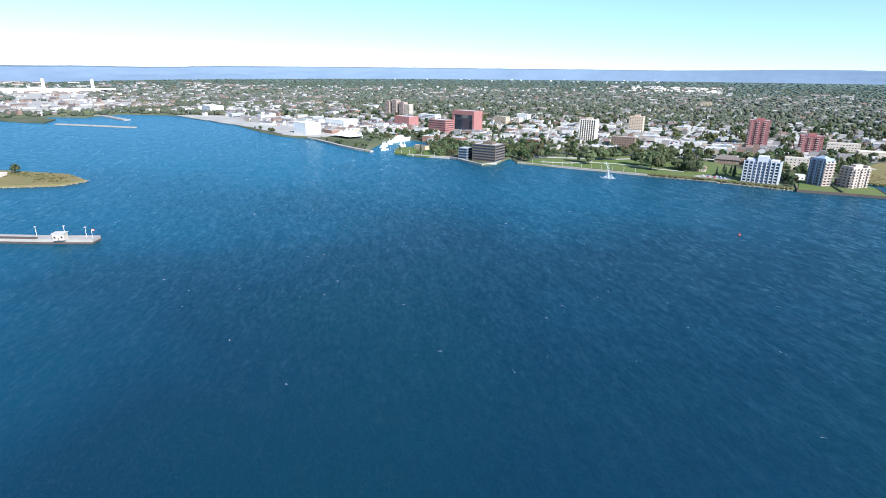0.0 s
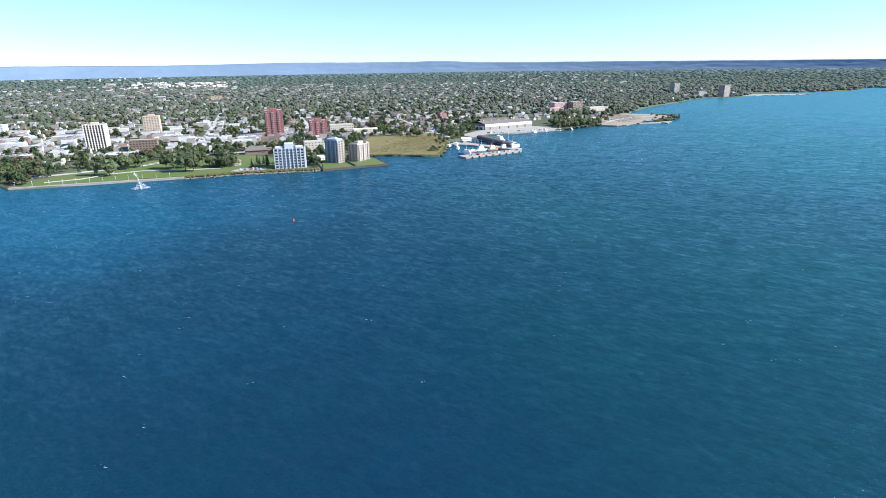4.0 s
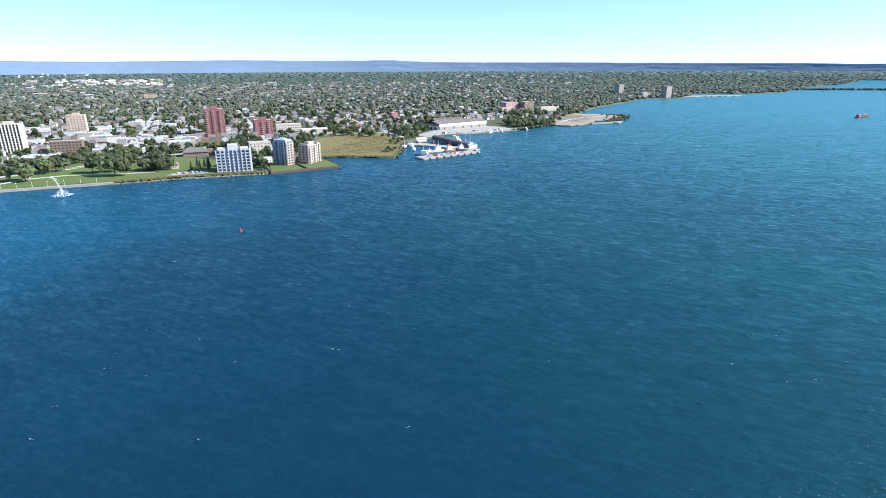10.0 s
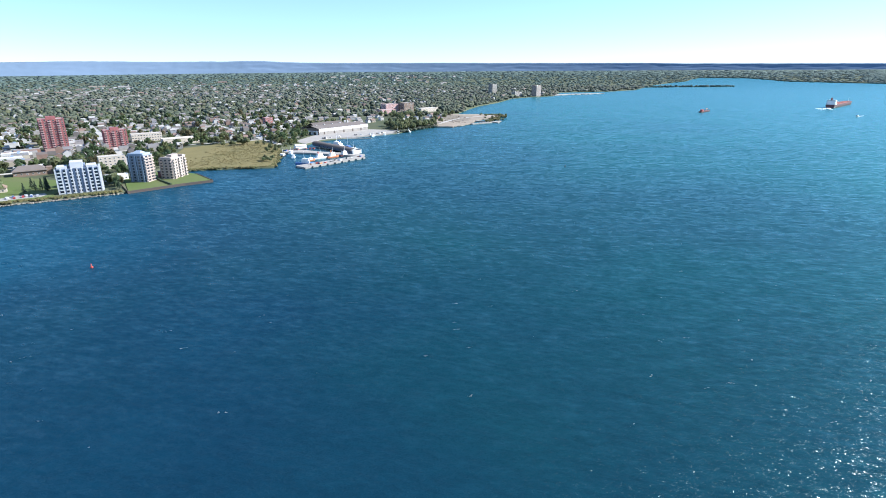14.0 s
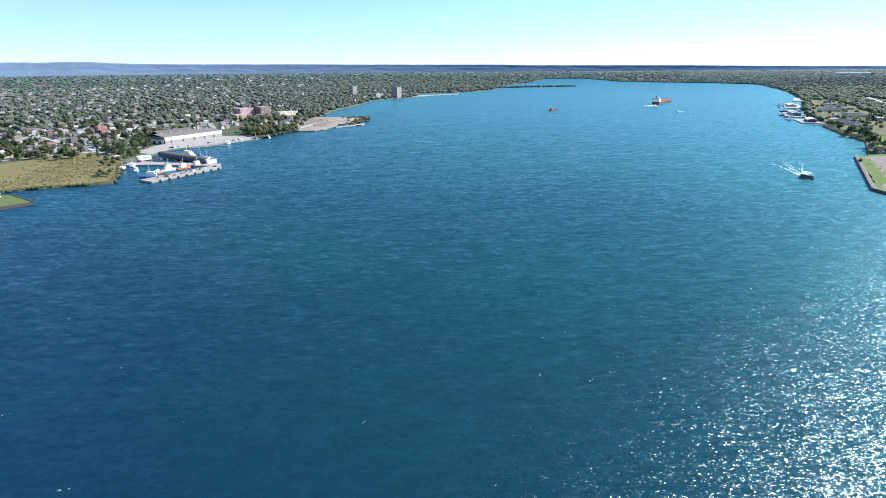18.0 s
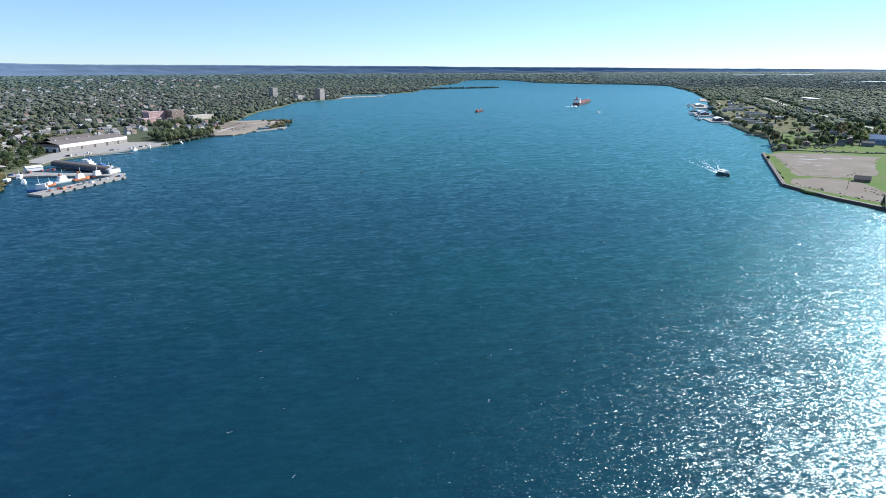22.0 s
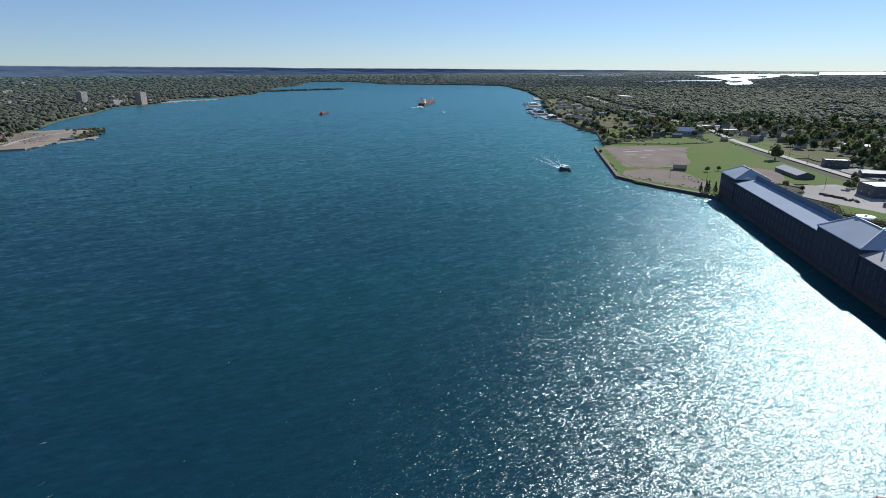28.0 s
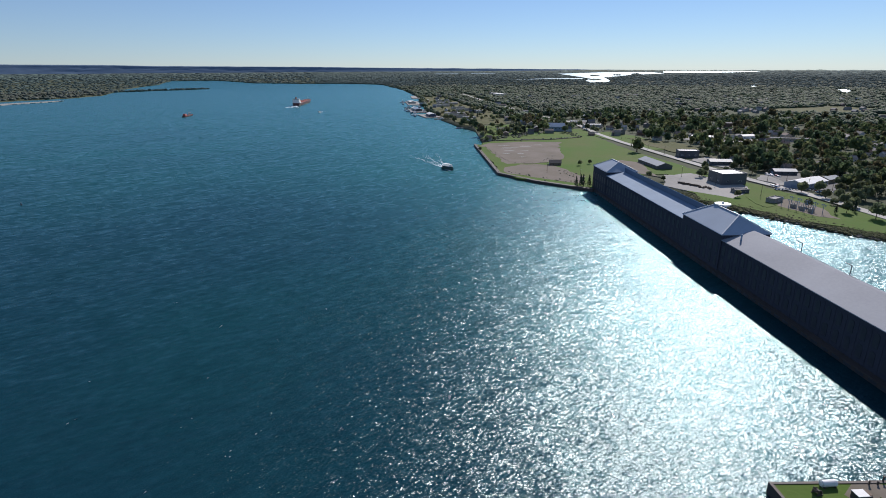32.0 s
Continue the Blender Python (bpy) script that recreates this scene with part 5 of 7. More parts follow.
def wood(name, az0, az1, d0, d1, count, base, grow, level, label, tall=(8, 13), patchy=0.0, material=LEAF_FAR):
    """Tree crowns beyond counting, wider with distance, as one mesh."""
    az = gen.uniform(az0, az1, count)
    d = d0 * (d1 / d0) ** gen.uniform(0, 1, count)
    c = np.array([coast(a) for a in az])
    r = reach(d)
    x, y = CENTRE[0] + r * np.sin(np.radians(az)), CENTRE[1] + r * np.cos(np.radians(az))
    keep = (d > c + 12) & open_ground(x, y) & (d < 1.15 * np.array([hill_foot(a) for a in az]))
    for pts, _ in LAKES:
        keep &= ~in_shape(az, d, pts)
    if patchy:
        field = np.array([noise.noise((a / 160, b / 160, 0)) for a, b in zip(x, y)])
        keep &= field > patchy
    x, y, d, r = x[keep], y[keep], d[keep], r[keep]
    v, f = (CRYSTAL_V, CRYSTAL_F) if level == 0 else ico(1)
    n, lobes = len(x), 1 + level
    w = base * (d / d0) ** grow * np.clip(gen.lognormal(-0.08, 0.38, n), 0.45, 2.2)
    h = 1.2 * gen.uniform(*tall, n) * np.where(d > NEAR, r / d, 1)
    w = w * np.where(d > NEAR, 0.8, 1)
    size = gen.uniform(0.5, 0.85, (n, lobes))
    size[:, 0] = 0.9
    off = gen.normal(0, 0.3, (n, lobes, 3)) * np.array([1, 1, 0.55])
    off[:, 0] *= 0.3
    jit = gen.uniform(0.7, 1.25, (n, lobes, len(v), 1))
    half = np.stack([w / 2, w / 2, h / 2], -1)[:, None, None, :]
    p = (v[None, None] * jit * size[:, :, None, None] + off[:, :, None, :]) * half
    tilt = np.where(d > NEAR, (lie(d * 1.02) - lie(d)) / np.maximum(reach(d * 1.02) - reach(d), 1e-6), 0)  # lie along the rising ground
    p[..., 2] += tilt[:, None, None] * (p[..., 0] * (x / r)[:, None, None] + p[..., 1] * ((y - CENTRE[1]) / r)[:, None, None])
    p += np.stack([x, y, lie(d) + 1.4 + h * 0.3], -1)[:, None, None, :]
    faces = (f[None] + (np.arange(n * lobes) * len(v))[:, None, None]).reshape(-1, 3)
    crowns = stuff_mesh(name, p.reshape(-1, 3), faces, [material], label, "trees")
    crowns.data.shade_smooth()
    return crowns


LEAF_TONES = [see_through(mat("tree_leaves", c, 0.85, tuple(v * 0.65 for v in c), 0.3, 2.5, spec=0.15)) for c in ((0.115, 0.165, 0.08), (0.15, 0.195, 0.085), (0.095, 0.14, 0.076), (0.17, 0.19, 0.085), (0.155, 0.143, 0.08))]


def leafy_wood(name, az0, az1, d0, d1, count, big, label, patchy=0.0):
    """Trees beyond counting whose leaves still show: clumps of leaves over a trunk, joined."""
    kinds = []
    for k in range(7):
        crown = crown_mesh("crown", 60 + k, 9 + k % 3, 9.5 + 1.5 * (k % 2), 0.8, 10, 9, 1.4, BARK)
        v = np.array([p.co[:] for p in crown.vertices])
        bpy.data.meshes.remove(crown)
        stem = np.array([(-0.25, -0.25, -1), (0.25, -0.25, -1), (0.1, 0.2, 6), (-0.1, 0.2, 6), (0, -0.3, -1), (0, 0.3, -1), (0, 0.1, 6.5), (0, -0.1, 6.5)])
        kinds.append(np.concatenate([v, stem]))
    az = gen.uniform(az0, az1, count)
    d = d0 * (d1 / d0) ** gen.uniform(0, 1, count)
    x, y = CENTRE[0] + d * np.sin(np.radians(az)), CENTRE[1] + d * np.cos(np.radians(az))
    keep = (d > np.array([coast(a) for a in az]) + 10) & open_ground(x, y)
    if patchy:
        keep &= np.array([noise.noise((a / 160, b / 160, 0)) for a, b in zip(x, y)]) > patchy
    verts, faces, index, at = [], [], [], 0
    for px, py in zip(x[keep], y[keep]):
        v = kinds[gen.integers(7)]
        a, g = gen.uniform(0, 6.283), big * float(np.clip(gen.lognormal(-0.06, 0.3), 0.5, 1.8))
        c, q = math.cos(a) * g, math.sin(a) * g
        verts.append(np.stack([px + v[:, 0] * c - v[:, 1] * q, py + v[:, 0] * q + v[:, 1] * c, 1.7 + v[:, 2] * g * gen.uniform(0.85, 1.15)], -1))
        n = len(v) // 4
        faces.append(at + np.arange(n * 4).reshape(n, 4))
        index += [int(gen.integers(5))] * (n - 2) + [5, 5]
        at += len(v)
    return stuff_mesh(name, np.concatenate(verts), np.concatenate(faces), LEAF_TONES + [BARK], label, "trees", index)


leafy_wood("town_trees", -88, -2, 620, 1500, 5200, 0.85, "leafy street trees between the houses of the town", -0.35)
leafy_wood("south_woods", 62, 112, 600, 1450, 2500, 1.15, "leafy trees round the houses by the canal")
wood("town_trees", -95, 32, 1350, 2300, 8000, 12, 0.5, 2, "broad leafy canopy over the near suburbs", (7, 12))
wood("suburb_trees", -95, 34, 2100, 3600, 9000, 17, 0.5, 1, "leafy canopy over the far suburbs", (7, 11), -0.75, HAZED_SUBURB_LEAF)
wood("far_woods", -100, 60, 3400, 18000, 30000, 24, 0.75, 0, "distant woods towards the hills", (4.5, 7.5), material=HAZEWOOD)
wood("shore_trees", 9, 34, 1450, 3300, 1500, 12, 0.6, 2, "trees along the far river bank", (8, 13))
wood("south_woods", 56, 112, 1300, 1900, 4600, 12, 0.5, 2, "dark green woods of the southern shore", (8, 14), -0.22, WOODLAND)
wood("south_forest", 54, 112, 1700, 3700, 13000, 15, 0.6, 1, "dark green forest of the southern shore", (7.5, 11), -0.6, WOODLAND)
wood("far_woods", 50, 112, 3500, 20000, 24000, 24, 0.7, 0, "distant flat forest of the southern shore", (5, 8), material=HAZEWOOD)

verts, faces = [], []
for k in range(70):
    az, d = [(77.6, 5600), (78.6, 6600), (79.6, 9200), (81.2, 10500), (77.4, 8400)][k % 5]
    x, y, z = spot(az + gen.normal(0, 0.16), d * gen.normal(1, 0.008))
    g = gen.uniform(18, 50) * 0.5
    faces += (CRYSTAL_F + 6 * k).tolist()
    verts += [(x + v[0] * g * 1.6, y + v[1] * g * 1.6, z + 1.5 + max(0, v[2]) * 9) for v in CRYSTAL_V]
stuff_mesh("islet_trees", np.array(verts), faces, [HAZEWOOD], "small wooded islets in the distant bay", "trees")


# Houses
def house_kind(seed):
    rnd2 = random.Random(seed)
    w, d, h = rnd2.uniform(8, 13), rnd2.uniform(7, 9), rnd2.uniform(3.2, 6)
    e = thing("house", 0, 0, -500, 0, ("two-storey" if h > 4.6 else "low single-storey") + " detached house with a pitched shingle roof and chimney", "house", "town houses")
    top = h + d * 0.36
    bm = boxes((-w / 2, w / 2, -d / 2, d / 2, -1, h))
    for s in (-1, 1):
        bm.faces.new([bm.verts.new((s * w / 2, -d / 2, h)), bm.verts.new((s * w / 2, d / 2, h)), bm.verts.new((s * w / 2, 0, top))])
    part("wall", bm, HOUSEWALL, e)
    part("roof", gable(bmesh.new(), w, d, h, top), HOUSEROOF, e)
    part("chimney", boxes((w * 0.2, w * 0.2 + 0.8, 0.6, 1.4, h, top + 1)), BROWN, e)
    part("door", boxes((-0.5, 0.5, -d / 2 - 0.06, -d / 2 - 0.004, 0, 2.1)), BROWN, e)
    for k in (-0.3, 0.3):
        part("window", boxes((w * k - 0.7, w * k + 0.7, -d / 2 - 0.06, -d / 2 - 0.004, 1, 2.3)), GLASS, e)
    return e


HOUSES = [house_kind(s) for s in range(6)]


def shop_kind(seed):
    rnd2 = random.Random(seed)
    e = thing("shop", 0, 0, -500, 0, "flat-roofed commercial building of the town centre", "shop", "town centre shops")
    w, d, h = rnd2.uniform(14, 30), rnd2.uniform(12, 18), rnd2.uniform(5, 10)
    part("wall", boxes((-w / 2, w / 2, -d / 2, d / 2, -1, h)), HOUSEWALL, e)
    part("roof", boxes((-w / 2 + 0.3, w / 2 - 0.3, -d / 2 + 0.3, d / 2 - 0.3, h, h + 0.3)), SHOPROOF, e)
    part("roof_unit", boxes((w * 0.1, w * 0.1 + 3, 0, 2.5, h + 0.3, h + 1.9)), METALROOF, e)
    part("shop_front", boxes((-w / 2 + 1, w / 2 - 1, -d / 2 - 0.06, -d / 2 - 0.004, 0.5, 2.8)), GLASS, e)
    return e


SHOPS = [shop_kind(s) for s in range(20, 26)]


def settle(kinds, count, az0, az1, d0, d1, yaw, pad=6):
    done = tries = 0
    while done < count and tries < count * 20:
        tries += 1
        az, d = rnd.uniform(az0, az1), rnd.uniform(d0, d1)
        if d < coast(az) + (130 if az < -15 else 25):
            continue
        x, y, _ = spot(az, d)
        c, s = math.cos(radians(yaw)), math.sin(radians(yaw))
        u, v = x * c + y * s, -x * s + y * c
        v = round(v / 26) * 26 + rnd.uniform(-2, 2)
        x, y = u * c - v * s, u * s + v * c
        if not clear(x, y, pad) or not open_ground(np.array([x]), np.array([y]), kinds is not SHOPS)[0]:
            continue
        FOOT.append((x, y, 6))
        copy_thing(rnd.choice(kinds), pose(x, y, 1.7, 0, 0, yaw + rnd.choice((0, 90, 0, 180)) + rnd.uniform(-3, 3)))
        done += 1


settle(SHOPS, 100, -62, -24, 800, 1250, 23, 6)
settle(HOUSES, 60, -16, 4, 1010, 1300, 24, 5)
settle(SHOPS, 56, -88, -60, 880, 1900, 8, 8)
settle(HOUSES, 92, -60, -2, 1000, 1500, 23)
settle(HOUSES, 60, -10, 12, 1150, 1500, 30)
settle(HOUSES, 70, 62, 100, 640, 1100, 110)
for t in HOUSES + SHOPS:
    for o in (*t.children_recursive, t):
        bpy.data.objects.remove(o)


def far_houses(name, az0, az1, d0, d1, count, label, size=(9, 15), space=False, roofs=True, wall=None):
    az = gen.uniform(az0, az1, count)
    d = d0 * (d1 / d0) ** gen.uniform(0, 1, count)
    az_all = az
    keep = d > np.array([coast(a) for a in az]) + 40
    if space:
        rr = reach(d)
        keep &= d > np.array([coast(a) for a in az_all]) + 170
        keep &= open_ground(CENTRE[0] + rr * np.sin(np.radians(az)), CENTRE[1] + rr * np.cos(np.radians(az)), False)
    az, d = az[keep], d[keep]
    n = len(d)
    r = reach(d)
    x, y = CENTRE[0] + r * np.sin(np.radians(az)), CENTRE[1] + r * np.cos(np.radians(az))
    w, dep, h = gen.uniform(*size, n) * (d / d0) ** 0.35, gen.uniform(8, 10, n), gen.uniform(4, 8, n)
    top = h + gen.uniform(1.5, 4, n)
    a = gen.choice([0.4, 0.4 + np.pi / 2], n)
    base = np.array([(-1, -1, 0), (1, -1, 0), (1, 1, 0), (-1, 1, 0), (-1, -1, 1), (1, -1, 1), (1, 1, 1), (-1, 1, 1), (-1, 0, 2), (1, 0, 2)], float)
    p = np.zeros((n, 10, 3))
    lx, ly = base[:, 0] * w[:, None] / 2, base[:, 1] * dep[:, None] / 2
    p[:, :, 0] = x[:, None] + lx * np.cos(a)[:, None] - ly * np.sin(a)[:, None]
    p[:, :, 1] = y[:, None] + lx * np.sin(a)[:, None] + ly * np.cos(a)[:, None]
    p[:, :, 2] = np.where(base[:, 2] == 2, top[:, None], np.where(base[:, 2] == 1, h[:, None], 0)) + lie(d)[:, None] + 1.3
    quads = [(0, 1, 5, 4), (2, 3, 7, 6), (4, 5, 9, 8), (6, 7, 8, 9)]
    pents = [(1, 2, 6, 9, 5), (3, 0, 4, 8, 7)]
    faces = [tuple(i * 10 + k for k in q) for i in range(n) for q in quads + pents]
    return stuff_mesh(name, p.reshape(-1, 3), faces, [wall or FARWALL, FARROOF if roofs else wall or FARWALL], label, "houses", [0, 0, 1, 1, 0, 0] * n)


far_houses("far_houses", -92, 8, 1450, 4500, 1500, "scattered pale houses and roofs among the trees")
far_houses("far_houses", 5, 30, 1600, 3000, 160, "houses along the far shore")
far_houses("far_houses", 58, 100, 950, 2400, 200, "houses under the trees of the southern shore")
far_houses("far_sheds", -34, -26, 4300, 6300, 70, "long white commercial roofs in the distance", (8, 40), False, False, PALECREAM)
far_houses("far_sheds", -36, -25, 3900, 6600, 90, "pale and grey commercial roofs in the distance", (12, 36), False, True)
far_houses("far_sheds", -58, -31, 8500, 15000, 40, "white roofs near the foot of the hills", (6, 15), False, False, PALEGREY)
far_houses("far_sheds", -92, -72, 2600, 5200, 90, "pale works and sheds of the western plain", (24, 60), False, True)
far_houses("far_sheds", -1, 15, 3900, 9000, 50, "pale roofs beyond the hospital", (14, 40), False, True)
far_houses("far_sheds", -75, -5, 2600, 5500, 130, "scattered pale commercial roofs in the distance", (20, 50))
far_houses("town_roofs", -66, -4, 830, 1450, 1100, "crowded roofs of the town between the larger buildings", (6, 12), True)
far_houses("town_roofs", -92, -62, 950, 2600, 420, "pale roofs of the western works and stores", (12, 34), True)


# Boats and what floats
def hull_bm(L, W, z0, z1, bow=0.22, sheer=0.6, slot=0, bm=None):
    """A ship's hull along x, bow at +x, with flare and sheer."""
    bm = bm or bmesh.new()
    rows = []
    for z, k, s in ((z0, 0.8, 0), (z1 * 0.5, 0.97, 0.4), (z1, 1.0, 1)):
        row = []
        for i in range(9):
            f = i / 8
            x = -L / 2 + L * f
            w = W / 2 * k * (1 if f < 1 - bow else max(0.03, 1 - ((f - 1 + bow) / bow) ** 1.8)) * (0.86 + 0.14 * min(1, f * 6))
            row.append((x + (0.02 * L * s if i == 8 else 0), w, z + sheer * s * (2 * f - 0.8) ** 2 * (f > 0.4)))
        rows.append(row)
    left = [[bm.verts.new(p) for p in r] for r in rows]
    right = [[bm.verts.new((p[0], -p[1], p[2])) for p in r] for r in rows]
    for j in range(2):
        for i in range(8):
            bm.faces.new((left[j][i + 1], left[j][i], left[j + 1][i], left[j + 1][i + 1])).material_index = slot
            bm.faces.new((right[j][i], right[j][i + 1], right[j + 1][i + 1], right[j + 1][i])).material_index = slot
        bm.faces.new((left[j][0], right[j][0], right[j + 1][0], left[j + 1][0])).material_index = slot
        bm.faces.new((right[j][8], left[j][8], left[j + 1][8], right[j + 1][8])).material_index = slot
    for i in range(8):
        bm.faces.new((left[2][i], right[2][i], right[2][i + 1], left[2][i + 1])).material_index = slot
    return bm


def wake(name, x, y, yaw, length, width, label, seed, big=1.0, count=150):
    """Broken foam that trails behind a boat, lying on the water."""
    r2 = random.Random(seed)
    bm = bmesh.new()
    for k in range(count):
        f = r2.random() ** 1.5
        side = r2.choice((-1, 1, 0))
        px, py = -f * length, side * f * width / 2 + r2.gauss(0, 0.5 + f * width * 0.06)
        s = big * r2.uniform(0.4, 1.5) * (1 - 0.6 * f)
        c = bm.verts.new((px, py, 0.12 + 0.05 * r2.random()))
        ring = [bm.verts.new((px + s * 1.8 * r2.uniform(0.5, 1) * math.cos(a), py + s * 0.6 * r2.uniform(0.5, 1) * math.sin(a), 0.03)) for a in (0, 1.2, 2.5, 3.8, 5.1)]
        for i in range(5):
            bm.faces.new((c, ring[i], ring[(i + 1) % 5]))
    ob = piece(name, bm, SPRAY, label, "wake", "stuff")
    ob.matrix_world = pose(x, y, 0, 0, 0, yaw)
    return ob


DECKRED = mat("red_deck_paint", (0.34, 0.1, 0.07), 0.7, (0.26, 0.08, 0.06), 0.1, 1)
DARKHULL = mat("dark_red_hull", (0.1, 0.032, 0.032), 0.6, (0.12, 0.035, 0.03), 0.1, 1)
GREENPAINT = mat("dark_green_paint", (0.04, 0.09, 0.075), 0.5, (0.03, 0.07, 0.06), 0.3, 2)
BLUEPAINT = mat("blue_paint", (0.08, 0.18, 0.4), 0.5, (0.06, 0.14, 0.32), 0.3, 2)
NAVY = mat("navy_paint", (0.05, 0.07, 0.12), 0.6, (0.04, 0.055, 0.09), 0.2, 1)
ORANGE = mat("orange_paint", (0.6, 0.2, 0.08), 0.6, (0.5, 0.17, 0.07), 0.3, 2)

ship = thing("lake_freighter", 1510, 1405, 0, 30.4, "long red-hulled lake freighter with a white stern house under way", "ship")
part("hull", hull_bm(305, 32, -2, 11, 0.1, 1.5), DARKHULL, ship)
deck = part("deck", boxes((-112, 128, -14.5, 14.5, 11.05, 11.6)), DECKRED, ship)
for k in range(20):
    part("hatch", boxes((-98 + k * 10.5, -92 + k * 10.5, -9, 9, 11.6, 12.9)), DECKRED, deck)
stern = part("stern_house", boxes((-150, -124, -15, 15, 11, 17), (-148, -126, -13, 13, 17, 22), (-146, -130, -14, 14, 22, 27)), WHITE, ship, "white stacked deckhouse")
part("bridge_windows", boxes((-129.9, -129.8, -13, 13, 23.6, 25.4), (-146.2, -146.05, -13, 13, 23.6, 25.4)), GLASS, stern)
part("funnel", cylinder(bmesh.new(), -143, 0, 27, 35, 3.2, 2.8, 12), REDPAINT, stern, "red and white funnel")
part("boom", boxes((-120, -30, -1.2, 1.2, 16, 17.2), (-122, -118, -3, 3, 11.6, 18)), ORANGE, ship, "folded unloading boom")
part("mast", cylinder(bmesh.new(), 140, 0, 11, 24, 0.5, 0.3, 6), WHITE, ship)
ship.scale = (0.76, 0.76, 0.76)
ship.location = (1475, 1388, 0)
wake("ship_wake", 1378, 1331, 30.4, 90, 40, "white churned wake behind the freighter", 3, 3.5, 260)

boat = thing("tour_boat", 564, 402, 0, 246, "two-decked white and dark tour boat under way", "boat")
part("hull", hull_bm(22, 6.4, -0.6, 1.9, 0.3, 0.7), GREENPAINT, boat)
cabin = part("main_cabin", boxes((-9, 6.5, -2.9, 2.9, 1.9, 4.3)), GREENPAINT, boat, "dark glazed lower cabin")
part("window_band", boxes((-8.6, 6.1, -2.96, -2.91, 2.6, 3.7), (-8.6, 6.1, 2.91, 2.96, 2.6, 3.7)), GLASS, cabin)
upper = part("upper_deck", boxes((-9.4, 7.2, -3.1, 3.1, 4.3, 4.5)), WHITE, boat)
for s in (-1, 1):
    part("railing", boxes((-9.2, 6.8, s * 3.0 - 0.04, s * 3.0 + 0.04, 5.35, 5.45), *[(x - 0.04, x + 0.04, s * 3.0 - 0.04, s * 3.0 + 0.04, 4.5, 5.4) for x in range(-9, 7, 2)]), WHITE, upper)
part("canopy", boxes((-8, 2.5, -3, 3, 6.9, 7.05), *[(x, x + 0.12, s * 2.8 - 0.06, s * 2.8 + 0.06, 4.5, 6.9) for x in (-7.8, -3, 2.2) for s in (-1, 1)]), WHITE, boat, "pale canopy over the upper deck")
part("wheelhouse", boxes((3.2, 6.2, -1.7, 1.7, 4.5, 7)), WHITE, boat)
boat.scale = (0.84, 0.84, 0.84)
wake("boat_wake", 568, 407, 222, 120, 40, "thin white wake behind the tour boat", 8, 1.2, 320)
wake("bow_wave", 557, 396, 220, 9, 9, "white bow wave of the tour boat", 9, 0.6)

small = thing("motor_boat", 1185, 1085, 0, 200, "small white cabin cruiser under way", "boat")
part("hull", hull_bm(13, 4.2, -0.4, 1.6, 0.4, 0.5), WHITE, small)
part("cabin", boxes((-3, 3, -1.6, 1.6, 1.6, 3.6)), WHITE, small)
part("windscreen", boxes((3.0, 3.2, -1.5, 1.5, 2.0, 3.3)), GLASS, small)
wake("boat_wake", 1192, 1088, 200, 30, 6, "short wake behind the cabin cruiser", 12)

tender = thing("work_barge", 960, 1312, 0, 34, "dark red work barge at anchor", "boat")
part("hull", hull_bm(66, 10, -0.5, 2.6, 0.15, 0.4), DARKHULL, tender)
part("deckhouse", boxes((-28, -18, -3, 3, 2.6, 7)), REDPAINT, tender)
part("crane", boxes((8, 9, -0.5, 0.5, 2.6, 8), (9, 22, -0.3, 0.3, 7, 7.6)), ORANGE, tender)


def buoy(x, y, material, label):
    e = thing("channel_buoy", x, y, 0, 0, label, "buoy")
    part("float", cylinder(bmesh.new(), 0, 0, -0.5, 1.0, 1.15, 1.15, 14), material, e)
    part("cage", cylinder(bmesh.new(), 0, 0, 1.0, 3.0, 0.7, 0.25, 8), material, e)
    part("top_mark", cylinder(bmesh.new(), 0, 0, 3.0, 3.9, 0.45, 0.02, 8), material, e)
    e.scale = (0.7, 0.7, 0.7)


buoy(-165, 409, REDPAINT, "red conical channel buoy")
buoy(253, 653, BLACKPAINT, "dark green channel buoy")

# fountain in the river off the park
fountain = thing("fountain", -364, 527, 0, 0, "tall white fountain spraying out of the river", "fountain")
r2 = random.Random(4)
mist = bmesh.new()
for k in range(7):
    a = -2.6 + k * 0.9
    top = 17 if k == 0 else r2.uniform(2.5, 5.5)
    bm, rings = bmesh.new(), []
    for j in range(13):  # a thin arc of water that widens as it breaks up; the tallest one leans with the wind
        f = j / 12
        px, pz = (5.5 * f if k else 4.2 * f * f), top * (1 - (2 * f - 1) ** 2) if k else top * f ** 0.8
        r = (0.02 + 0.05 * f) * (1 if k else 6.5 - 5.5 * f)
        rings.append([bm.verts.new((px * math.cos(a) + r * math.cos(q * 1.2566), px * math.sin(a) + r * math.sin(q * 1.2566), max(0.05, pz))) for q in range(5)])
        for _ in range(30 if k else 100):
            s = 0.04 + 0.06 * f
            p = Vector((px * math.cos(a) + r2.gauss(0, 0.3 + 0.9 * f), px * math.sin(a) + r2.gauss(0, 0.3 + 0.9 * f), max(0.05, pz + r2.gauss(0, 0.5))))
            mist.faces.new([mist.verts.new(p + Vector((r2.gauss(0, s), r2.gauss(0, s), r2.gauss(0, s)))) for _ in range(3)])
    for u, v in zip(rings, rings[1:]):
        for q in range(5):
            bm.faces.new((u[q], u[(q + 1) % 5], v[(q + 1) % 5], v[q]))
    part("jet", bm, SPRAY, fountain)
tagged(part("mist", mist, SPRAY, fountain), kind="stuff")
foam = bmesh.new()
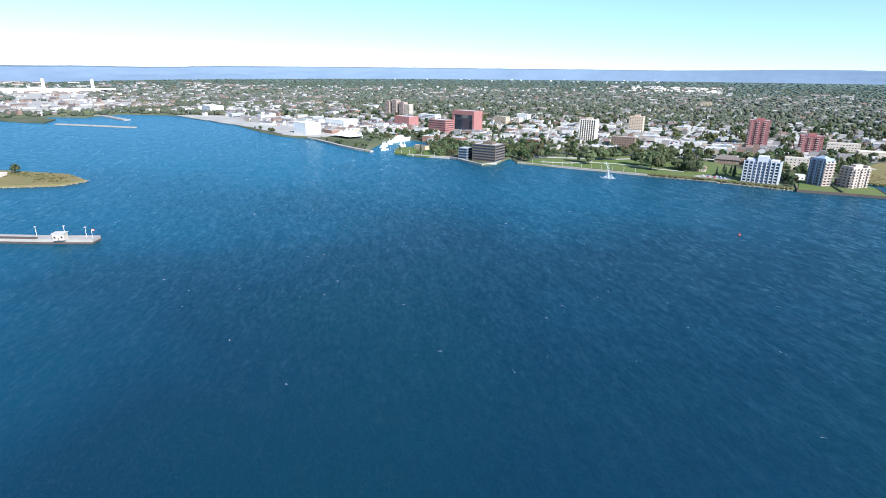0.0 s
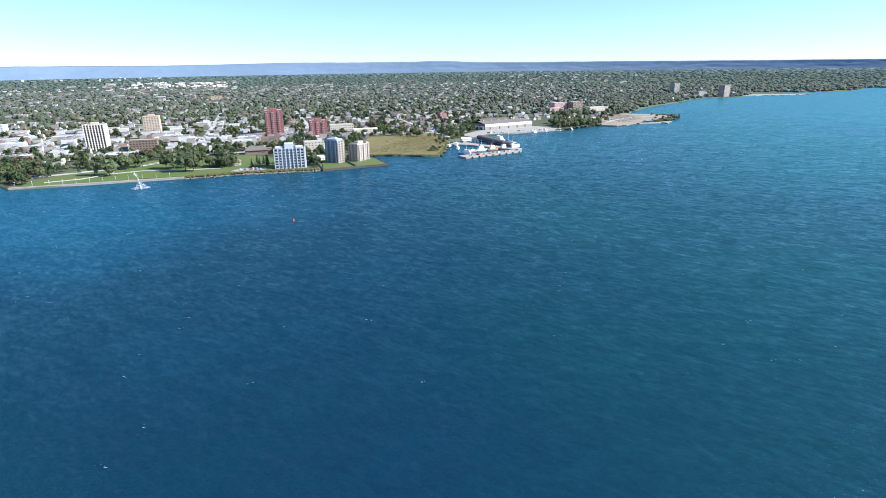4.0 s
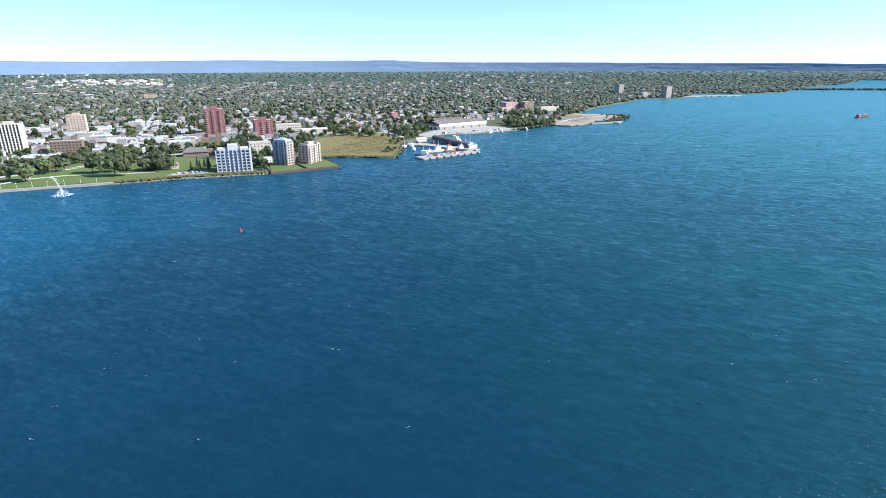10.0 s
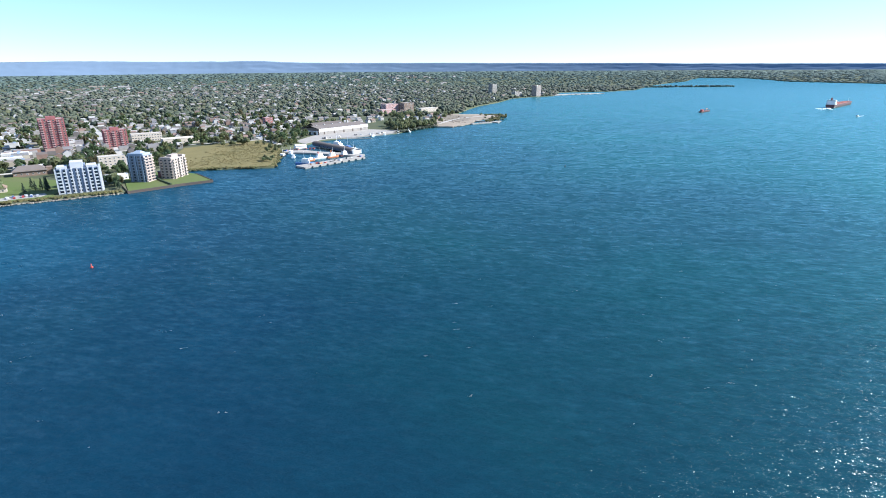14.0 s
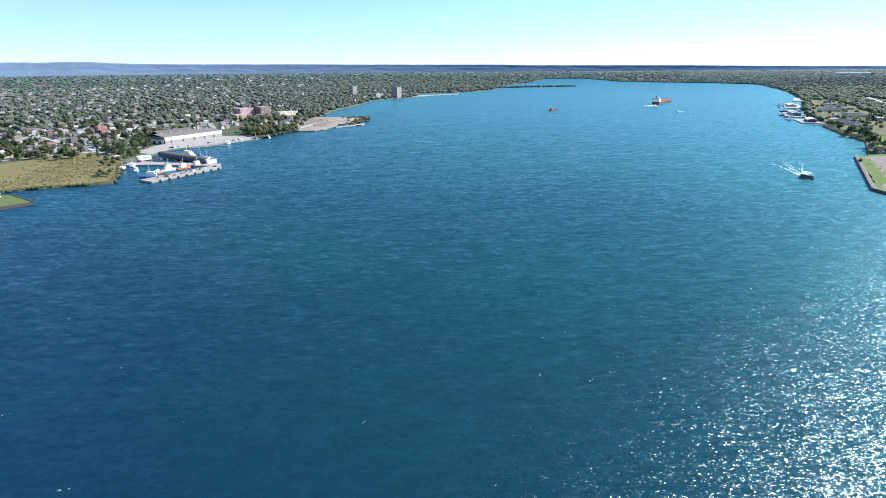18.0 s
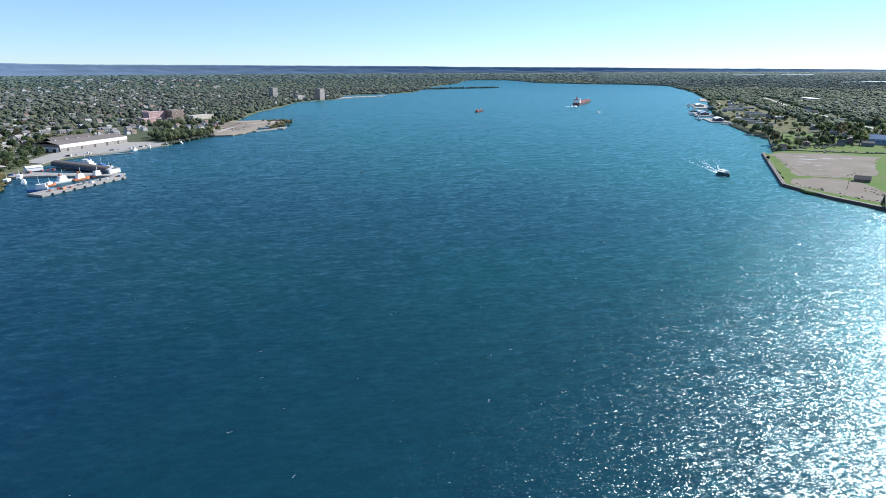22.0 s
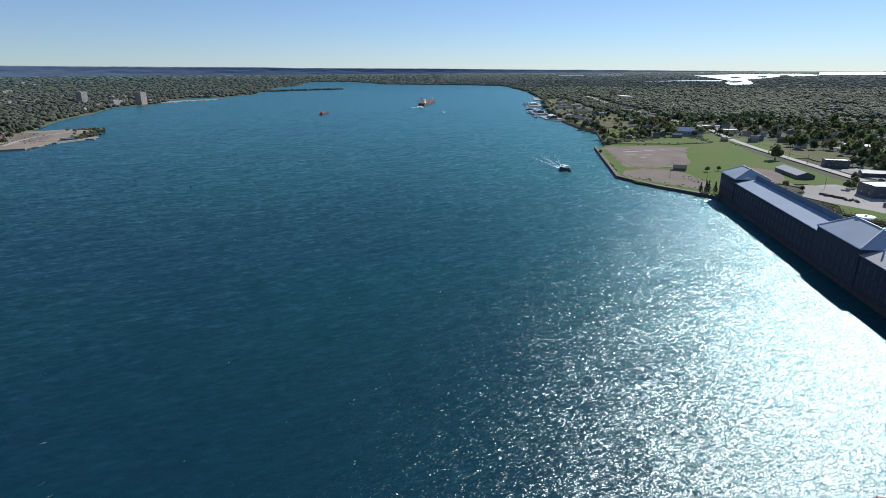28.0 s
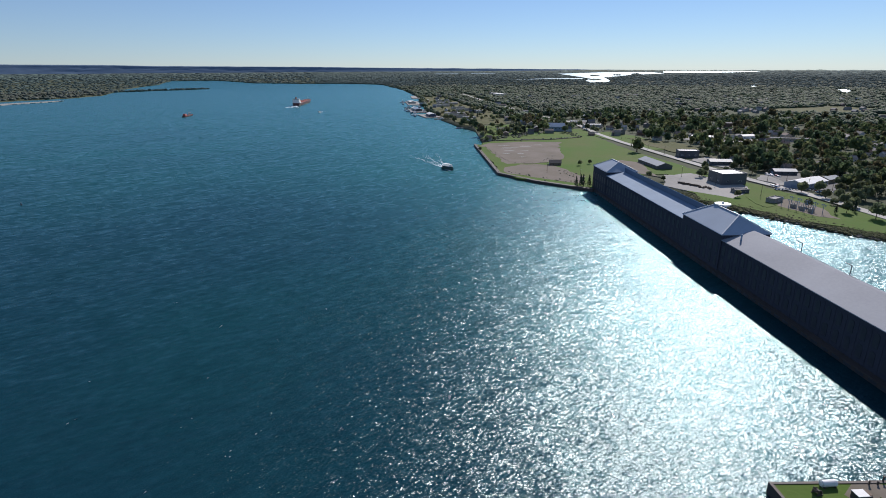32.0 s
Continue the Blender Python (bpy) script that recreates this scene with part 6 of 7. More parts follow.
for j in range(120):
    a, r = r2.uniform(0, 6.28), 9 * r2.random() ** 0.5
    c = Vector((r * math.cos(a), r * math.sin(a), 0.08))
    foam.faces.new([foam.verts.new(c + Vector((0.8 * math.cos(t + a), 0.5 * math.sin(t + a), 0.02))) for t in (0, 2, 4)])
part("foam_ring", foam, SPRAY, fountain)

# whitecaps over the river
r2 = random.Random(11)
verts, faces = [], []
for k in range(650):
    az, d = r2.uniform(-92, 95), 130 + 760 * r2.random() ** 0.8
    if d > coast(az) - 30:
        continue
    x, y, _ = spot(az, d)
    if 20 < x * 0.872 + y * 0.49 and -x * 0.49 + y * 0.872 < -35:
        continue
    for j in range(r2.randint(2, 5)):
        cx, cy = x + r2.gauss(0, 1.0), y + r2.gauss(0, 0.4)
        s = r2.uniform(0.08, 0.28)
        i = len(verts)
        verts += [(cx - s * 2, cy, 0.05), (cx, cy - s * 0.5, 0.22), (cx + s * 2.2, cy + s * 0.3, 0.05), (cx + s * 0.3, cy + s * 0.6, 0.1)]
        faces.append((i, i + 1, i + 2, i + 3))
stuff_mesh("whitecaps", np.array(verts), faces, [SPRAY], "small white breaking wave crests", "foam")


# vessels at the tug dock
def vessel(name, label, x, y, yaw, L, W, hullm, housem, decks, mast=8, funnel=None, z=0):
    e = thing(name, x, y, z, yaw, label, "boat")
    part("hull", hull_bm(L, W, -0.6, 1.2 + L * 0.035, 0.3, L * 0.03), hullm, e)
    zz = 1.2 + L * 0.03
    for k in range(decks):
        deckhouse = part("deckhouse", boxes((-L * (0.28 - 0.06 * k), L * (0.16 - 0.04 * k), -W * (0.36 - 0.05 * k), W * (0.36 - 0.05 * k), zz, zz + 2.5)), housem, e)
        part("window_band", boxes((L * (0.16 - 0.04 * k) + 0.01, L * (0.16 - 0.04 * k) + 0.06, -W * 0.28, W * 0.28, zz + 1.1, zz + 2.0)), GLASS, deckhouse)
        zz += 2.5
    part("mast", cylinder(bmesh.new(), 0, 0, zz, zz + mast, 0.22, 0.1, 6), WHITE, e)
    if funnel:
        part("funnel", cylinder(bmesh.new(), -L * 0.16, 0, zz - 0.5, zz + 2.6, 0.9, 0.8, 10), funnel, e)
    return e


vessel("patrol_boat", "white patrol boat with a blue hull moored at the dock", -44, 750, 170, 22, 6, BLUEPAINT, WHITE, 2, 9)
vessel("tug_boat", "white tug with a red funnel moored inside the dock", -24, 790, 30, 20, 7, WHITE, WHITE, 2, 8, REDPAINT)
vessel("tug_boat", "orange and white tug moored inside the dock", -8, 796, 32, 18, 6.5, ORANGE, WHITE, 2, 7, ORANGE)
vessel("survey_ship", "white survey ship with tall masts at the long dock", 2, 884, 123, 44, 10, WHITE, WHITE, 3, 14, BLUEPAINT)
vessel("tug_boat", "dark blue tug with a tall mast at the dock end", 16, 856, 118, 24, 8, BLUEPAINT, BLUEPAINT, 2, 13)
vessel("fishing_boat", "dark fishing boat moored below the meadow", -72, 822, 70, 18, 6, BLACKPAINT, WHITE, 1, 6)
vessel("fishing_boat", "white fishing boat moored below the meadow", -62, 845, 75, 14, 5, WHITE, WHITE, 1, 5)
vessel("tug_boat", "grey tug with a white wheelhouse beside the dock shed", 22, 836, 118, 20, 6.5, STEELWALL, WHITE, 2, 9, BLACKPAINT)
vessel("work_boat", "small orange work boat inside the tug dock", -36, 776, 35, 12, 4.4, ORANGE, WHITE, 1, 5)
vessel("work_boat", "small white work boat at the head of the dock", -58, 806, 80, 11, 4, WHITE, WHITE, 1, 5)
vessel("tug_boat", "dark red tug moored against the long dock", 8, 806, 38, 17, 6, DARKHULL, WHITE, 2, 7, BLACKPAINT)
barge = thing("dock_shed", -2, 862, 1.9, 117, "long dark-roofed shed with a white end on the narrow dock", "shed")
part("wall", boxes((-56, 56, -6, 6, 0, 3.2)), NAVY, barge)
bm = bmesh.new()
arc = [(-6.4 * math.cos(math.pi * k / 8), 3.2 + 3.0 * math.sin(math.pi * k / 8)) for k in range(9)]
rings = [[bm.verts.new((x, y, z)) for y, z in arc] for x in (-52, 56.5)]
for k in range(8):
    bm.faces.new((rings[0][k], rings[0][k + 1], rings[1][k + 1], rings[1][k]))
for r in rings:
    bm.faces.new(r)
bmesh.ops.recalc_face_normals(bm, faces=bm.faces)
part("roof", bm, DARKROOF, barge, "dark rounded roof")
part("end_house", boxes((-60, -56.05, -6.2, 6.2, 0, 4.6)), WHITE, barge, "white end house")
part("end_roof", gable(bmesh.new(), 4, 12.4, 4.6, 6.8), WHITE, barge).location.x = -58
for k in range(9):
    for y in (-6.06, 6.06):
        part("side_window", boxes((-48 + k * 11.5, -45.5 + k * 11.5, y - 0.04, y + 0.04, 1.2, 2.4)), GLASS, barge)
hut = thing("dock_hut", -50, 884, 1.7, 20, "white hut at the head of the dock", "hut")
part("wall", boxes((-8, 8, -5, 5, 0, 4)), WHITE, hut)
part("roof", gable(bmesh.new(), 16, 10, 4, 5.6), WHITE, hut)
for k in range(9):
    e = thing("fender", -44 + k * 9.0, 716 + k * 7.0, 1.0, 38, "black rubber dock fender", "fender", "dock fenders")
    part("tyre", cylinder(bmesh.new(), 0, -0.7, -1, 0.8, 0.7, 0.7, 10), BLACKPAINT, e)
quay("floating_dock", [(6, 988), (40, 990), (64, 985)], 4, 0.8, CONCRETE, "narrow floating dock", -0.4)
quay("floating_dock", [(62, 1030), (82, 1050), (100, 1046)], 4, 0.8, CONCRETE, "narrow floating dock", -0.4)
for k, (x, y) in enumerate(((70, 1015), (92, 1032), (118, 1050), (140, 1062))):
    vessel("sail_boat", "small white boat at the floating docks", x, y, 40 + 30 * k, 9, 3, WHITE, WHITE, 1, 5)

# museum ship and yachts in the marina
vessel("museum_ship", "white passenger ship moored in the marina", -770, 515, 110, 58, 12, WHITE, WHITE, 3, 9, ORANGE)
for k, (x, y) in enumerate(((-712, 444), (-726, 455), (-740, 466), (-752, 482))):
    vessel("yacht", "small white yacht in the marina", x, y, 20 + 50 * k, 11, 3.6, WHITE, WHITE, 1, 6)

# tented pavilion
tent = thing("tent_pavilion", -858, 462, 1.8, 8, "white tensile tent pavilion with three peaks", "pavilion")
N = 30
grid = []
for i in range(N + 1):
    for j in range(15):
        x, y = -27 + 54 * i / N, -15 + 30 * j / 14
        edge = max(abs(x) / 27, abs(y) / 15)
        z = 3.5 + 2.5 * (1 - edge)
        for px, pz in ((-16, 7.5), (0, 9.0), (13, 13.0)):
            z += pz * math.exp(-math.hypot(x - px, y * 0.9) / 5.0) * (1 - edge ** 4)
        grid.append((x, y, z))
me = bpy.data.meshes.new("membrane")
me.from_pydata(grid, [], [(i * 15 + j, (i + 1) * 15 + j, (i + 1) * 15 + j + 1, i * 15 + j + 1) for i in range(N) for j in range(14)])
me.materials.append(WHITE)
part("membrane", me, None, tent, "white stretched roof membrane")
part("back_wall", boxes((-26, 26, 14, 14.6, 0, 5)), WHITE, tent)
for px, pz in ((-16, 14), (0, 15.5), (13, 19.5)):
    part("mast", cylinder(bmesh.new(), px, 0, 0, pz, 0.3, 0.15, 8), WHITE, tent)

# lock pier
hut = thing("control_hut", -421, 14, 3.2, 60, "small pale control hut on the lock pier", "hut")
part("wall", boxes((-3.4, 3.4, -2.6, 2.6, 0, 4.2)), CREAM, hut)
part("roof", boxes((-3.9, 3.9, -3.1, 3.1, 4.2, 4.7)), GREYROOF, hut)
part("door", boxes((-0.5, 0.5, -2.66, -2.604, 0, 2.1)), BROWN, hut)
for x in (-2.2, 2.0):
    part("window", boxes((x - 0.6, x + 0.6, -2.66, -2.604, 1.4, 2.8)), GLASS, hut)
for x, y in ((-436, 2), (-428, 17), (-417, 28)):
    e = thing("lamp_post", x, y, 3.2, 60, "slender pale steel lamp post on the pier", "lamp post", "pier lamps")
    part("pole", cylinder(bmesh.new(), 0, 0, 0, 7, 0.14, 0.09, 8), WHITE, e)
    part("lamp_head", boxes((-0.7, 0.7, -0.2, 0.2, 6.9, 7.15)), WHITE, e)
e = thing("flag_pole", -414, 31, 3.2, 60, "short flagpole with a red and white flag", "flagpole")
part("pole", cylinder(bmesh.new(), 0, 0, 0, 6, 0.09, 0.06, 8), WHITE, e)
bm = bmesh.new()
for i in range(6):
    a = [bm.verts.new((0.3 * k + 0.05, 0.12 * math.sin(k * 1.3), z)) for k in (i, i + 1) for z in (4.6, 5.9)]
    bm.faces.new((a[0], a[2], a[3], a[1])).material_index = 0 if i in (0, 1, 4, 5) else 1
part("flag", finish("flag", bm, [REDPAINT, WHITE]), None, e)
e = thing("rail_stack", -438, -6, 3.2, 51, "row of dark timbers stored on the pier", "timber")
for k in range(3):
    part("timber", boxes((-24, 10, -1.2 + k * 0.8, -0.6 + k * 0.8, 0, 0.9)), STEEL_DARK, e)
e = thing("island_building", -712, -6, 2.2, 50, "low white building on the island", "building")
part("wall", boxes((-26, -8, -4, 4, 0, 3.4)), CREAM, e)
part("roof", boxes((-26.3, -7.7, -4.3, 4.3, 3.4, 3.8)), WHITE, e)

# steelworks far to the west
mill = thing("steelworks_hall", -3135, 170, 2, 76, "very long white steelworks hall", "factory")
part("wall", boxes((-330, 215, -30, 30, 0, 12)), CREAM, mill)
part("roof", gable(bmesh.new(), 545, 60, 12, 18, 1), WHITE, mill)
part("annex", boxes((-60, 0, -40, -30, 0, 22), (-130, -105, -40, -30, 0, 20)), CREAM, mill)
for x in (-15, 178):
    e = thing("smoke_stack", *(mill.matrix_world @ Vector((x, 20, 0)))[:2], 2, 0, "broad white smoke stack of the steelworks", "smoke stack")
    part("shaft", cylinder(bmesh.new(), 0, 0, 0, 58, 7.5, 6.5, 14), WHITE, e)
    part("rim", cylinder(bmesh.new(), 0, 0, 58, 59.5, 7, 7, 14), GREYROOF, e)

# far lake beyond the southern woods
CALM = water_material("calm_lake_water", ((0.2, (0.01, 0.05, 0.08)), (0.6, (0.012, 0.06, 0.08))), 0.3, 0.45, 0.03, (0.8, 0.92, 1), 0.42, 0.09)
for pts, label in LAKES:
    bm = bmesh.new()
    f = bm.faces.new([bm.verts.new(Vector(spot(az, d)) + Vector((0, 0, 3.5))) for az, d in pts])
    f.normal_update()
    if f.normal.z < 0:
        f.normal_flip()
    bmesh.ops.triangulate(bm, faces=[f])
    piece("lake", bm, CALM, label, "", "structure")


# Shrubs and stones along the banks
def along(line, count, width, seed):
    r3 = random.Random(seed)
    legs = [math.hypot(b[0] - a[0], b[1] - a[1]) for a, b in zip(line, line[1:])]
    for _ in range(count):
        (a, b) = r3.choices(list(zip(line, line[1:])), legs)[0]
        t, off = r3.random(), r3.gauss(0, width / 2)
        l = math.hypot(b[0] - a[0], b[1] - a[1])
        yield a[0] + (b[0] - a[0]) * t - (b[1] - a[1]) / l * off, a[1] + (b[1] - a[1]) * t + (b[0] - a[0]) / l * off, r3


def bank(name, line, count, width, size, material, label, category, z=1.0, flat=0.7, seed=1, level=1):
    v, f = ico(level)
    verts, faces = [], []
    for x, y, r3 in along(line, count, width, seed):
        s = r3.uniform(*size)
        k = len(verts)
        for p in v:
            j = r3.uniform(0.7, 1.2)
            verts.append((x + p[0] * s * j, y + p[1] * s * j, z + p[2] * s * flat * j))
        faces += [tuple(int(q) + k for q in t) for t in f]
    return stuff_mesh(name, np.array(verts), faces, [material], label, category)


SCRUB = mat("bank_scrub", (0.112, 0.0975, 0.0413), 0.9, (0.0675, 0.0713, 0.03), 0.08, 1, island=0.35, spec=0.15)
bank("shore_rocks", [(-345, 574), (-292, 600), (-254, 611), (-210, 626)], 500, 3, (0.5, 1.3), ROCK, "rough stones along the park shore", "rocks", 0.3)
bank("shore_scrub", [(-345, 578), (-292, 605), (-254, 616), (-212, 630)], 420, 5, (0.7, 1.7), SCRUB, "olive shrubs on the river bank", "shrubs", 2.0)
bank("shore_scrub", [(-198, 738), (-140, 741), (-80, 736), (-77, 810), (-76, 870)], 520, 4, (0.8, 2.0), SCRUB, "tall reeds round the meadow", "reeds", 1.6)
bank("earth_piles", [(284, 1385), (308, 1312), (275, 1237), (255, 1180)], 60, 26, (0.8, 2.6), EARTH, "heaps of brown earth on the sandy point", "earth", 2.1, 0.6)
bank("spit_rocks", [(207, 1131), (239, 1120), (268, 1147), (296, 1181), (320, 1239)], 130, 4, (0.5, 1.3), ROCK, "dark stones along the sandy point", "rocks", 0.8)
bank("meadow_tufts", [(-190, 770), (-90, 800), (-160, 850), (-90, 900), (-150, 940)], 1500, 40, (0.6, 1.5), REED, "rough tufts of the meadow", "grass", 2.6, 0.22)
bank("canal_rocks", [(528, 163), (510, 137), (494, 114), (483, 96), (473, 80), (465, 64), (456, 50), (449, 36), (445, 19), (424, -60)], 900, 4, (0.5, 1.4), ROCK, "dark stones of the canal bank", "rocks", 0.6)
bank("canal_scrub", [(533, 165), (516, 139), (500, 115), (489, 96), (479, 80), (471, 63), (462, 49), (455, 35), (451, 18), (430, -60)], 2200, 11, (0.5, 1.5), ROUGH_GRASS, "dense grass and shrubs on the canal bank", "shrubs", 1.6)
bank("wharf_scrub", [(112, 1044), (150, 1085), (188, 1126), (208, 1136)], 170, 6, (1.2, 3.4), LEAF_FAR, "dense shrubs along the bank beside the wharf", "shrubs", 2.4)
bank("point_scrub", [(330, 1190), (400, 1300), (420, 1350), (380, 1360)], 130, 14, (1.5, 3.6), SCRUB, "shrubs on the sandy point", "shrubs", 2.6)
bank("inlet_scrub", [(800, 462), (900, 440), (980, 430), (860, 425)], 260, 10, (1.0, 2.4), LEAF_FAR, "dark shrubs along the inlet", "shrubs", 2.4)
bank("island_rocks", [(-640, 30), (-652, 52), (-700, 42)], 160, 3, (0.4, 1.2), ROCK, "pale stones round the island", "rocks", 0.4)
bank("island_rocks", [(-660, -15), (-640, 30), (-700, -70)], 240, 3, (0.4, 1.2), ROCK, "pale stones round the island", "rocks", 0.4)
bank("island_scrub", [(-650, 30), (-700, 20), (-740, -20)], 160, 14, (0.7, 1.8), SCRUB, "low shrubs on the island", "shrubs", 2.5)
bank("far_scrub", [(1800, 2950), (2130, 2945), (2366, 2862)], 150, 30, (4, 9), HAZEWOOD, "trees on the wooded island", "trees", 4, 0.9)

# Single trees that stand out
for kind, spots_ in (("broad", ((512, 36, 0.9), (500, 20, 1.2),  (-733, -2, 1.0), (640, 270, 0.6), (655, 262, 0.5), (1075, 372, 1.2), (700, 420, 0.5),
                               (536, 110, 0.6), (520, 60, 0.7), (600, 190, 0.6), (585, 175, 0.5), (-228, 668, 1.1), (-222, 660, 0.9))), ("cone", ((505, 44, 0.6), (518, 30, 0.7), (523, 240, 0.95), (521, 246, 0.8), (526, 235, 0.9), (528, 243, 0.85)))):
    proto = [tree(kind, 40 + k) for k in range(2)]
    for k, (x, y, s) in enumerate(spots_):
        copy_thing(proto[k % 2], pose(x, y, 2.2, 0, 0, k * 77) @ Matrix.Scale(s, 4))
    for t in proto:
        for o in (*t.children_recursive, t):
            bpy.data.objects.remove(o)


# Parked cars
CARPAINT = palette("car_paint", [(0.75, 0.75, 0.76), (0.06, 0.065, 0.07), (0.35, 0.36, 0.38), (0.4, 0.05, 0.05), (0.08, 0.14, 0.3), (0.6, 0.58, 0.52)], 0.35)
proto = thing("car", 0, 0, -500, 0, "small car parked on a paved town lot", "car", "parked cars")
bm = bmesh.new()
box(bm, -2.2, 2.2, -0.88, 0.88, 0.35, 0.95)
part("body", bm, CARPAINT, proto)
bm = bmesh.new()
box(bm, -1.3, 1.1, -0.8, 0.8, 0.95, 1.5, 0, 0.22)
part("cabin", bm, GLASS, proto)
bm = bmesh.new()
cylinder(bm, 0, 0, -0.1, 0.1, 0.33, 0.33, 10)
bmesh.ops.rotate(bm, verts=bm.verts, matrix=Matrix.Rotation(radians(90), 3, "X"))
wheel = finish("wheel", bm, BLACKPAINT)
for x in (-1.35, 1.35):
    for y in (-0.82, 0.82):
        o = part("wheel", wheel, None, proto)
        o.location = (x, y, 0.33)


def park(x, y, yaw, rows, cols, fill=0.8, seed=1, z=2.15):
    r3 = random.Random(seed)
    c, s = math.cos(radians(yaw)), math.sin(radians(yaw))
    for i in range(rows):
        for j in range(cols):
            if r3.random() < fill:
                u, v = j * 2.9, i * 9.0
                px, py = x + u * c - v * s, y + u * s + v * c
                if clear(px, py, 0):
                    copy_thing(proto, pose(px, py, z, 0, 0, yaw + 90 + r3.choice((0, 180)) + r3.uniform(-3, 3)))


park(-700, 760, 23, 2, 10, 0.7, 3)
park(590, 62, 113, 1, 7, 0.9, 4)
park(725, 125, 112, 1, 6, 0.8, 5)
park(-560, 850, 23, 1, 9, 0.7, 6)
park(606, 40, 113, 3, 6, 0.8, 7, 2.5)
for o in (*proto.children_recursive, proto):
    bpy.data.objects.remove(o)

# Log piles, substation and poles by the canal
r3 = random.Random(9)
log_mesh = bmesh.new()
cylinder(log_mesh, 0, 0, -3, 3, 0.45, 0.4, 8)
bmesh.ops.rotate(log_mesh, verts=log_mesh.verts, matrix=Matrix.Rotation(radians(90), 3, "Y"))
log_mesh = finish("log", log_mesh, BARK)
for k in range(7):
    e = thing("log_pile", 578 - k * 2.6 + r3.uniform(-1, 1), 158 - k * 4.2, 2.25, r3.uniform(0, 180), "pile of dark logs in the yard", "log pile", "log piles")
    for j in range(5):
        o = part("log", log_mesh, None, e)
        o.matrix_local = pose(r3.uniform(-0.4, 0.4), (j % 3 - 1) * 0.9 + (0.45 if j > 2 else 0), 0.45 if j < 3 else 1.2)
sub = thing("substation", 508, 66, 2.2, 42, "electric substation of grey steel frames", "substation")
for i in range(5):
    for j in range(2):
        x, y = -14 + i * 7, -5 + j * 10
        part("frame", boxes((x - 0.15, x + 0.15, y - 0.15, y + 0.15, 0, 7.5), (x - 2.4, x + 2.4, y - 0.12, y + 0.12, 6.8, 7.1), (x - 1.6, x - 1.3, y - 0.1, y + 0.1, 5.4, 6.8), (x + 1.3, x + 1.6, y - 0.1, y + 0.1, 5.4, 6.8)), METALROOF, sub)
for i in range(3):
    part("transformer", boxes((-10 + i * 8, -7 + i * 8, -1.5, 1.5, 0, 3), (-9.4 + i * 8, -9.1 + i * 8, -0.2, 0.2, 3, 4.2), (-7.9 + i * 8, -7.6 + i * 8, -0.2, 0.2, 3, 4.2)), CONCRETE, sub)


def pole_kind():
    e = thing("utility_pole", 0, 0, -500, 0, "brown wooden utility pole with a crossarm", "utility pole", "utility poles")
    part("pole", cylinder(bmesh.new(), 0, 0, 0, 11, 0.2, 0.14, 7), BARK, e)
    part("crossarm", boxes((-1.2, 1.2, -0.08, 0.08, 10, 10.2)), BARK, e)
    for x in (-1.1, 0, 1.1):
        part("insulator", cylinder(bmesh.new(), x, 0, 10.2, 10.5, 0.08, 0.06, 6), WHITE, e)
    return e


proto = pole_kind()
line = [(1060, 348), (960, 300), (860, 246), (760, 196), (690, 142), (640, 102), (604, 74), (575, 42), (550, 6)]
for (xa, ya), (xb, yb) in zip(line, line[1:]):
    for t in (0, 0.5):
        copy_thing(proto, pose(xa + (xb - xa) * t + 3, ya + (yb - ya) * t - 5, 2.4, 0, 0, math.degrees(math.atan2(yb - ya, xb - xa)) + 90))
for x, y in ((548, 92), (585, 128), (612, 160), (555, 250), (575, 290)):
    copy_thing(proto, pose(x, y, 2.4, 0, 0, 20))
for o in (*proto.children_recursive, proto):
    bpy.data.objects.remove(o)

# Marina and boatyards of the southern shore
for pts in ([(1700, 1122), (1725, 1060), (1735, 1010)], [(1580, 1040), (1570, 975), (1545, 905)], [(1504, 984), (1535, 940), (1560, 900)], [(1310, 856), (1345, 815), (1365, 780)], [(1330, 872), (1420, 850), (1470, 830)], [(1190, 756), (1220, 720), (1235, 690)], [(1120, 706), (1160, 690), (1200, 672)], [(970, 584), (985, 560)], [(1982, 1218), (2050, 1170)]):
    quay("boat_dock", pts, 8, 1.4, CONCRETE, "long boatyard dock", -2)
for x, y, w, d, h, m in ((1215, 705, 46, 16, 7, WHITE), (1262, 712, 30, 14, 6, METALROOF), (1320, 690, 40, 18, 6, WHITE), (1420, 790, 36, 16, 6, GREYROOF), (1560, 900, 50, 18, 7, WHITE), (1700, 980, 46, 20, 7, METALROOF), (930, 470, 26, 14, 7, DARKROOF), (1168, 672, 40, 14, 6, DARKROOF), (1500, 880, 44, 16, 6, GREYROOF), (1640, 945, 40, 16, 6, DARKROOF), (1370, 752, 38, 16, 6, DARKROOF), (1140, 632, 30, 14, 6, GREYROOF)):
    block("boat_shed", "low boat shed with a pale roof on the waterfront", x, y, 128, w, d, h, 1, CREAM, roof=m, pitch=9, group="boat sheds")
for k, (x, y) in enumerate(((1278, 848), (1300, 832), (1240, 784), (1246, 768), (1128, 694), (1440, 926), (1480, 908), (1652, 1092), (1180, 740))):
    vessel("work_boat", "moored work boat beside the boatyard docks", x, y, 130 + 20 * (k % 3), 12 + 3 * (k % 3), 4.5, (BLACKPAINT, WHITE, DARKHULL)[k % 3], WHITE, 1 + k % 2, 5)

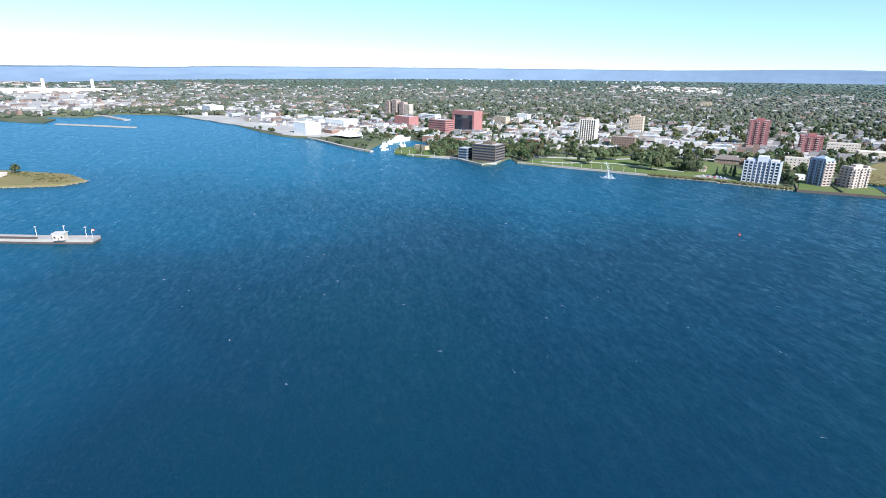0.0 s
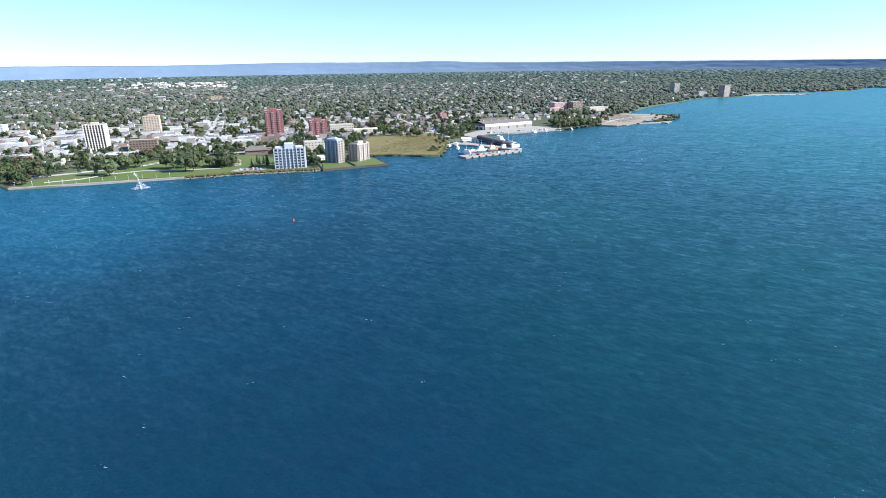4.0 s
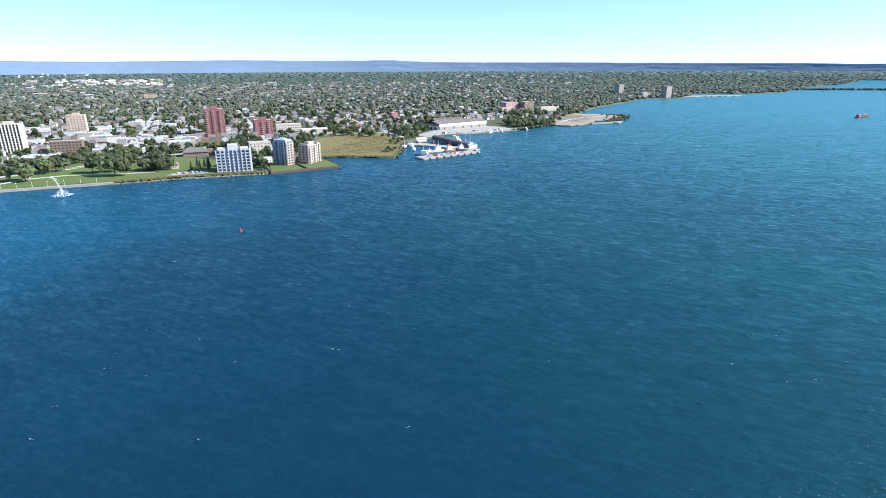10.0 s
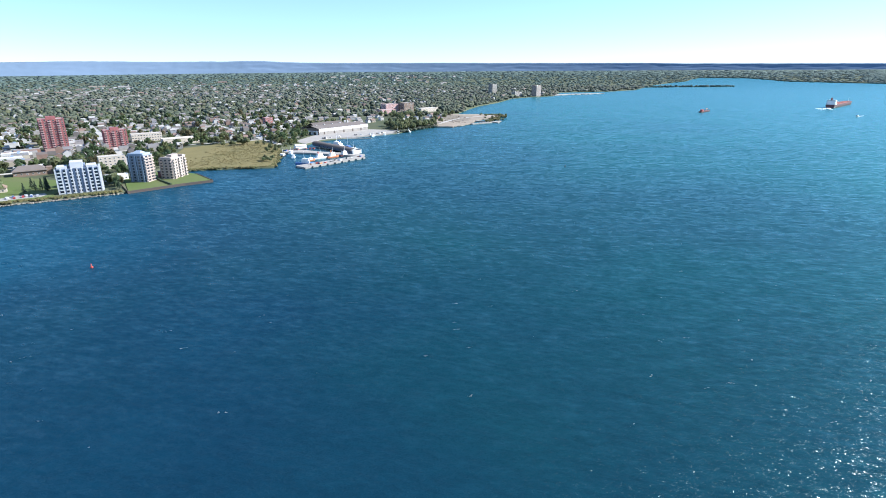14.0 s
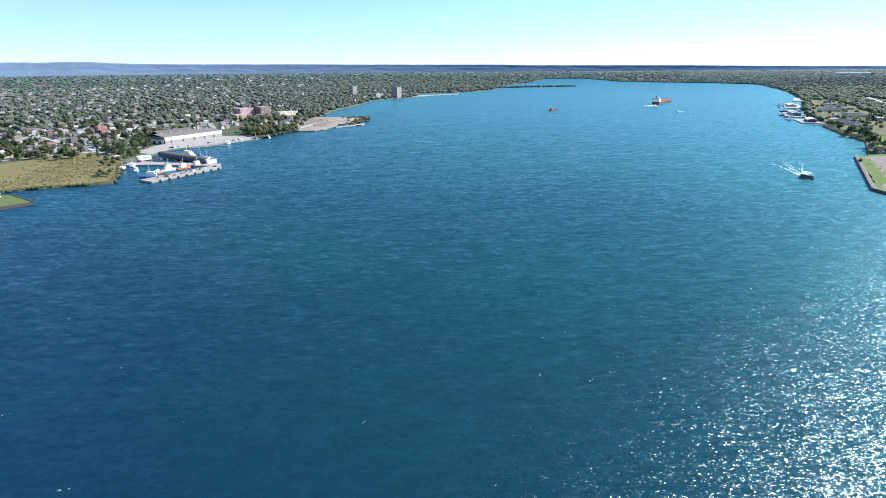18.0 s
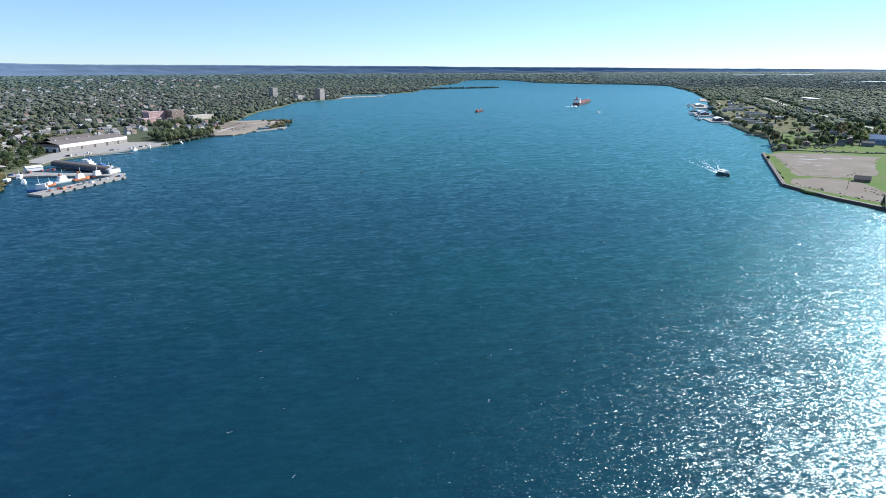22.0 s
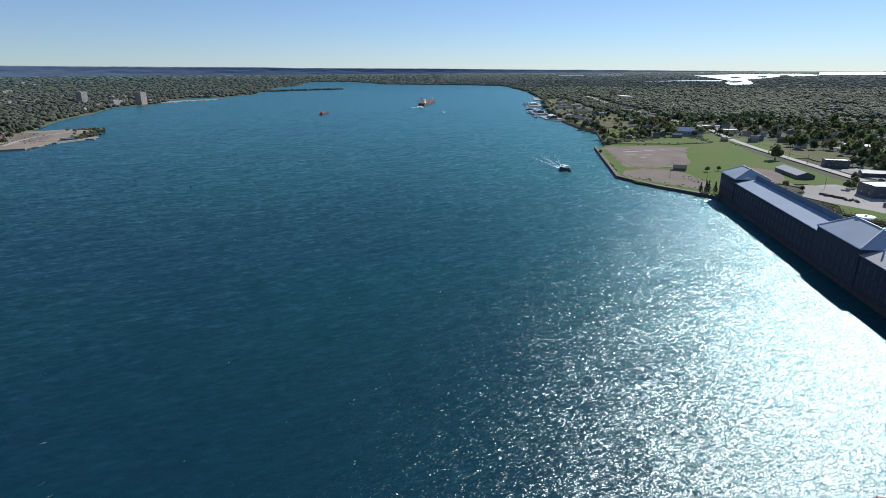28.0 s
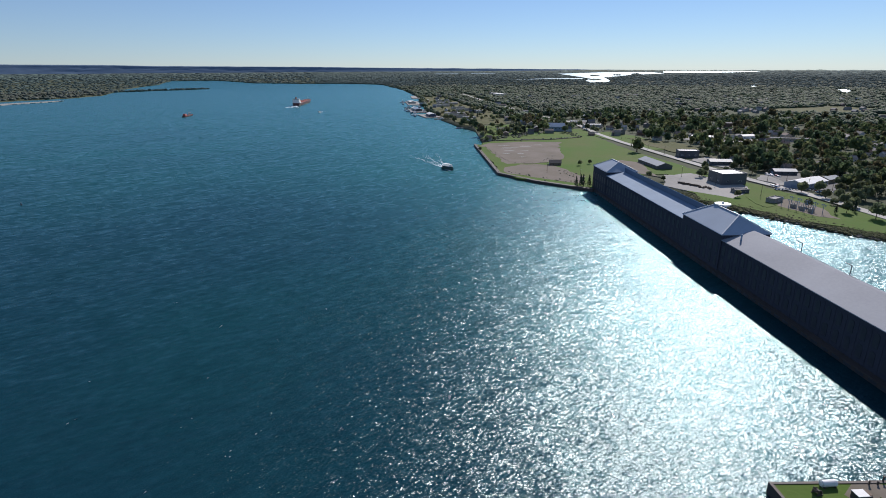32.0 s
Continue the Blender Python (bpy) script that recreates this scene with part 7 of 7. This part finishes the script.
for x, y, w, d, wall, roof in ((1186, 752, 44, 16, NAVY, WHITE), (1325, 866, 54, 18, STEELWALL, METALROOF), (1360, 895, 24, 14, CREAM, WHITE), (1620, 1052, 60, 20, CREAM, WHITE)):
    shed("boat_shed", "long boat shed standing on the waterfront dock", x, y, 38, w, d, 5, 2.5, wall, roof)
block("store", "wide white-roofed store among the southern trees", 2205, 975, 40, 130, 36, 9, 1, CREAM, roof=WHITE, pitch=12, win=(4, 2))
for k, (x, y) in enumerate(((1180, 792), (1205, 808), (1262, 850), (1300, 880), (1345, 916), (1420, 950), (1560, 1050), (1640, 1100))):
    vessel("work_boat", "moored work boat beside the broad dock", x, y, 38 + 90 * (k % 2), 14 + 4 * (k % 3), 5, (NAVY, WHITE, BLACKPAINT)[k % 3], WHITE, 1 + k % 2, 7)

# Small things on the grassy pier and the sea wall
e = thing("storage_tank", 162, 93.4, 3.2, -60, "white rounded storage tank on dark skids on the pier", "tank")
bm = bmesh.new()
cylinder(bm, 0, 0, -2.2, 2.2, 0.9, 0.9, 16)
bmesh.ops.rotate(bm, verts=bm.verts, matrix=Matrix.Rotation(radians(90), 3, "Y"))
bmesh.ops.translate(bm, verts=bm.verts, vec=(0, 0, 0.95))
bmesh.ops.bevel(bm, geom=[g for g in bm.edges if abs(g.verts[0].co.x - g.verts[1].co.x) < 0.01], offset=0.25, segments=2, affect="EDGES")
part("tank", bm, WHITE, e)
for x in (-1.5, 1.5):
    part("skid", boxes((x - 0.15, x + 0.15, -1.0, 1.0, 0, 0.45)), STEEL_DARK, e)
e = thing("winch", 157.6, 96.3, 3.2, -50, "rusted mooring winch on the grassy pier", "winch")
for y in (-0.8, 0.8):
    part("side_frame", boxes((-1.0, 1.0, y - 0.1, y + 0.1, 0, 0.25), (-0.7, -0.4, y - 0.1, y + 0.1, 0.25, 1.7), (0.3, 0.6, y - 0.1, y + 0.1, 0.25, 1.1)), STEEL_DARK, e)
bm = bmesh.new()
cylinder(bm, 0, 0, -0.7, 0.7, 0.45, 0.45, 12)
cylinder(bm, 0, 0, -0.7, -0.62, 0.7, 0.7, 12)
cylinder(bm, 0, 0, 0.62, 0.7, 0.7, 0.7, 12)
bmesh.ops.rotate(bm, verts=bm.verts, matrix=Matrix.Rotation(radians(90), 3, "X"))
bmesh.ops.translate(bm, verts=bm.verts, vec=(0, 0, 0.85))
part("drum", bm, STEEL_DARK, e)
part("seat", boxes((-1.1, -0.75, -0.5, 0.5, 0.8, 0.95), (-1.2, -1.08, -0.5, 0.5, 0.95, 1.6)), STEEL_DARK, e)
e = thing("work_hut", 160.2, 86.6, 3.2, -60, "low dark hut with a pale roof on the pier", "hut")
part("wall", boxes((-1.9, 1.9, -1.2, 1.2, 0, 1.9)), BLACKPAINT, e)
part("roof", boxes((-2.0, 1.1, -1.3, 1.3, 1.9, 2.05)), WHITE, e)
part("hatch", boxes((1.2, 2.0, -1.0, 1.0, 1.9, 2.02)), BROWN, e)
for x, y, h in ((167.4, 83.6, 1.2), (168.5, 81.5, 1.0), (170.4, 80.0, 1.6)):
    e = thing("bollard", x, y, 3.2, 0, "dark steel mooring bollard on the grassy pier", "bollard", "pier bollards")
    part("post", cylinder(bmesh.new(), 0, 0, 0, h, 0.24, 0.2, 10), STEEL_DARK, e)
    part("cap", cylinder(bmesh.new(), 0, 0, h, h + 0.15, 0.34, 0.3, 10), STEEL_DARK, e)
for k in range(14):
    x, y = 559 + k * 14.2, 339 + k * 8.15
    e = thing("bollard", x, y, 2.6, 0, "dark steel mooring bollard on the sea wall", "bollard", "sea wall bollards")
    part("post", cylinder(bmesh.new(), 0, 0, 0, 0.8, 0.3, 0.24, 10), STEEL_DARK, e)
    part("cap", cylinder(bmesh.new(), 0, 0, 0.8, 1.0, 0.4, 0.36, 10), STEEL_DARK, e)
PUDDLE = water_material("puddle_water", ((0.2, (0.1, 0.1, 0.09)), (0.6, (0.12, 0.11, 0.1))), 0.05, 0.3, 0.08, (1, 0.96, 0.9), 0.6)
for x, y, a, b in ((742, 392, 15, 2), (700, 362, 6, 1.6), (768, 378, 11, 1.6), (716, 384, 9, 1.2), (690, 378, 7, 0.9), (728, 366, 8, 0.8), (760, 408, 10, 1.0), (672, 350, 5, 0.8), (790, 366, 8, 0.9)):
    bm = bmesh.new()
    ring = [(a * math.cos(t * 0.52) * (0.8 + 0.2 * math.sin(t * 2.1)), b * math.sin(t * 0.52)) for t in range(12)]
    bm.faces.new([bm.verts.new((x + 0.5 * u + 0.87 * v, y - 0.87 * u + 0.5 * v, 2.42)) for u, v in ring])
    piece("puddle", bm, PUDDLE, "shallow puddle on the bare lot", "", "structure")

# Stores on the tug dock
r3 = random.Random(21)
for k in range(16):
    t = r3.random()
    e = thing("dock_crate", -36 + 62 * t + r3.uniform(-3, 3), 730 + 50 * t + r3.uniform(-3, 3), 2.0, r3.uniform(0, 90), "crate or gear stored on the tug dock", "crate", "dock stores")
    w, h = r3.uniform(0.8, 2.4), r3.uniform(0.8, 2.2)
    part("body", boxes((-w, w, -0.9, 0.9, 0.12, h), (-w * 0.8, w * 0.8, -0.8, 0.8, 0, 0.12)), (ORANGE, WHITE, BLUEPAINT, REDPAINT, STEELWALL)[k % 5], e)
    part("lid", boxes((-w - 0.05, w + 0.05, -0.95, 0.95, h, h + 0.12)), (STEELWALL, GREYROOF)[k % 2], e)


for k in range(34):
    t, near = r3.random(), k % 2
    x, y = (-72 + 50 * t, 862 + 14 * t) if near else (-20 + 120 * t, 985 + 62 * t)
    e = thing("dock_crate", x + r3.uniform(-4, 4), y + r3.uniform(-4, 4), 1.9 if near else 2.2, r3.uniform(0, 180), "stack of gear under a cover on the wharf", "crate", "wharf stores")
    w, h = r3.uniform(1.0, 3.0), r3.uniform(0.9, 2.4)
    part("body", boxes((-w, w, -1.1, 1.1, 0, h)), (WHITE, STEELWALL, BLACKPAINT, REDPAINT, CREAM, BLUEPAINT)[k % 6], e)
    part("cover", boxes((-w - 0.06, w + 0.06, -1.16, 1.16, h, h + 0.15)), (GREYROOF, DARKROOF)[k % 2], e)


# Crowded lots of parked cars by the western shops
def car_field(count, corners, seed):
    r4 = random.Random(seed)
    (x0, y0), (x1, y1), (x2, y2) = corners
    verts, faces = [], []
    rows = 9
    yaw = math.atan2(y1 - y0, x1 - x0) + math.pi / 2
    c, s = math.cos(yaw), math.sin(yaw)
    for k in range(count):
        u, v = round(r4.random() * 40) / 40, round(r4.random() * rows) / rows
        x, y = x0 + (x1 - x0) * u + (x2 - x0) * v, y0 + (y1 - y0) * u + (y2 - y0) * v
        if not clear(x, y, 1):
            continue
        i = len(verts)
        for w, l, z in ((0.9, 2.2, 2.2), (0.9, 2.2, 3.0), (0.75, 1.2, 3.6)):
            verts += [(x + a * l * c - b * w * s, y + a * l * s + b * w * c, z) for a, b in ((-1, -1), (1, -1), (1, 1), (-1, 1))]
        for j in (0, 4):
            faces += [(i + j + q, i + j + (q + 1) % 4, i + j + 4 + (q + 1) % 4, i + j + 4 + q) for q in range(4)]
        faces.append((i + 8, i + 9, i + 10, i + 11))
    stuff_mesh("parked_cars", np.array(verts), faces, [FARCAR], "crowded rows of small parked cars", "cars")


FARCAR = palette("far_car_paint", [(0.7, 0.7, 0.72), (0.06, 0.065, 0.07), (0.35, 0.36, 0.38), (0.3, 0.05, 0.05), (0.08, 0.12, 0.25), (0.5, 0.5, 0.5)], 0.4)
car_field(110, [(-1010, 585), (-930, 600), (-1020, 630)], 12)
car_field(320, [(-1062, 595), (-975, 632), (-1180, 690)], 3)
car_field(160, [(-1190, 430), (-1120, 448), (-1310, 505)], 4)
car_field(130, [(-190, 1016), (-84, 1046), (-205, 1050)], 6)
car_field(80, [(-350, 996), (-290, 1018), (-370, 1040)], 7)
car_field(110, [(-560, 838), (-470, 870), (-590, 905)], 8)
car_field(90, [(-700, 712), (-640, 735), (-740, 790)], 5)
car_field(46, [(596, 76), (622, 36), (606, 82)], 10)
car_field(26, [(664, 84), (690, 66), (650, 70)], 11)
car_field(10, [(-300, 614), (-276, 624), (-302, 624)], 9)


# Lamps of the promenade, more boats of the marina and a house by the park shore
lamp = thing("lamp_post", 0, 0, -500, 0, "short white lamp post on the riverside promenade", "lamp post", "promenade lamps")
part("pole", cylinder(bmesh.new(), 0, 0, 0, 4.2, 0.1, 0.07, 7), WHITE, lamp)
part("lamp_head", cylinder(bmesh.new(), 0, 0, 4.2, 4.8, 0.16, 0.34, 8), WHITE, lamp)
line = [(-490, 517), (-463, 529), (-396, 557), (-347, 578)]
for (xa, ya), (xb, yb) in zip(line, line[1:]):
    k = max(2, int(math.hypot(xb - xa, yb - ya) / 11))
    for i in range(k):
        copy_thing(lamp, pose(xa + (xb - xa) * i / k, ya + (yb - ya) * i / k, 2.2))
for x, y in ((-629, 436), (-612, 445), (-596, 455), (-640, 430), (-655, 428), (-668, 430)):
    copy_thing(lamp, pose(x, y, 2.2))
for o in (*lamp.children_recursive, lamp):
    bpy.data.objects.remove(o)
for k, (x, y) in enumerate(((-716, 446), (-726, 456), (-704, 474), (-738, 466), (-746, 478), (-694, 436), (-730, 490), (-712, 484))):
    vessel("yacht", "white motor yacht berthed in the marina basin", x, y, 35 + 40 * (k % 4), 8 + 2 * (k % 3), 3.2, WHITE, WHITE, 1, 4 + k % 3)
villa = thing("shore_house", -324, 653, 1.8, 23, "cream house with a brown hipped roof on the park shore", "house")
part("wall", boxes((-8, 8, -6, 6, -1, 4.5)), CREAM, villa)
bm = bmesh.new()
hip(bm, -8, 8, -6, 6, 4.5, 8.5, 5, 0.7)
part("roof", bm, BROWN, villa)
part("chimney", boxes((3, 4, 1, 2, 5, 9.5)), BROWN, villa)
part("door", boxes((-0.6, 0.6, -6.08, -6.01, 0, 2.2)), BROWN, villa)
for x in (-5, -2.6, 2.6, 5):
    part("window", window_mesh(1.6, 1.6, WHITE), None, villa).matrix_local = pose(x, -6.01, 1.2)

# Boulders and low bushes on the southern lots
bank("lot_bushes", [(566, 330), (548, 296), (536, 254), (560, 258), (600, 280)], 46, 10, (0.5, 1.3), LEAF_FAR, "low dark bushes on the gravel strip", "shrubs", 2.4)
bank("lot_boulders", [(742, 430), (660, 378), (628, 346), (640, 318), (700, 316)], 70, 5, (0.4, 1.0), ROCK, "boulders and rubble round the bare lot", "rocks", 2.3)
bank("field_bushes", [(800, 452), (862, 372), (910, 338), (980, 372)], 90, 9, (0.8, 2.2), WOODLAND, "bushes along the low wall of the field", "shrubs", 2.4)
bank("tent_bushes", [(-880, 424), (-832, 426), (-790, 440), (-762, 450)], 60, 9, (1.0, 2.4), LEAF, "low bushes in front of the tent pavilion", "shrubs", 1.9)
bank("pier_grass", [(152, 96), (120, 74), (140, 50), (158, 88)], 320, 9, (0.1, 0.35), GRASS, "rough tufts on the grassy pier", "grass", 3.2, 0.6)
patch("pier_paving", [(160, 90), (165.5, 88), (181, 58), (156, 54), (148, 74)], EARTH, "bare worn ground on the grassy pier", 3.21, 0.3, ragged=0.8)
